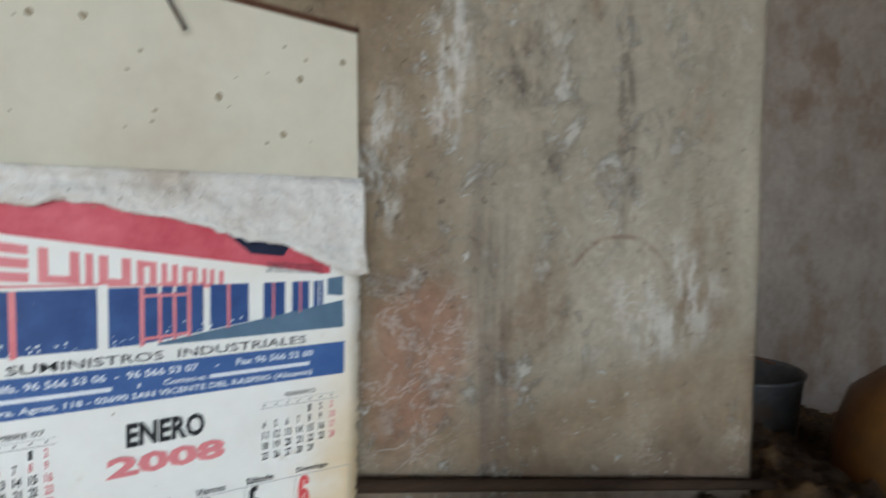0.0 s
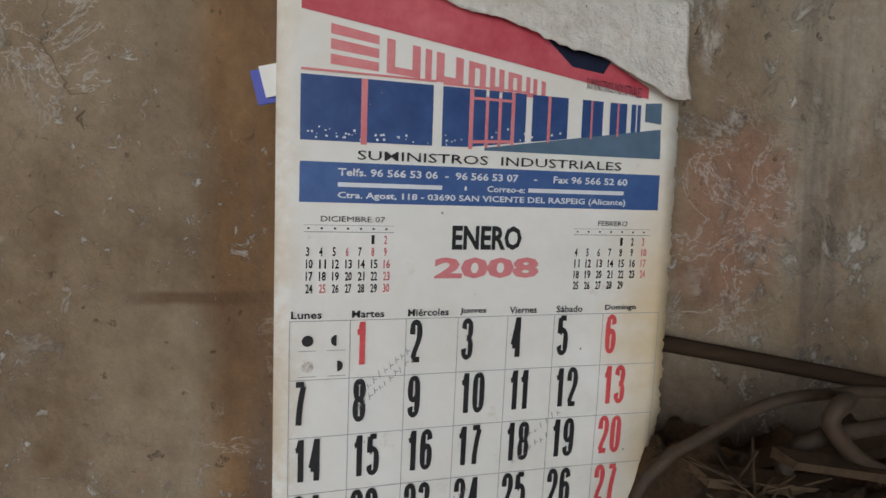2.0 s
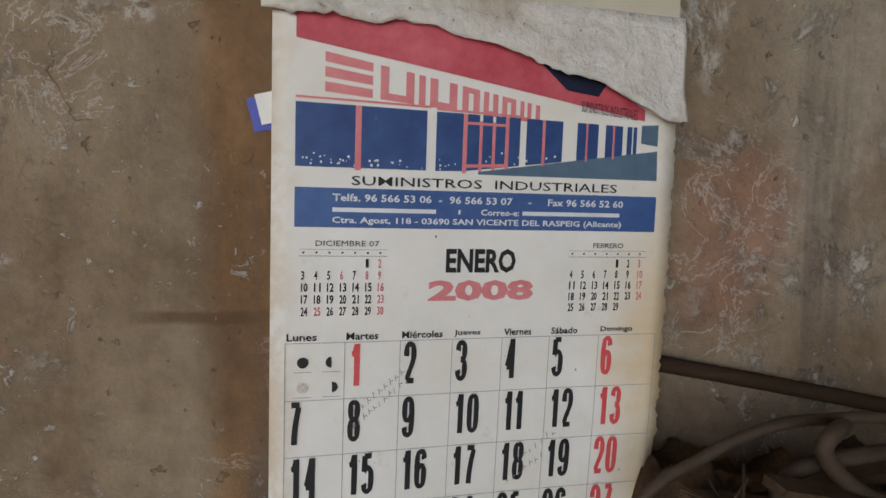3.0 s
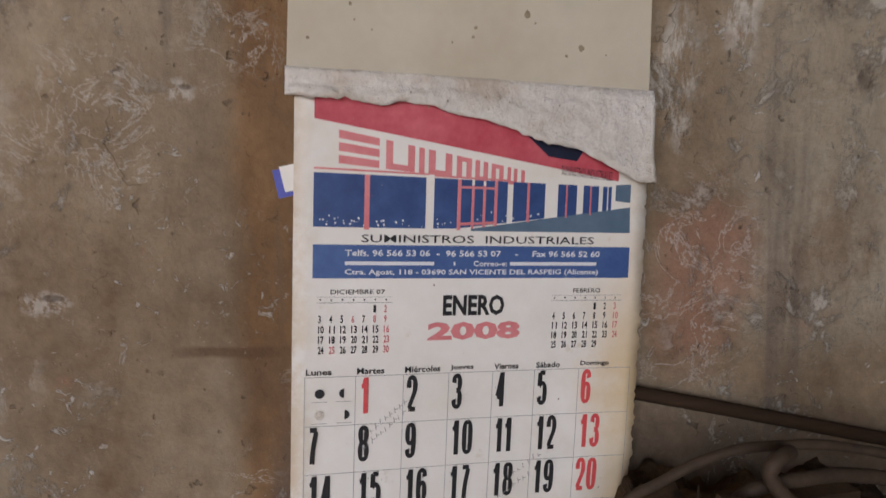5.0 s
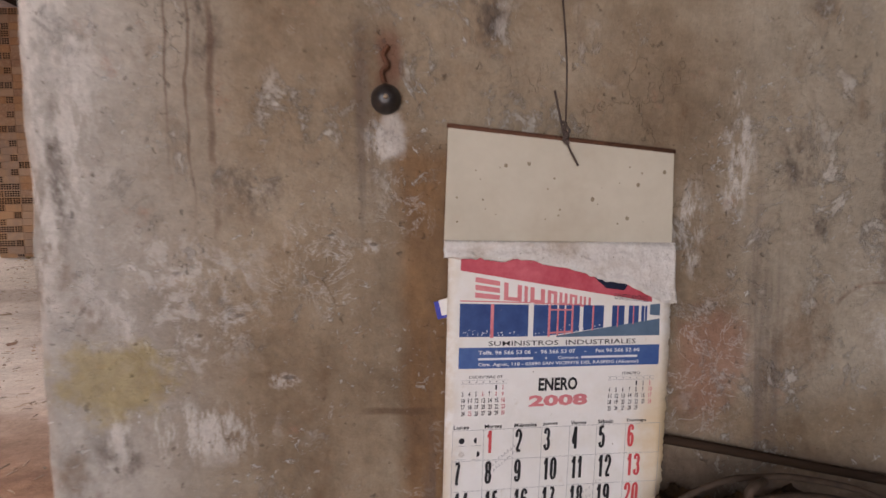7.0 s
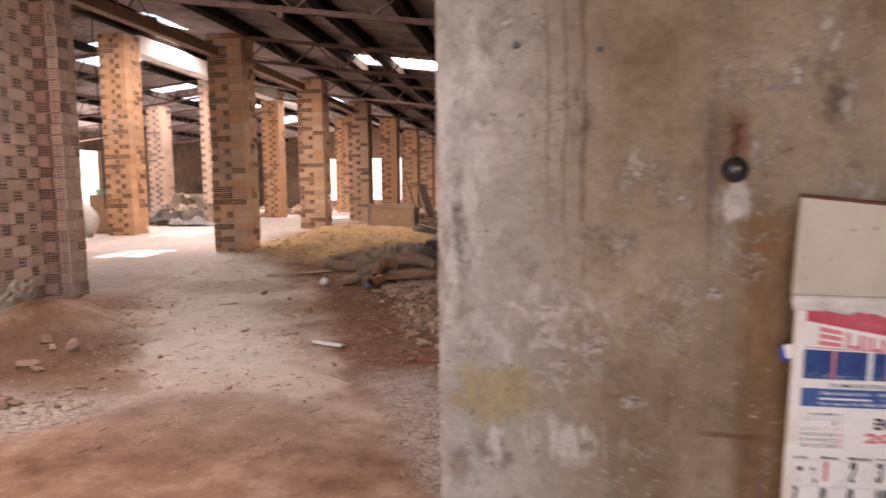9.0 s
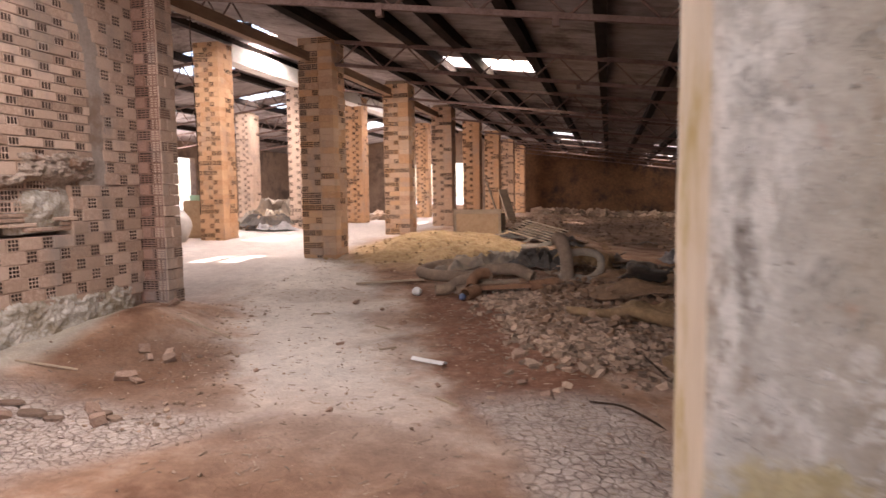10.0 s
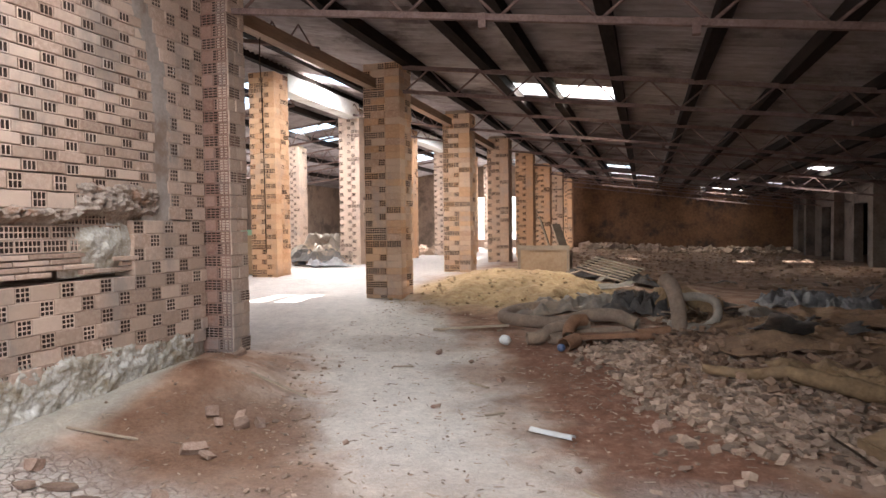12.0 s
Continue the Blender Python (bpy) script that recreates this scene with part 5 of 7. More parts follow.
for k, (x, y) in enumerate(((-7.1, 8.6), (-7.1, 16.4), (-7.1, 20.6))):
    b = bmesh.new()
    tube(b, ((-8.5, y, 4.5), (-5.1, y, 3.85)), 0.03, 8)
    for j in range(8):
        x0 = -8.4 + 0.4 * j
        zl = 4.5 - 0.65 * (x0 + 8.5) / 3.4
        tube(b, ((x0, y, zl), (x0 + 0.2, y, zl + 0.26)), 0.012, 6)
        tube(b, ((x0 + 0.2, y, zl + 0.26), (x0 + 0.4, y, zl - 0.07)), 0.012, 6)
    structure("aisle_truss", b, M_STEEL, "light steel lattice over the aisle", "roof truss")
for y in (14.2, 18.4, 22.6, 26.8):
    b = bmesh.new()
    lo = lambda x: 4.35 - 0.12 * (-8.6 - x)
    tube(b, ((-18.2, y, lo(-18.2)), (-8.7, y, lo(-8.7))), 0.03, 6)
    tube(b, ((-18.2, y, lo(-18.2) + 0.5), (-8.7, y, lo(-8.7) + 0.5)), 0.03, 6)
    for j in range(15):
        x0 = -18.2 + 9.5 * j / 15
        x1, x2 = x0 + 9.5 / 30, x0 + 9.5 / 15
        tube(b, ((x0, y, lo(x0)), (x1, y, lo(x1) + 0.5)), 0.015, 5)
        tube(b, ((x1, y, lo(x1) + 0.5), (x2, y, lo(x2))), 0.015, 5)
    structure("side_truss", b, M_STEEL, "rusty steel lattice across the side hall", "roof truss")
# cable that hangs from the row beam beside the corner pier
b = bmesh.new()
tube(b, spline([(-4.97, 7.0, 3.55), (-4.99, 7.02, 3.3), (-4.96, 7.0, 2.9), (-4.98, 7.05, 2.0), (-4.97, 7.04, 1.2)], 6), 0.006, 6)
thing("hanging_cable", "thin cable hanging from the timber beam", "cable", bm=b, material=M_BAR)

# ---- the hall: cloths and sheets ----
M_TARP_GREY = plain("dusty_grey_tarpaulin", (0.15, 0.12, 0.095), (0.34, 0.28, 0.22), 3, 0.85, 0.5, dirt=(0.40, 0.29, 0.20), vary=0.15)
M_TARP_BROWN = plain("brown_canvas", (0.12, 0.072, 0.036), (0.31, 0.20, 0.105), 5, 0.9, 0.7, dirt=(0.26, 0.165, 0.095), vary=0.2)
M_TARP_RUST = plain("earth_caked_canvas", (0.11, 0.062, 0.035), (0.32, 0.195, 0.11), 7, 0.95, 0.9, dirt=(0.24, 0.145, 0.088), vary=0.25)
M_TARP_BLACK = plain("black_rubber_sheet", (0.045, 0.038, 0.033), (0.13, 0.11, 0.095), 4, 0.8, 0.4, dirt=(0.24, 0.175, 0.125))
M_RAG = plain("pale_grey_rag", (0.16, 0.15, 0.15), (0.36, 0.34, 0.33), 4, 0.85, 0.4, dirt=(0.12, 0.10, 0.09), vary=0.15)
M_DUCT = plain("dusty_duct_hose", (0.16, 0.11, 0.078), (0.30, 0.215, 0.155), 6, 0.85, 0.3, dirt=(0.36, 0.25, 0.165))
M_RUSTPIPE = plain("rusty_pipe_elbow", (0.16, 0.075, 0.04), (0.30, 0.16, 0.09), 10, 0.85, 0.5)
M_STONE = plain("rubble_stone", (0.19, 0.118, 0.078), (0.43, 0.31, 0.225), 7, 0.95, 0.7, vary=0.5, isle=True)
M_CLOD = plain("brown_clod", (0.13, 0.075, 0.045), (0.31, 0.195, 0.125), 7, 0.95, 0.6, vary=0.35, isle=True)
M_STONE_ONE = plain("broken_brick", (0.17, 0.095, 0.065), (0.36, 0.25, 0.185), 12, 0.95, 0.7, vary=0.25)
M_WOOD_PALE = plain("weathered_wood", (0.22, 0.16, 0.11), (0.40, 0.31, 0.22), 6, 0.85, 0.5, stretch=(0.3, 0.3, 1), vary=0.2)
M_WHITEPLASTIC = plain("dirty_white_plastic", (0.55, 0.53, 0.49), (0.70, 0.68, 0.65), 8, 0.5, 0.1)
M_BLUEPLASTIC = plain("blue_plastic_cap", (0.06, 0.08, 0.15), (0.13, 0.16, 0.25), 10, 0.45, 0.1)
M_SACK = plain("woven_white_sack", (0.55, 0.50, 0.45), (0.72, 0.68, 0.63), 9, 0.8, 0.5)


def cloth(name, label, category, x, y, sx, sy, turn, amp, seed, material, lift=0.02, folds=2.4, group="", n=72):
    """A crumpled sheet that lies on the floor in folds."""
    b = bmesh.new()
    c, s = math.cos(radians(turn)), math.sin(radians(turn))
    rows = []
    for j in range(n + 1):
        row = []
        for i in range(n + 1):
            u, v = i / n - 0.5, j / n - 0.5
            wob = 1 + 0.30 * noise.noise((math.atan2(v, u) * 1.3, seed, 0.5))
            lx, ly = u * sx * wob, v * sy * wob
            px, py = x + lx * c - ly * s, y + lx * s + ly * c
            q = (u * folds * 1.6 + seed * 3.1, v * folds * 0.8 + 0.8 * noise.noise((u * 3, v * 3, seed)), seed)
            ridge = 1 - abs(noise.noise(q)) * 2.2
            ridge = max(0.0, ridge) ** 1.25 + 0.32 * (1 - abs(noise.noise((q[0] * 2.6, q[1] * 2.6, seed + 9))) * 2.2) + 0.12 * (1 - abs(noise.noise((q[0] * 6, q[1] * 6, seed + 4))) * 2.4)
            edge = min(1.0, 6 * (0.5 - max(abs(u), abs(v))) + 0.15)
            drift = Vector(noise.noise_vector((u * folds * 2, v * folds * 2, seed + 3))) * amp * 0.55
            row.append(b.verts.new((px + drift.x - x, py + drift.y - y, ground_z(px, py) + lift + 0.8 * amp * ridge * edge)))
        rows.append(row)
    for r0, r1 in zip(rows, rows[1:]):
        for i in range(n):
            b.faces.new((r0[i], r0[i + 1], r1[i + 1], r1[i])).smooth = True
    ob = thing(name, label, category, group, at=(x, y, 0), bm=b, material=material)
    sol = ob.modifiers.new("thickness", "SOLIDIFY")
    sol.thickness = 0.006
    return ob


cloth("tarpaulin", "crumpled grey-green tarpaulin on the sand", "tarpaulin", -1.9, 9.15, 1.25, 0.75, 8, 0.14, 1, M_TARP_GREY, 0.03, 3.0)
cloth("tarpaulin", "dark crumpled tarpaulin beside the ducts", "tarpaulin", -1.0, 8.95, 0.8, 0.7, -10, 0.17, 2, M_TARP_BLACK, 0.05, 3.4)
cloth("tarpaulin", "ochre canvas folded over the heap", "canvas", -0.45, 9.1, 0.9, 0.7, 5, 0.20, 3, M_TARP_BROWN, 0.08, 2.0)
cloth("tarpaulin", "grey-brown canvas lying in long folds", "canvas", 0.35, 9.3, 1.5, 0.9, -6, 0.17, 4, M_TARP_GREY, 0.04, 2.6)
cloth("tarpaulin", "brown canvas crumpled on the rubble", "canvas", 0.2, 8.35, 1.1, 0.7, 12, 0.12, 5, M_TARP_RUST, 0.04, 3.2)
cloth("tarpaulin", "large flat brown sheet covered with dirt", "canvas", 1.35, 9.9, 1.7, 1.3, -12, 0.10, 6, M_TARP_RUST, 0.16, 1.4)
# two bundles of grey rags
cloth("plastic_film", "crumpled pale grey rags on the debris", "plastic film", 1.35, 12.2, 1.1, 0.9, 10, 0.25, 7, M_RAG, 0.05, 3.2)
cloth("plastic_film", "grey rags against a larger heap", "plastic film", 1.95, 12.0, 0.8, 0.8, -20, 0.20, 8, M_RAG, 0.03, 3.4)
cloth("tarpaulin", "broad dirty canvas over the debris", "canvas", 0.65, 7.45, 1.7, 1.1, 6, 0.10, 9, M_TARP_RUST, 0.06, 2.0)
cloth("tarpaulin", "brown canvas with a stiff turned edge", "canvas", 1.45, 6.9, 1.4, 1.0, -8, 0.09, 10, M_TARP_RUST, 0.05, 1.8)
cloth("tarpaulin", "ochre tarpaulin in long rolled folds", "tarpaulin", 0.75, 6.25, 1.5, 0.42, -12, 0.12, 11, M_TARP_BROWN, 0.04, 3.2)
cloth("tarpaulin", "brown tarpaulin in stiff folds near the path", "tarpaulin", 1.25, 5.75, 1.3, 0.9, -18, 0.16, 12, M_TARP_BROWN, 0.03, 2.0)
cloth("tarpaulin", "dark tarpaulin behind the crate", "tarpaulin", -1.6, 14.6, 1.9, 1.1, -6, 0.20, 13, M_TARP_BLACK, 0.05, 2.2)
cloth("rubber_sheet", "grey rubber sheets heaped in the side hall", "rubber sheet", -9.6, 16.9, 1.3, 1.0, 12, 0.35, 14, M_TARP_BLACK, 0.05, 1.3, "rubber sheets")
cloth("rubber_sheet", "folded grey rubber sheet on the floor", "rubber sheet", -9.1, 16.2, 1.0, 0.7, -8, 0.20, 15, M_RAG, 0.03, 1.1, "rubber sheets")
cloth("rubber_sheet", "grey rubber sheet leaning on the heap", "rubber sheet", -10.4, 18.0, 1.4, 1.0, 30, 0.45, 16, M_TARP_GREY, 0.05, 1.6, "rubber sheets")
cloth("rubber_sheet", "stiff grey rubber sheet curled at its edge", "rubber sheet", -8.7, 15.6, 1.1, 0.6, 25, 0.22, 17, M_RAG, 0.04, 1.2, "rubber sheets")
cloth("rubber_sheet", "black rubber sheet thrown over the heap", "rubber sheet", -9.4, 16.4, 1.6, 1.2, -35, 0.26, 18, M_TARP_BLACK, 0.12, 1.2, "rubber sheets")
cloth("tarpaulin", "dark tarpaulin heaped by the far pillars", "tarpaulin", -11.0, 21.0, 2.6, 1.6, 10, 0.7, 19, M_TARP_GREY, 0.1, 1.8)
# long rolled edge of the ochre tarpaulin
b = bmesh.new()
pts = [(-0.52, 6.35, 0), (-0.2, 6.28, 0), (0.1, 6.22, 0), (0.4, 6.1, 0), (0.75, 6.05, 0), (1.1, 5.95, 0)]
pts = [(x, y, ground_z(x, y) + 0.10 + 0.03 * math.sin(x * 7)) for x, y, _ in pts]
tube(b, spline(pts, 8), [0.035 + 0.03 * min(1, i / 20) for i in range(41)], 10)
for v in b.verts:
    v.co += Vector(noise.noise_vector(v.co * 9)) * 0.025
thing("tarpaulin_roll", "rolled edge of an ochre tarpaulin", "tarpaulin", bm=b, material=M_TARP_BROWN)


# ---- the hall: stiff torn scraps on the heap ----
M_PAPERBOARD = plain("dirty_pulp_board", (0.20, 0.13, 0.085), (0.42, 0.31, 0.22), 6, 0.9, 0.5, dirt=(0.17, 0.10, 0.06), vary=0.3)


def scrap(x, y, z, size, seed, material, label):
    """A torn stiff sheet, bent once or twice, lying at a tilt."""
    rng = random.Random(seed)
    b = bmesh.new()
    n, L, W = 12, size, size * rng.uniform(0.3, 0.8)
    bend, at = rng.uniform(-0.9, 0.9), rng.uniform(-0.25, 0.25)
    rows = []
    for j in range(n + 1):
        row = []
        for i in range(n + 1):
            u, v = i / n - 0.5, j / n - 0.5
            wob = 1 + 0.35 * noise.noise((math.atan2(v, u) * 2.2, seed, 0.5))
            lx, ly = u * L * wob, v * W * wob
            lift = bend * max(0.0, lx - at * L) * 0.7 + 0.05 * size * noise.noise((u * 4, v * 4, seed))
            row.append(b.verts.new((lx, ly, lift)))
        rows.append(row)
    for r0, r1 in zip(rows, rows[1:]):
        for i in range(n):
            b.faces.new((r0[i], r0[i + 1], r1[i + 1], r1[i])).smooth = True
    ob = thing("torn_sheet", label, "torn sheet", "torn sheets on the heap", at=(x, y, z), bm=b, material=material)
    ob.rotation_euler = (rng.uniform(-0.35, 0.35), rng.uniform(-0.3, 0.3), rng.uniform(0, 6.28))
    ob.modifiers.new("thickness", "SOLIDIFY").thickness = 0.008


rng = random.Random(77)
for k in range(120):
    if k < 60:
        x = rng.uniform(-0.7, 2.3)
        y = rng.uniform(6.9, 10.4) if x > 0 else rng.uniform(8.0, 9.8)
    elif k < 90:
        x, y = rng.uniform(-1.7, 1.2), rng.uniform(8.4, 9.9)
    else:
        x, y = rng.uniform(-2.4, 3.0), rng.uniform(12.0, 17.0)
    mat_, lab = ((M_TARP_RUST, "torn scrap of canvas caked with brown earth"), (M_TARP_GREY, "torn scrap of dusty grey tarpaulin"), (M_PAPERBOARD, "broken piece of dirty pulp board"),
                 (M_TARP_BLACK, "torn scrap of black rubber sheet"), (M_TARP_RUST, "torn scrap of canvas caked with brown earth"))[k % 5]
    scrap(x, y, ground_z(x, y) + rng.uniform(0.03, 0.13), rng.uniform(0.16, 0.6), 500 + k, mat_, lab)


# ---- the hall: ducts ----
def duct(label, pts, r, material=M_DUCT, ribs=True, name="duct_hose"):
    b = bmesh.new()
    path = spline(pts, 22)
    radii = [r * (1 + (0.05 if ribs and i % 2 else 0.0)) for i in range(len(path))]
    tube(b, path, radii, 16, caps=False)
    ob = thing(name, label, "duct", "ducts on the heap", bm=b, material=material)
    sol = ob.modifiers.new("thickness", "SOLIDIFY")
    sol.thickness = 0.008
    return ob


duct("long grey flexible duct bent back on itself", [(-2.15, 9.0, 0.44), (-2.5, 8.85, 0.40), (-2.62, 8.55, 0.36), (-2.35, 8.38, 0.335), (-1.9, 8.32, 0.34), (-1.6, 8.32, 0.42), (-1.3, 8.30, 0.44), (-1.05, 8.2, 0.36)], 0.074)
duct("short grey flexible duct with a blue sheen", [(-2.18, 7.66, 0.25), (-2.05, 7.72, 0.255), (-1.93, 7.85, 0.33), (-1.72, 8.0, 0.37), (-1.55, 8.05, 0.36)], 0.066)
duct("dusty flexible duct under the others", [(-1.95, 7.72, 0.23), (-1.75, 7.85, 0.25), (-1.5, 7.98, 0.27), (-1.2, 8.02, 0.30)], 0.065)
duct("flexible duct that stands upright out of the rubble", [(-0.62, 7.98, 0.24), (-0.62, 8.02, 0.40), (-0.64, 8.08, 0.62), (-0.70, 8.16, 0.80), (-0.78, 8.22, 0.86)], 0.078)
duct("dark duct bowed over the heap", [(-0.60, 8.25, 0.66), (-0.42, 8.3, 0.67), (-0.25, 8.25, 0.62), (-0.24, 8.18, 0.46), (-0.38, 8.1, 0.34)], 0.045, M_TARP_GREY)
duct("short stub of brown duct pipe", [(-1.05, 7.80, 0.30), (-0.88, 7.86, 0.315), (-0.72, 7.90, 0.33)], 0.07, M_RUSTPIPE, False, "pipe_stub")
duct("rusty brown pipe elbow among the ducts", [(-1.60, 8.0, 0.42), (-1.69, 7.92, 0.42), (-1.74, 7.80, 0.36), (-1.74, 7.68, 0.28)], 0.07, M_RUSTPIPE, False, "pipe_elbow")
duct("rusty pipe end with a blue cap", [(-1.66, 7.62, 0.26), (-1.72, 7.50, 0.245), (-1.76, 7.42, 0.235)], 0.075, M_RUSTPIPE, False, "pipe_stub")


def blob(name, label, category, at, scale, material, jitter=0.15, seed=0, turn=0, group="", flat=None):
    b = bmesh.new()
    bmesh.ops.create_icosphere(b, subdivisions=3, radius=1.0)
    for v in b.verts:
        v.co *= 1 + jitter * noise.noise(v.co * 1.4 + Vector((seed, 0, 0)))
        v.co = Vector((v.co.x * scale[0], v.co.y * scale[1], v.co.z * scale[2]))
    for f in b.faces:
        f.smooth = True
    ob = thing(name, label, category, group, at=at, bm=b, material=material)
    ob.rotation_euler = (0, 0, radians(turn))
    return ob


# blue cap of the rusty pipe end, a flattened ball
blob("plastic_cup", "blue plastic cap on the rusty pipe end", "cup", (-1.78, 7.36, ground_z(-1.78, 7.36) + 0.055), (0.042, 0.045, 0.04), M_BLUEPLASTIC, 0.05, 1)
blob("plastic_bottle", "dirty white plastic bottle lying by the ducts", "bottle", (-2.42, 7.66, ground_z(-2.42, 7.66) + 0.05), (0.06, 0.10, 0.055), M_WHITEPLASTIC, 0.12, 2, 25)

# white half pipe on the path
b = bmesh.new()
n = 14
A, B = Vector((-1.735, 5.233, 0.0)), Vector((-1.43, 5.118, 0.0))
along = (B - A).normalized()
side = Vector((-along.y, along.x, 0))
rows = []
for j in range(9):
    p = A.lerp(B, j / 8)
    rr = 0.031 + 0.004 * noise.noise((j * 0.7, 3, 1))
    rows.append([b.verts.new(p + side * rr * math.cos(math.pi * k / n) + Vector((0, 0, 0.012 + ground_z(p.x, p.y) + 0.75 * rr * math.sin(math.pi * k / n)))) for k in range(n + 1)])
for r0, r1 in zip(rows, rows[1:]):
    for k in range(n):
        b.faces.new((r0[k], r0[k + 1], r1[k + 1], r1[k])).smooth = True
pipe = thing("pipe_piece", "broken piece of white plastic pipe on the path", "pipe", bm=b, material=M_WHITEPLASTIC)
pipe.modifiers.new("thickness", "SOLIDIFY").thickness = 0.004


# ---- the hall: planks, crate, slats ----
def plank(label, a, e, w, h, material=M_WOOD_PALE, name="plank", category="plank", group=""):
    a, e = Vector(a), Vector(e)
    d = (e - a)
    m = Matrix.Translation(a) @ d.to_track_quat("X", "Z").to_matrix().to_4x4()
    b = bmesh.new()
    vs = box(b, 0, -w / 2, 0, d.length, w / 2, h)
    bmesh.ops.subdivide_edges(b, edges=[q for q in b.edges if abs((q.verts[0].co - q.verts[1].co).x) > 0.01], cuts=6)
    for v in b.verts:
        v.co += Vector(noise.noise_vector(v.co * 14 + a * 3)) * min(0.006, h * 0.3)
        v.co = m @ v.co
    return thing(name, label, category, group, bm=b, material=material)


g = ground_z
plank("thin grey lath on the dusty floor", (-3.35, 8.0, g(-3.35, 8.0) + 0.005), (-2.5, 8.28, g(-2.5, 8.28) + 0.03), 0.05, 0.02)
plank("rusty flat board beside the ducts", (-1.72, 7.72, g(-1.72, 7.72) + 0.06), (-1.02, 7.76, g(-1.02, 7.76) + 0.07), 0.14, 0.05, M_RUSTPIPE, "board", "board")
plank("pale lath on the sand", (-2.2, 9.55, g(-2.2, 9.55) + 0.06), (-1.75, 9.5, g(-1.75, 9.5) + 0.03), 0.03, 0.02)
plank("pale broken lath on the canvas", (0.55, 8.75, g(0.55, 8.75) + 0.18), (0.85, 8.45, g(0.85, 8.45) + 0.09), 0.05, 0.02)
plank("wooden board leaning at the far end of the row", (-3.6, 24.0, g(-3.6, 24.0)), (-4.05, 24.5, 1.55), 0.35, 0.05)
plank("pale batten leaning at the far end of the row", (-4.1, 24.0, g(-4.1, 24.0)), (-4.6, 24.2, 1.85), 0.06, 0.05)


def crate():
    """A broken wooden crate with ply sides."""
    x, y = -2.95, 14.6
    z = g(x, y) - 0.02
    root = thing("wooden_crate", "battered plywood crate half buried in the sand", "crate", at=(x, y, z))
    for nm, q in (("front_panel", (-0.52, -0.35, 0.05, 0.50, -0.33, 0.60)), ("back_panel", (-0.52, 0.33, 0.05, 0.50, 0.35, 0.58)), ("side_panel", (-0.52, -0.33, 0.05, -0.50, 0.33, 0.55)), ("side_panel", (0.48, -0.33, 0.05, 0.50, 0.33, 0.56))):
        b = bmesh.new()
        box(b, *q)
        part(nm, b, M_STRAWPLY, root)
    for q in ((-0.54, -0.375, 0.56, 0.52, -0.35, 0.66), (-0.56, -0.38, 0.0, -0.50, -0.35, 0.68), (0.46, -0.38, 0.0, 0.52, -0.35, 0.66), (-0.54, -0.375, 0.02, 0.52, -0.352, 0.09)):
        b = bmesh.new()
        box(b, *q)
        part("batten", b, M_WOOD_PALE, root)


M_STRAWPLY = plain("dusty_plywood", (0.27, 0.17, 0.095), (0.42, 0.29, 0.18), 3, 0.85, 0.3)
crate()
pallet = thing("slatted_panel", "dark slatted panel leaning flat on the heap", "slatted panel", at=(-1.65, 14.2, g(-1.65, 14.2) + 0.25))
pallet.rotation_euler = (radians(18), radians(10), radians(-35))
for i in range(7):
    b = bmesh.new()
    box(b, -0.62, -0.36 + 0.11 * i, 0.02, 0.62, -0.32 + 0.11 * i, 0.04)
    part("slat", b, M_WOOD_PALE, pallet)
for x in (-0.5, 0.5):
    b = bmesh.new()
    box(b, x - 0.03, -0.4, -0.02, x + 0.03, 0.4, 0.02)
    part("rail", b, M_SOOT_SHADE, pallet)
cardboard = thing("cardboard_box", "flattened brown carton in the rubble", "carton", at=(0.52, 5.2, g(0.52, 5.2)))
cardboard.rotation_euler = (radians(8), radians(-14), radians(32))
for nm, q in (("panel", (-0.16, -0.02, 0.0, 0.16, 0.0, 0.14)), ("panel", (-0.16, 0.0, 0.0, -0.14, 0.2, 0.13)), ("flap", (-0.16, -0.02, 0.142, 0.16, 0.16, 0.15))):
    b = bmesh.new()
    box(b, *q)
    part(nm, b, M_TARP_BROWN, cardboard)
# cable ends in the clay
for pts in ([(-0.25, 4.35), (-0.05, 4.22), (0.12, 4.1), (0.22, 4.0), (0.3, 4.05)], [(0.1, 5.5), (0.2, 5.2), (0.35, 4.95), (0.6, 4.8), (0.75, 4.6)]):
    b = bmesh.new()
    tube(b, spline([(x, y, g(x, y) + 0.02 + 0.03 * math.sin(i * 1.7)) for i, (x, y) in enumerate(pts)], 8), 0.008, 6)
    thing("cable", "dark bent cable lying on the dry clay", "cable", "cables on the floor", bm=b, material=M_BAR)

# sack and crate beside the aisle pillar
blob("sack", "full white woven sack by the aisle pillar", "sack", (-9.22, 12.35, g(-9.22, 12.35) + 0.33), (0.27, 0.24, 0.36), M_SACK, 0.22, 4)
b = bmesh.new()
box(b, -0.25, -0.2, 0, 0.25, 0.2, 0.85)
bmesh.ops.bevel(b, geom=b.edges[:], offset=0.02, segments=2, affect="EDGES")
thing("wooden_box", "brown wooden box behind the sack", "box", at=(-9.25, 13.1, g(-9.25, 13.1)), bm=b, material=M_STRAWPLY)
b = bmesh.new()
bmesh.ops.create_cone(b, cap_ends=True, segments=20, radius1=0.13, radius2=0.15, depth=0.12, matrix=Matrix.Translation((0, 0, 0.06)))
thing("plastic_tub", "pale green plastic tub on the wooden box", "tub", at=(-9.25, 13.05, g(-9.25, 13.1) + 0.85), bm=b, material=plain("pale_green_plastic", (0.30, 0.52, 0.38), (0.40, 0.62, 0.48), 8, 0.5, 0.1))


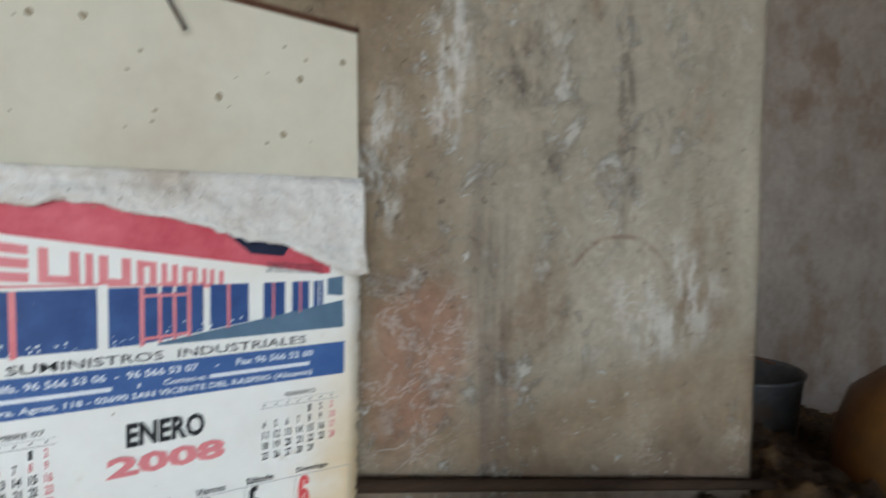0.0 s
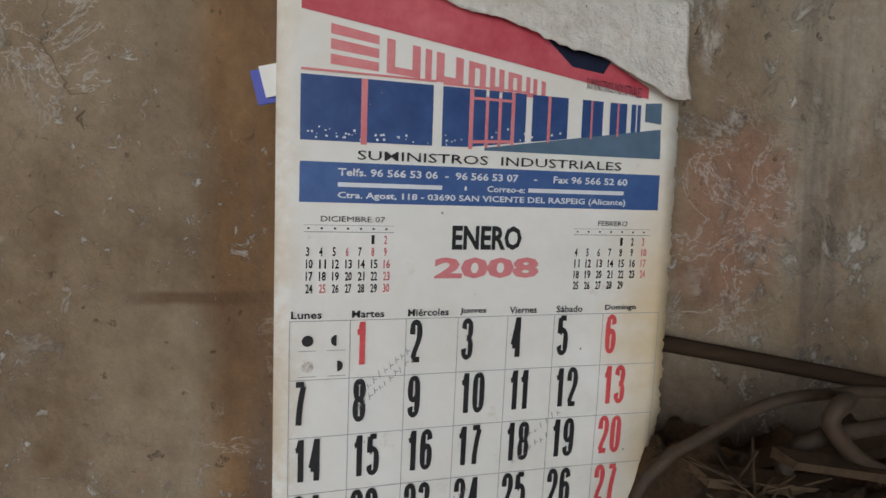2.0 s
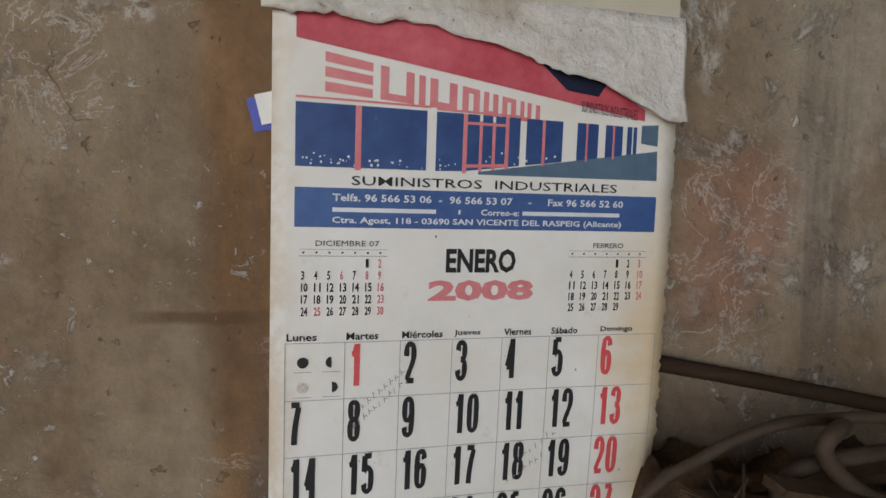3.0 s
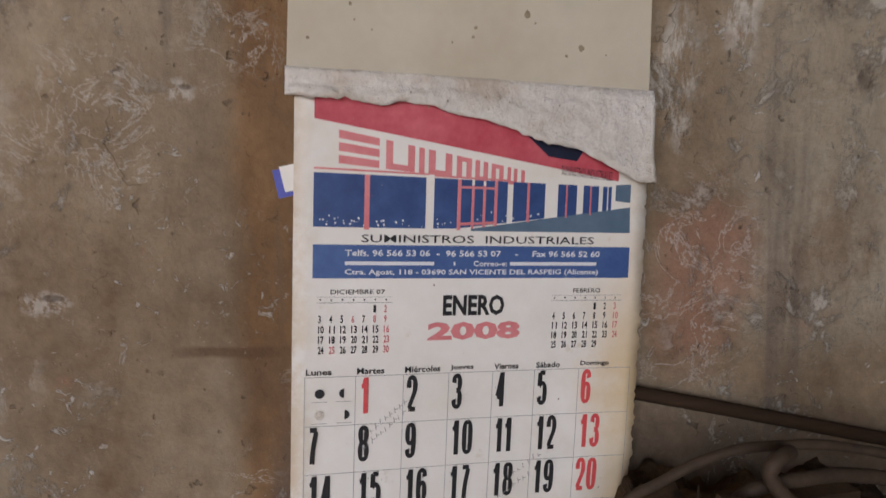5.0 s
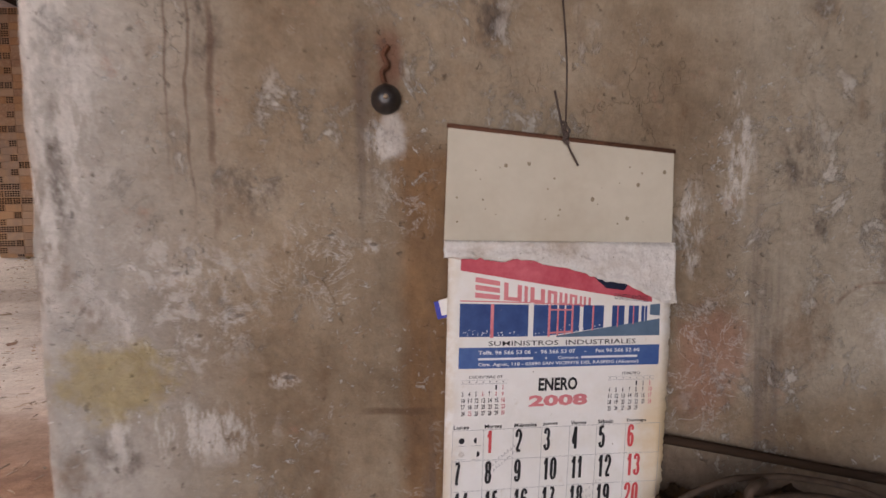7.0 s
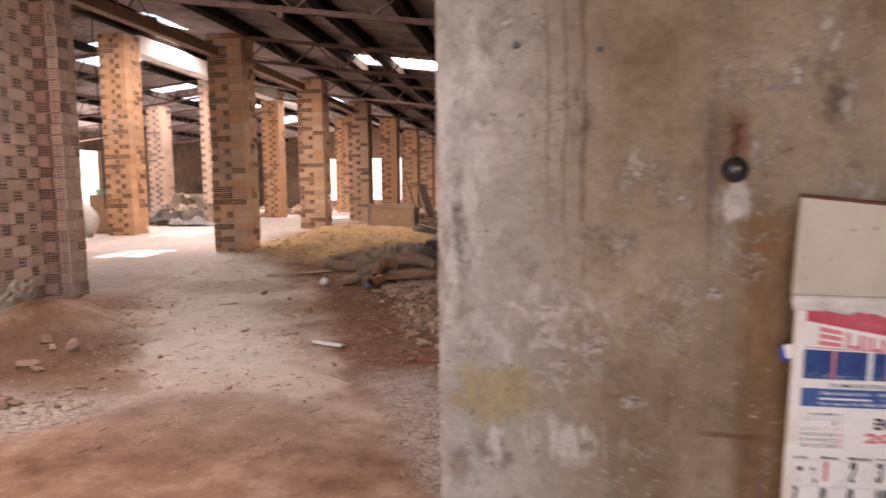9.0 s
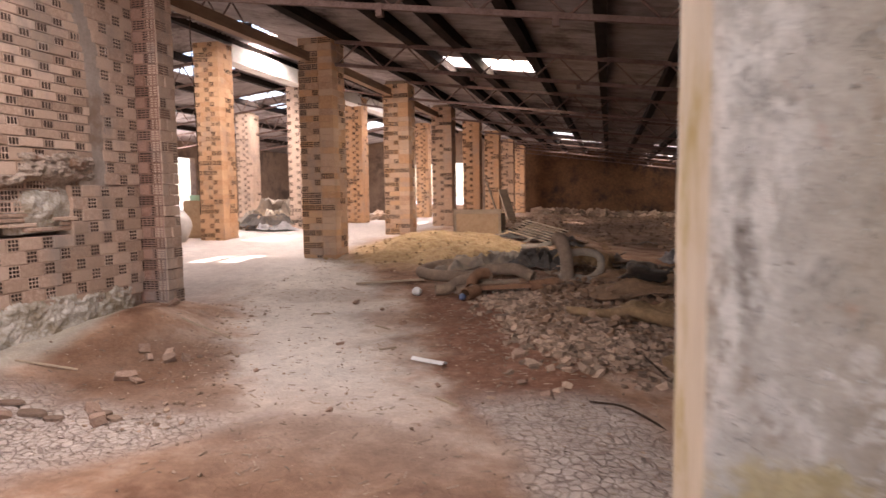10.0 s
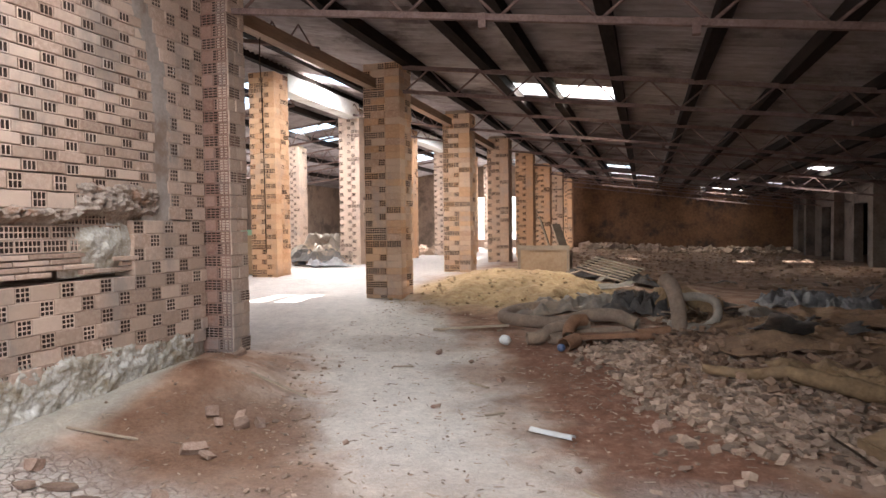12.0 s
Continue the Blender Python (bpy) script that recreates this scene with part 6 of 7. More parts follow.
# ---- the hall: stones ----
def fragment(rng, size):
    """Corners of one broken lump, flat-sided, as offsets."""
    f = (rng.uniform(0.6, 1.4), rng.uniform(0.5, 1.1), rng.uniform(0.25, 0.7))
    pts = []
    for sx in (-1, 1):
        for sy in (-1, 1):
            for sz in (-1, 1):
                pts.append(Vector((sx * f[0] * rng.uniform(0.55, 1.0), sy * f[1] * rng.uniform(0.55, 1.0), sz * f[2] * rng.uniform(0.6, 1.0))) * size * 0.5)
    r = Euler((rng.uniform(-0.5, 0.5), rng.uniform(-0.5, 0.5), rng.uniform(0, 6.28))).to_matrix()
    return [r @ p for p in pts]


QUADS = ((0, 1, 3, 2), (4, 6, 7, 5), (0, 4, 5, 1), (2, 3, 7, 6), (0, 2, 6, 4), (1, 5, 7, 3))


def scatter(name, label, count, where, size, seed, material, above=0.0):
    rng = random.Random(seed)
    verts, faces = [], []
    for _ in range(count):
        x, y = where(rng)
        s = size(rng)
        z = ground_z(x, y) + s * rng.uniform(0.0, 0.2) + above * rng.random()
        base = len(verts)
        verts += [tuple(Vector((x, y, z)) + p) for p in fragment(rng, s)]
        faces += [tuple(base + i for i in q) for q in QUADS]
    data = bpy.data.meshes.new(name)
    data.from_pydata(verts, [], faces)
    data.materials.append(material)
    return tagged(new(name, data), label, "rubble", kind="stuff")


def near_line(pts, spread):
    def where(rng):
        k = rng.uniform(0, len(pts) - 1.001)
        a, b = pts[int(k)], pts[int(k) + 1]
        t = k - int(k)
        return a[0] + (b[0] - a[0]) * t + rng.gauss(0, spread), a[1] + (b[1] - a[1]) * t + rng.gauss(0, spread)
    return where


grow = lambda lo, hi: (lambda rng: lo + (hi - lo) * rng.random() ** 2.6)
scatter("rubble", "grey and red broken brick rubble beside the path", 4400, near_line(((-1.25, 7.6), (-0.95, 7.1), (-0.65, 6.6), (-0.45, 6.1), (-0.3, 5.7), (0.0, 5.35)), 0.24), grow(0.014, 0.115), 1, M_STONE)
scatter("rubble", "broken brick rubble around the canvas", 2800, near_line(((-0.3, 5.6), (0.2, 5.6), (0.7, 5.7), (1.2, 5.9), (1.7, 6.2)), 0.36), grow(0.014, 0.115), 2, M_STONE)
scatter("rubble", "dirt clods on the debris heap", 2600, lambda r: (r.uniform(-0.9, 2.4), r.uniform(6.2, 10.6)), grow(0.02, 0.16), 3, M_CLOD)
scatter("rubble", "clods over the far floor", 3000, lambda r: (r.uniform(-4, 5.5), r.uniform(15.5, 35)), grow(0.02, 0.15), 4, M_CLOD)
scatter("gravel", "small grit strewn over the earth floor", 1700, lambda r: (r.uniform(-4.7, 0.9), r.uniform(2.6, 9.5)), grow(0.005, 0.028), 5, M_STONE)
scatter("gravel", "grit along the foot of the pier", 320, near_line(((-4.3, 6.6), (-3.9, 5.8), (-3.5, 5.0), (-3.1, 4.3), (-2.9, 3.4)), 0.15), grow(0.008, 0.05), 6, M_STONE)
scatter("rubble", "rubble along the far wall", 900, lambda r: (r.uniform(-4, 6), 36.2 - abs(r.gauss(0, 0.7))), grow(0.1, 0.7), 7, M_STONE)
scatter("rubble", "rubble strewn in the side hall", 900, lambda r: (r.uniform(-17, -9.2), r.uniform(16, 34)), grow(0.06, 0.6), 8, M_STONE)
M_SANDCLOD = plain("sandy_clod", (0.24, 0.15, 0.075), (0.46, 0.33, 0.19), 7, 0.95, 0.6, vary=0.3, isle=True)
scatter("gravel", "clods and chips in the sand", 900, lambda r: (r.uniform(-4.7, -1.4), r.uniform(9.4, 13.2)), grow(0.006, 0.06), 9, M_SANDCLOD)
scatter("rubble", "chips and clods fallen over the torn canvas", 2200, lambda r: (r.uniform(-0.9, 2.3), r.uniform(5.6, 9.8)), grow(0.012, 0.10), 10, M_CLOD, 0.11)


def litter(name, label, count, where, seed, material):
    """Thin splinters and straw strewn flat on the floor, too many to count."""
    rng = random.Random(seed)
    verts, faces = [], []
    for _ in range(count):
        x, y = where(rng)
        L, w, a = rng.uniform(0.015, 0.075), rng.uniform(0.003, 0.009), rng.uniform(0, 6.28)
        m = pose(x, y, ground_z(x, y) + 0.006, rng.uniform(-6, 6), rng.uniform(-8, 8), math.degrees(a))
        base = len(verts)
        verts += [tuple(m @ Vector((sx * L / 2, sy * w / 2, sz * 0.002))) for sx in (-1, 1) for sy in (-1, 1) for sz in (-1, 1)]
        faces += [tuple(base + i for i in q) for q in QUADS]
    data = bpy.data.meshes.new(name)
    data.from_pydata(verts, [], faces)
    data.materials.append(material)
    return tagged(new(name, data), label, "litter", kind="stuff")


M_SPLINTER = plain("floor_splinter", (0.16, 0.10, 0.065), (0.42, 0.33, 0.25), 30, 0.9, 0.3, vary=0.5, isle=True)
litter("floor_litter", "straw, splinters and chips strewn over the floor", 1500, lambda r: (r.uniform(-4.6, 0.8), r.uniform(2.7, 9.8)), 21, M_SPLINTER)
litter("floor_litter", "splinters and torn scraps over the heap", 1200, lambda r: (r.uniform(-1.6, 2.2), r.uniform(5.2, 10.5)), 22, M_SPLINTER)


def lump(x, y, s, seed, label="broken brick lying on the red dust", material=None):
    rng = random.Random(seed)
    b = bmesh.new()
    v = [b.verts.new(p) for p in fragment(rng, s)]
    for q in QUADS:
        b.faces.new([v[i] for i in q])
    bmesh.ops.subdivide_edges(b, edges=b.edges[:], cuts=2, use_grid_fill=True)
    for w in b.verts:
        w.co += Vector(noise.noise_vector(w.co * 30 + Vector((seed, 0, 0)))) * s * 0.07
    return thing("brick_fragment", label, "broken brick", "broken bricks on the floor", at=(x, y, ground_z(x, y) + s * 0.18), bm=b, material=material or M_STONE_ONE)


for i, (x, y, s) in enumerate(((-4.03, 4.80, 0.15), (-3.92, 4.72, 0.10), (-3.76, 4.78, 0.17), (-3.66, 4.86, 0.10), (-3.86, 4.9, 0.09), (-3.76, 4.24, 0.14), (-3.62, 4.2, 0.10), (-4.32, 3.58, 0.12),
                               (-3.42, 3.55, 0.12), (-3.25, 3.40, 0.14), (-3.9, 3.3, 0.10), (-2.2, 6.4, 0.08), (-0.86, 5.38, 0.13), (-1.05, 5.95, 0.07), (-1.35, 4.6, 0.06), (-2.55, 5.6, 0.07),
                               (-1.9, 3.9, 0.05), (-2.9, 4.7, 0.06), (-0.75, 4.75, 0.08), (-0.55, 4.5, 0.07), (-3.0, 7.1, 0.08), (-2.6, 6.9, 0.06), (-4.55, 5.9, 0.12))):
    lump(x, y, s, 100 + i)
# lifted plates of dry clay
M_PLATE = plain("dry_clay", (0.13, 0.08, 0.055), (0.27, 0.185, 0.135), 9, 0.95, 0.7, vary=0.2)
for i, (x, y, s) in enumerate(((-3.80, 3.44, 0.13), (-3.36, 3.54, 0.10), (-4.05, 3.5, 0.10), (-3.58, 3.40, 0.08), (-3.2, 3.48, 0.07), (-4.2, 3.42, 0.09))):
    rng = random.Random(300 + i)
    b = bmesh.new()
    k = 9
    ring = [(s * rng.uniform(0.75, 1.1) * math.cos(6.283 * j / k), 0.55 * s * rng.uniform(0.75, 1.1) * math.sin(6.283 * j / k)) for j in range(k)]
    lo, hi = [b.verts.new((p, q, 0)) for p, q in ring], [b.verts.new((p * 0.95, q * 0.95, 0.018)) for p, q in ring]
    b.faces.new(lo[::-1])
    b.faces.new(hi)
    for j in range(k):
        b.faces.new((lo[j], lo[(j + 1) % k], hi[(j + 1) % k], hi[j]))
    ob = thing("clay_plate", "lifted plate of dry cracked clay", "clay plate", "clay plates by the wall", at=(x, y, ground_z(x, y) + 0.002), bm=b, material=M_PLATE)
    ob.rotation_euler = (radians(rng.uniform(-4, 4)), radians(rng.uniform(-5, 3)), radians(rng.uniform(-20, 20)))
for i, (x, y, L, a) in enumerate(((-4.35, 4.1, 0.45, 20), (-3.9, 5.5, 0.5, 5), (-2.35, 6.2, 0.22, -30), (-2.05, 5.5, 0.16, 40), (-3.2, 6.6, 0.2, 10), (-1.2, 4.25, 0.25, -40))):
    dx, dy = L / 2 * math.cos(radians(a)), L / 2 * math.sin(radians(a))
    plank("thin stick lying in the dust", (x - dx, y - dy, g(x - dx, y - dy) + 0.006), (x + dx, y + dy, g(x + dx, y + dy) + 0.008), 0.016, 0.012, M_WOOD_PALE, "stick", "stick", "sticks on the floor")


# ---- bricks: pillars and the brick wall ----
BRICK_MESHES = {}
# Darker cell insides: the shade of deep holes is put into the colour.
M_CELL = plain("shaded_brick_cell", (0.055, 0.036, 0.028), (0.13, 0.085, 0.062), 20, 0.95, 0.3)
M_JOINT = plain("crumbled_brown_joint", (0.16, 0.115, 0.085), (0.31, 0.235, 0.18), 9, 0.95, 0.7)
M_BED = plain("tan_mortar_bed", (0.27, 0.19, 0.13), (0.42, 0.32, 0.235), 6, 0.95, 0.6)


def brick_mesh(w, d, h, holes, material):
    """A hollow brick; its front looks to -y. holes: (columns, rows) of open cells in the front, or None."""
    key = (round(w, 3), round(d, 3), round(h, 3), holes, material.name)
    if key in BRICK_MESHES:
        return BRICK_MESHES[key]
    b = bmesh.new()
    c = 0.005
    if holes:
        nx, nz = holes
        wall_t = 0.0095
        cw, ch = (w - wall_t * (nx + 1)) / nx, (h - wall_t * (nz + 1)) / nz
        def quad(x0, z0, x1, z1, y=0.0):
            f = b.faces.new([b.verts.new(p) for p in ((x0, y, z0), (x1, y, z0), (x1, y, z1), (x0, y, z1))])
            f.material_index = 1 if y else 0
        for r in range(nz + 1):
            quad(0, r * (ch + wall_t), w, r * (ch + wall_t) + wall_t)
        for r in range(nz):
            z0 = r * (ch + wall_t) + wall_t
            for q in range(nx + 1):
                quad(q * (cw + wall_t), z0, q * (cw + wall_t) + wall_t, z0 + ch)
        deep = min(0.16, d * 0.9)
        for r in range(nz):
            for q in range(nx):
                x0, z0 = q * (cw + wall_t) + wall_t, r * (ch + wall_t) + wall_t
                x1, z1 = x0 + cw, z0 + ch
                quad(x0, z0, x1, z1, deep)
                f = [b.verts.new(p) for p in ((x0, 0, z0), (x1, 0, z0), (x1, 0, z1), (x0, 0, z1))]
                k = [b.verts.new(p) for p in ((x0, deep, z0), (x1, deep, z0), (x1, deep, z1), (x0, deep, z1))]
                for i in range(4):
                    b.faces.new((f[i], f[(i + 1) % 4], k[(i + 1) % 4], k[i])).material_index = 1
        for a, e in (((0, 0), (0, h)), ((w, 0), (w, h))):
            b.faces.new([b.verts.new(p) for p in ((a[0], 0, 0), (a[0], d, 0), (a[0], d, h), (a[0], 0, h))])
        for z in (0, h):
            b.faces.new([b.verts.new(p) for p in ((0, 0, z), (w, 0, z), (w, d, z), (0, d, z))])
    else:
        inner = [b.verts.new(p) for p in ((c, 0, c), (w - c, 0, c), (w - c, 0, h - c), (c, 0, h - c))]
        outer = [b.verts.new(p) for p in ((0, c, 0), (w, c, 0), (w, c, h), (0, c, h))]
        back = [b.verts.new(p) for p in ((0, d, 0), (w, d, 0), (w, d, h), (0, d, h))]
        b.faces.new(inner)
        for i in range(4):
            j = (i + 1) % 4
            b.faces.new((inner[i], outer[i], outer[j], inner[j]))
            b.faces.new((outer[i], back[i], back[j], outer[j]))
    data = bpy.data.meshes.new("brick")
    bmesh.ops.recalc_face_normals(b, faces=b.faces[:]) if not holes else None
    b.to_mesh(data)
    b.free()
    data.materials.append(material)
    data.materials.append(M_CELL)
    BRICK_MESHES[key] = data
    return data


def lay(parent, data, m):
    ob = bpy.data.objects.new("brick", data)
    scene.collection.objects.link(ob)
    ob.parent = parent
    ob.matrix_local = m
    return ob


def pillar_bricks(rng, W, D, z0, z1, pitch, paired):
    """Places of the bricks of a pillar, course by course: x, y, z, turn, width, depth, holes."""
    out, h, n = [], pitch - 0.003, int((z1 - z0) / pitch)
    for c in range(n):
        z = z0 + c * pitch
        j = lambda s=0.008: rng.uniform(-s, s)
        if paired:
            cuts = ((0.0, 0.125, (3, 3)), (0.125, 0.355, None), (0.355, W, None)) if c % 2 else ((0.0, 0.24, (6, 3)) if rng.random() < 0.35 else (0.0, 0.24, None), (0.24, 0.355, (3, 3)), (0.355, W, None))
        else:
            cuts = ((0.0, 0.24, None), (0.24, 0.355, (3, 3)), (0.355, W, None)) if c % 2 else ((0.0, 0.12, (3, 3)), (0.12, 0.36, None), (0.36, 0.475, (3, 3)), (0.475, W, None))
        for a, b, hol in cuts:
            if hol is None and rng.random() < 0.10:
                hol = (3, 3) if b - a < 0.2 else (6, 3)
            out.append((a + 0.002, j(), z, 0, b - a - 0.0035, 0.22, hol, h))
        # the flank towards the shed
        cut = 0.34 if c % 2 else 0.24
        for a, b in ((0.225, cut + 0.1), (cut + 0.1, D)):
            out.append((W + j(), a + 0.002, z, 90, b - a - 0.0035, 0.20, (4, 3) if rng.random() < 0.2 else None, h))
    return out


def pillar(x0, y0, z0, z1, W, D, materials, label, singly, seed, paired=True, pitch=0.105):
    rng = random.Random(seed)
    b = bmesh.new()
    box(b, 0.03, 0.125, -0.3, W - 0.125, D, z1 - z0)
    core = mesh_of(b, "core", M_BED)
    root = tagged(new("brick_pillar", core), label, "pillar", "brick pillars of the shed")
    root.location = (x0, y0, z0)
    places = pillar_bricks(rng, W, D, 0.0, z1 - z0, pitch, paired)
    if singly:
        for x, y, z, turn, w, d, hol, h in places:
            lay(root, brick_mesh(w, d, h, hol, rng.choice(materials)), pose(x, y, z, 0, 0, turn + rng.uniform(-0.6, 0.6)))
    else:
        verts, faces, mats = [], [], []
        for x, y, z, turn, w, d, hol, h in places:
            src = brick_mesh(w, d, h, hol, materials[0])
            m, base = pose(x, y, z, 0, 0, turn), len(verts)
            verts += [m @ v.co for v in src.vertices]
            faces += [[base + i for i in p.vertices] for p in src.polygons]
            mats += [p.material_index for p in src.polygons]
        data = bpy.data.meshes.new("brickwork")
        data.from_pydata([tuple(v) for v in verts], [], faces)
        data.materials.append(materials[0])
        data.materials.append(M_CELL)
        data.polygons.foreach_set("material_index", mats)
        ob = new("brickwork", data)
        ob.parent = root
        ob["kind"] = "stuff"
    return root


HOT = [M_BRICK, M_BRICK_WARM, M_BRICK_WARM]
ROW_X, BAY = -5.13, 4.165
for k in range(7):
    y = 10.08 + BAY * k
    pillar(ROW_X, y, ground_z(ROW_X + 0.3, y) - 0.05, 4.0, 0.60, 0.52, HOT if k % 3 != 2 else [M_BRICK_WARM],
           "square pillar of orange hollow bricks, holes showing", k < 2, 20 + k)
for k in range(6):
    y = 12.6 + BAY * k
    pillar(-8.85, y, ground_z(-8.5, y) - 0.05, 4.75, 0.60, 0.55, [M_BRICK] if k % 2 == 0 else [M_BRICK_PALE],
           "square pillar of chequered orange bricks beside the bright aisle", k < 1, 40 + k, paired=False)
for k in range(4):
    y = 15.5 + 5.2 * k
    pillar(-12.6 - 0.3 * (k % 2), y, ground_z(-12.5, y) - 0.05, 4.4, 0.60, 0.55, [M_BRICK_PALE], "dusty brick pillar far back in the side hall", False, 60 + k, paired=False)


M_SALT = plain("salty_plaster", (0.24, 0.185, 0.115), (0.68, 0.64, 0.575), 6, 0.95, 1.0, dirt=(0.22, 0.155, 0.08))


def flemish(parent, rng, y_lo, z_lo, z_hi, pitch, head_holes, materials, span, x=-4.9, gap=0.007):
    """Headers with open cells and plain stretchers in turn, on a wall that looks to +x. span(z): where a course begins and ends."""
    h, c, z = pitch - gap, 0, z_lo
    while z + h < z_hi:
        lo, hi = span(z)
        y, k = y_lo - (0.18 if c % 2 else 0.0), 0
        while y < hi:
            w = 0.115 if k % 2 == 0 else 0.235
            a, b = max(y, lo), min(y + w, hi)
            if b - a > 0.035:
                whole = b - a > w - 0.002
                wide = w if whole else round(b - a, 2)
                hol = (head_holes if whole else None) if k % 2 == 0 else None
                lay(parent, brick_mesh(wide - gap, 0.20, h, hol, rng.choice(materials)),
                    pose(x + rng.uniform(-0.006, 0.006), a, z + rng.uniform(-0.002, 0.002), 0, 0, 90 + rng.uniform(-0.7, 0.7)))
            y, k = y + w, k + 1
        z, c = z + pitch, c + 1


def west_wall():
    rng = random.Random(7)
    arch = lambda z: 5.30 - 0.21 * max(0.0, z - 2.3) ** 2
    b = bmesh.new()
    box(b, -5.3, -4.7, -0.3, -5.12, 5.95, 4.1)
    back = structure("wall_west", b, M_MORTAR, "old brick wall with a walled-up arch, dusty and patched", "wall")
    b = bmesh.new()
    box(b, -5.118, 3.2, 1.60, -5.108, 5.3, 3.9)
    infill = structure("wall_west_infill", b, M_JOINT, "brick infill of a walled-up arch, header holes open", "wall")
    flemish(infill, rng, 3.35, 1.86, 3.75, 0.083, (3, 1), [M_BRICK_PALE, M_BRICK_PALE, M_BRICK_DUST], lambda z: (3.35, arch(z)), gap=0.007)
    flemish(infill, rng, 3.42, 1.615, 1.87, 0.120, (3, 2), [M_BRICK_PALE, M_BRICK_DUST], lambda z: (3.35, arch(z)), gap=0.007)
    b = bmesh.new()
    box(b, -5.118, 2.6, -0.2, -5.108, 5.95, 1.70)
    base = structure("wall_west_base", b, M_JOINT, "dusty hollow brick base of the wall with white salt bloom", "wall")
    flemish(base, rng, 3.1, 0.42, 1.55, 0.112, (3, 3), [M_BRICK_PALE, M_BRICK_DUST], lambda z: (3.1 if z < 1.05 else 5.02, 5.93), gap=0.003)
    # plastered pier between the arch and the corner, with a few bricks showing through
    b = bmesh.new()
    n, m = 24, 60
    grid = []
    for j in range(m + 1):
        z = 1.50 + 2.6 * j / m
        y_in = arch(z) - 0.16
        grid.append([b.verts.new((-4.905 + 0.014 * noise.noise((z * 4, (y_in + 0.34 * i / n) * 4, 1)) - 0.025 * max(0.0, 1 - i / 10), y_in + 0.34 * i / n, z)) for i in range(n + 1)])
    for r0, r1 in zip(grid, grid[1:]):
        for i in range(n):
            b.faces.new((r0[i], r0[i + 1], r1[i + 1], r1[i])).smooth = True
    # courses of hollow bricks laid with their cells outwards, under the ledge, over thin tile courses
    q = bmesh.new()
    box(q, -5.118, 2.6, 1.13, -5.106, 5.1, 1.62)
    cells = structure("wall_west_cells", q, M_JOINT, "broken courses of hollow bricks with open cells", "wall")
    for c, z in enumerate((1.305, 1.402, 1.499)):
        y = 2.95 + 0.07 * c
        while y < 4.98:
            if not (c == 2 and y < 4.3) and rng.random() > (0.0 if y < 4.3 else 0.35):
                lay(cells, brick_mesh(0.205, 0.18, 0.092, (6, 2), rng.choice([M_BRICK_PALE, M_BRICK_DUST])), pose(-4.925 - rng.uniform(0.0, 0.02), y, z, 0, 0, 90 + rng.uniform(-1.0, 1.0)))
            y += 0.211
    for c, z in enumerate((1.135, 1.178, 1.220, 1.262)):
        y = 2.9 + 0.11 * (c % 2)
        while y < 4.98:
            if rng.random() > (0.06 if y < 4.5 else 0.3):
                lay(cells, brick_mesh(0.265, 0.18, 0.034, None, rng.choice([M_BRICK_PALE, M_BRICK_DUST])), pose(-4.900 - rng.uniform(0.0, 0.03), y, z, 0, 0, 90 + rng.uniform(-1.0, 1.0)))
            y += 0.272

    def crust(name, y0, y1, z0, z1, bulge, material, label, shape, nu, nw):
        """Rough mortar thrown on the wall; shape(y, z): how thick it lies, 0 to 1."""
        q = bmesh.new()
        rows = []
        for j in range(nw + 1):
            row = []
            for i in range(nu + 1):
                y, z = y0 + (y1 - y0) * i / nu, z0 + (z1 - z0) * j / nw
                rag = 0.45 + 0.7 * noise.noise((y * 5, z * 7, 3)) + 0.6 * noise.noise((y * 15, z * 17, 8)) + 0.45 * noise.noise((y * 40, z * 40, 2)) + 0.2 * noise.noise((y * 90, z * 90, 4))
                t = shape(y, z + 0.03 * noise.noise((y * 7, z * 7, 5))) + 0.25 * noise.noise((y * 9, z * 9, 12))
                t = min(1.0, max(0.0, t))
                edge = min(1.0, 12 * min(i / nu, 1 - i / nu)) * min(1.0, 8 * min(j / nw, 1 - j / nw))
                row.append(q.verts.new((-4.965 + (0.062 + bulge * max(0.0, rag)) * t * edge, y, z + 0.02 * noise.noise((y * 6, z * 3, 5)))))
            rows.append(row)
        for r0, r1 in zip(rows, rows[1:]):
            for i in range(nu):
                q.faces.new((r0[i], r0[i + 1], r1[i + 1], r1[i])).smooth = True
        structure(name, q, material, label, "wall")

    def ledge(y, z):
        shelf = 1.25 * math.exp(-((z - 1.575) / 0.045) ** 2)
        lumps = 1.1 * math.exp(-((z - 1.70) / 0.13) ** 4) * min(1.0, max(0.0, (5.45 - y) / 0.2))
        k = min(1.0, max(0.0, (y - 4.38) / 0.2))
        return shelf * (1 - k) + lumps * k

    crust("wall_west_ledge", 2.6, 5.5, 1.45, 1.90, 0.085, M_CRUMBLE, "broken mortar ledge under the walled-up arch", ledge, 230, 60)
    crust("wall_west_patch", 4.35, 5.2, 1.12, 1.52, 0.035, M_SALT, "patch of broken pale render on the wall", lambda y, z: 0.9 - ((y - 4.75) / 0.36) ** 2 - ((z - 1.34) / 0.22) ** 2, 90, 50)
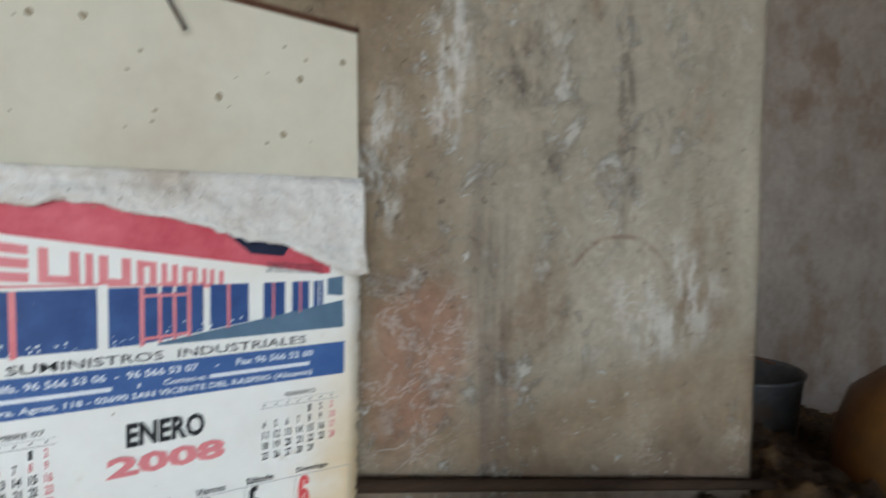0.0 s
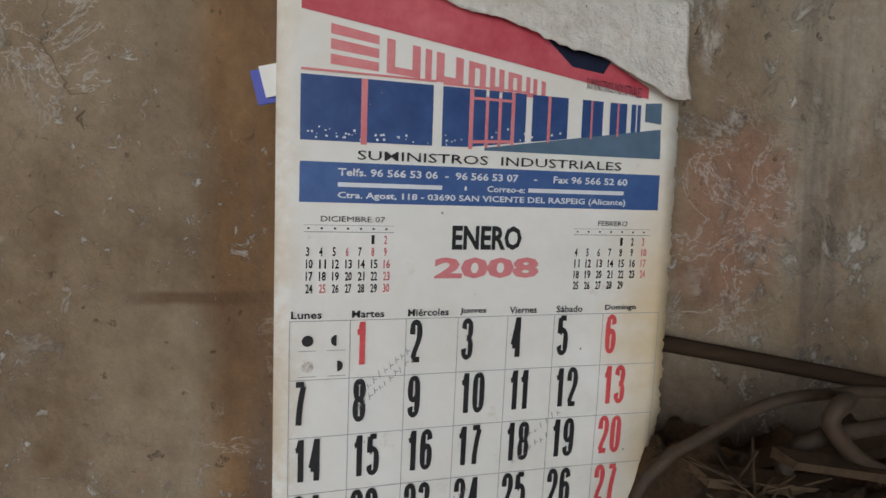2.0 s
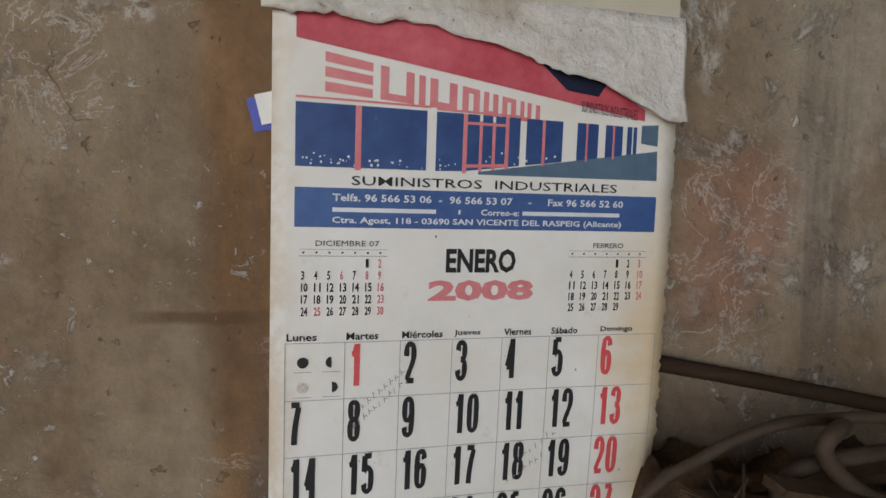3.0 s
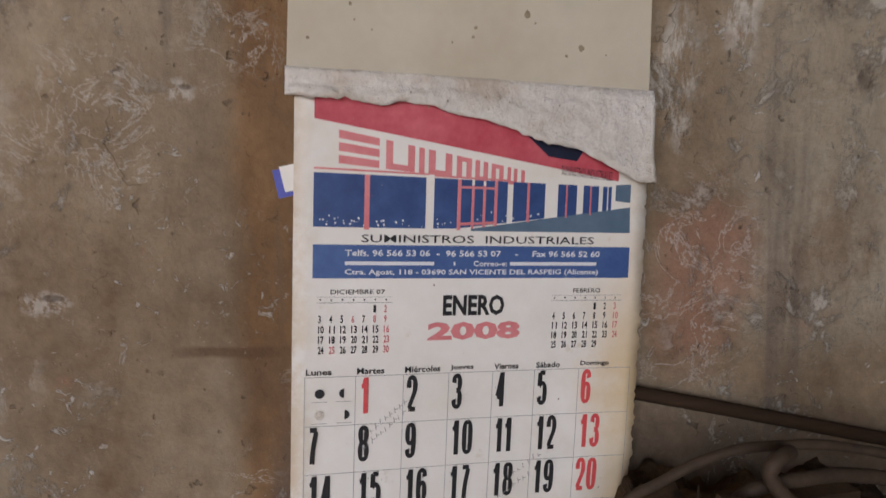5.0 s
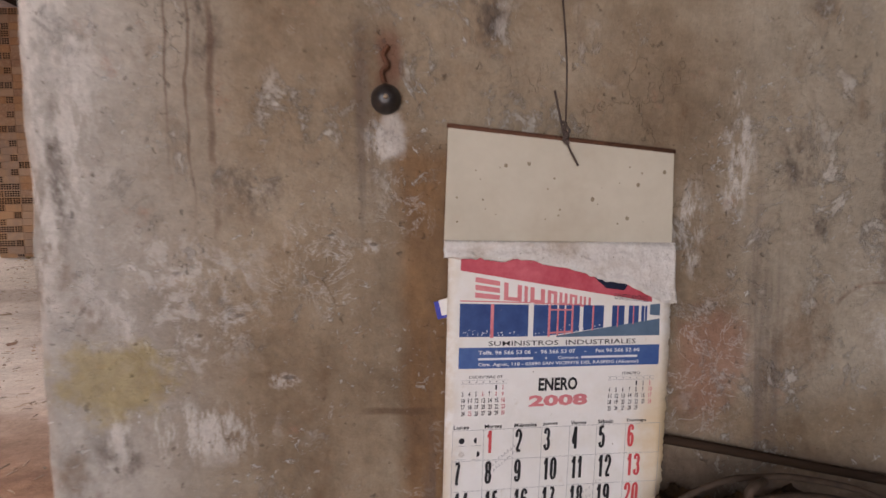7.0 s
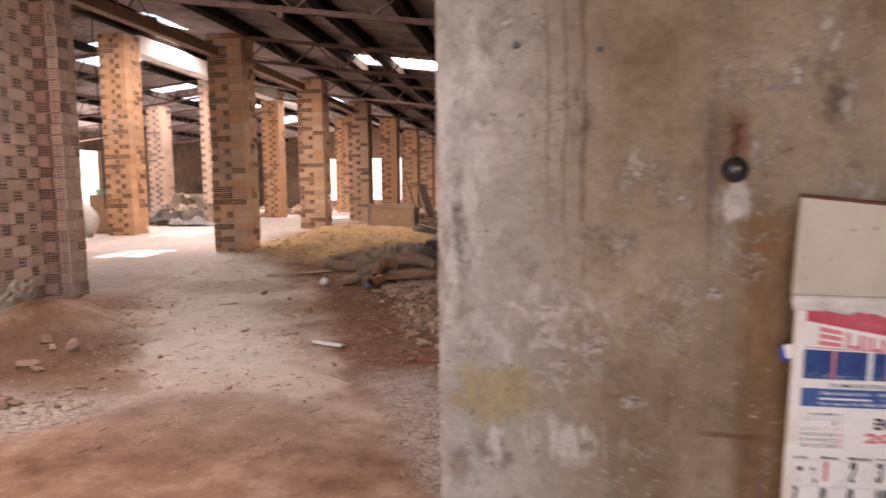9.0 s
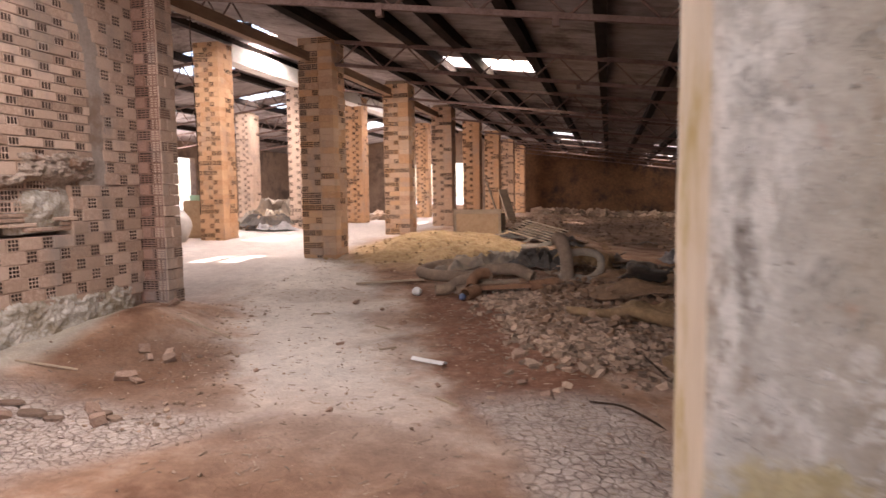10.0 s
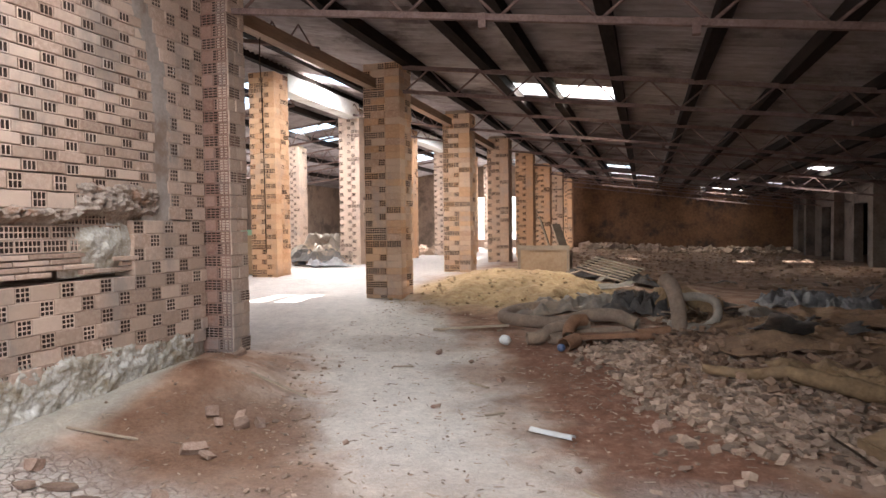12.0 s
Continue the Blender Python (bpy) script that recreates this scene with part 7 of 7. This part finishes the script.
    crust("wall_west_smear", 5.44, 5.72, 2.62, 3.08, 0.012, M_WHITE, "smear of white lime on the jamb", lambda y, z: 0.85 - ((y - 5.575) / 0.07) ** 2 - ((z - 2.86) / 0.15) ** 2, 40, 60)
    crust("wall_west_foot", 2.6, 5.93, -0.1, 0.68, 0.030, M_SALT, "swollen foot of the wall, white with salt and mossy brown", lambda y, z: 1.3 * (0.66 - z) / 0.22, 260, 70)
    jamb = structure("wall_west_jamb", b, M_PLASTER, "grey plastered jamb beside the walled-up arch", "wall")
    flemish(jamb, rng, 3.88, 1.545, 3.95, 0.112, (3, 3), [M_BRICK_PALE], lambda z: (arch(z) + 0.13, 5.93), gap=0.004)


def corner_pier():
    """The pier at the end of the brick wall; it stands proud of it."""
    x0, y0, z0, z1, W, D = -5.0, 5.93, 0.1, 4.05, 0.36, 0.28
    rng = random.Random(3)
    b = bmesh.new()
    box(b, 0.03, 0.125, -0.3, W - 0.125, D, z1 - z0)
    root = tagged(new("brick_pillar", mesh_of(b, "core", M_MORTAR)), "dark dusty corner pier of hollow bricks at the wall's end", "pillar", "brick pillars of the shed")
    root.location = (x0, y0, z0)
    b = bmesh.new()
    box(b, -0.16, 0.03, -0.3, 0.028, D, z1 - z0)
    part("mortar_core", b, M_MORTAR, root)
    h = 0.1075
    for c in range(int((z1 - z0) / 0.112)):
        z = c * 0.112
        # front bricks are darker than the flank bricks
        for a, e, hol in (((0.0, 0.36, (7, 4)),) if c % 2 else ((0.0, 0.21, None), (0.21, 0.36, (3, 4)))):
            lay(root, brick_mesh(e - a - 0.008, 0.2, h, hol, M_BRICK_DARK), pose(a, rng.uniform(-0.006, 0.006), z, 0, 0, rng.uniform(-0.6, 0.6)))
        cut = 0.19 if c % 2 else 0.12
        for a, e in ((0.008, cut), (cut, D)):
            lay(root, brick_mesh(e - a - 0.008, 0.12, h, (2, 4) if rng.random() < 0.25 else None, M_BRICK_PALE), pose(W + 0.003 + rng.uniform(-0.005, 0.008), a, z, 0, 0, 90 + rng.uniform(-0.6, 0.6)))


west_wall()
corner_pier()
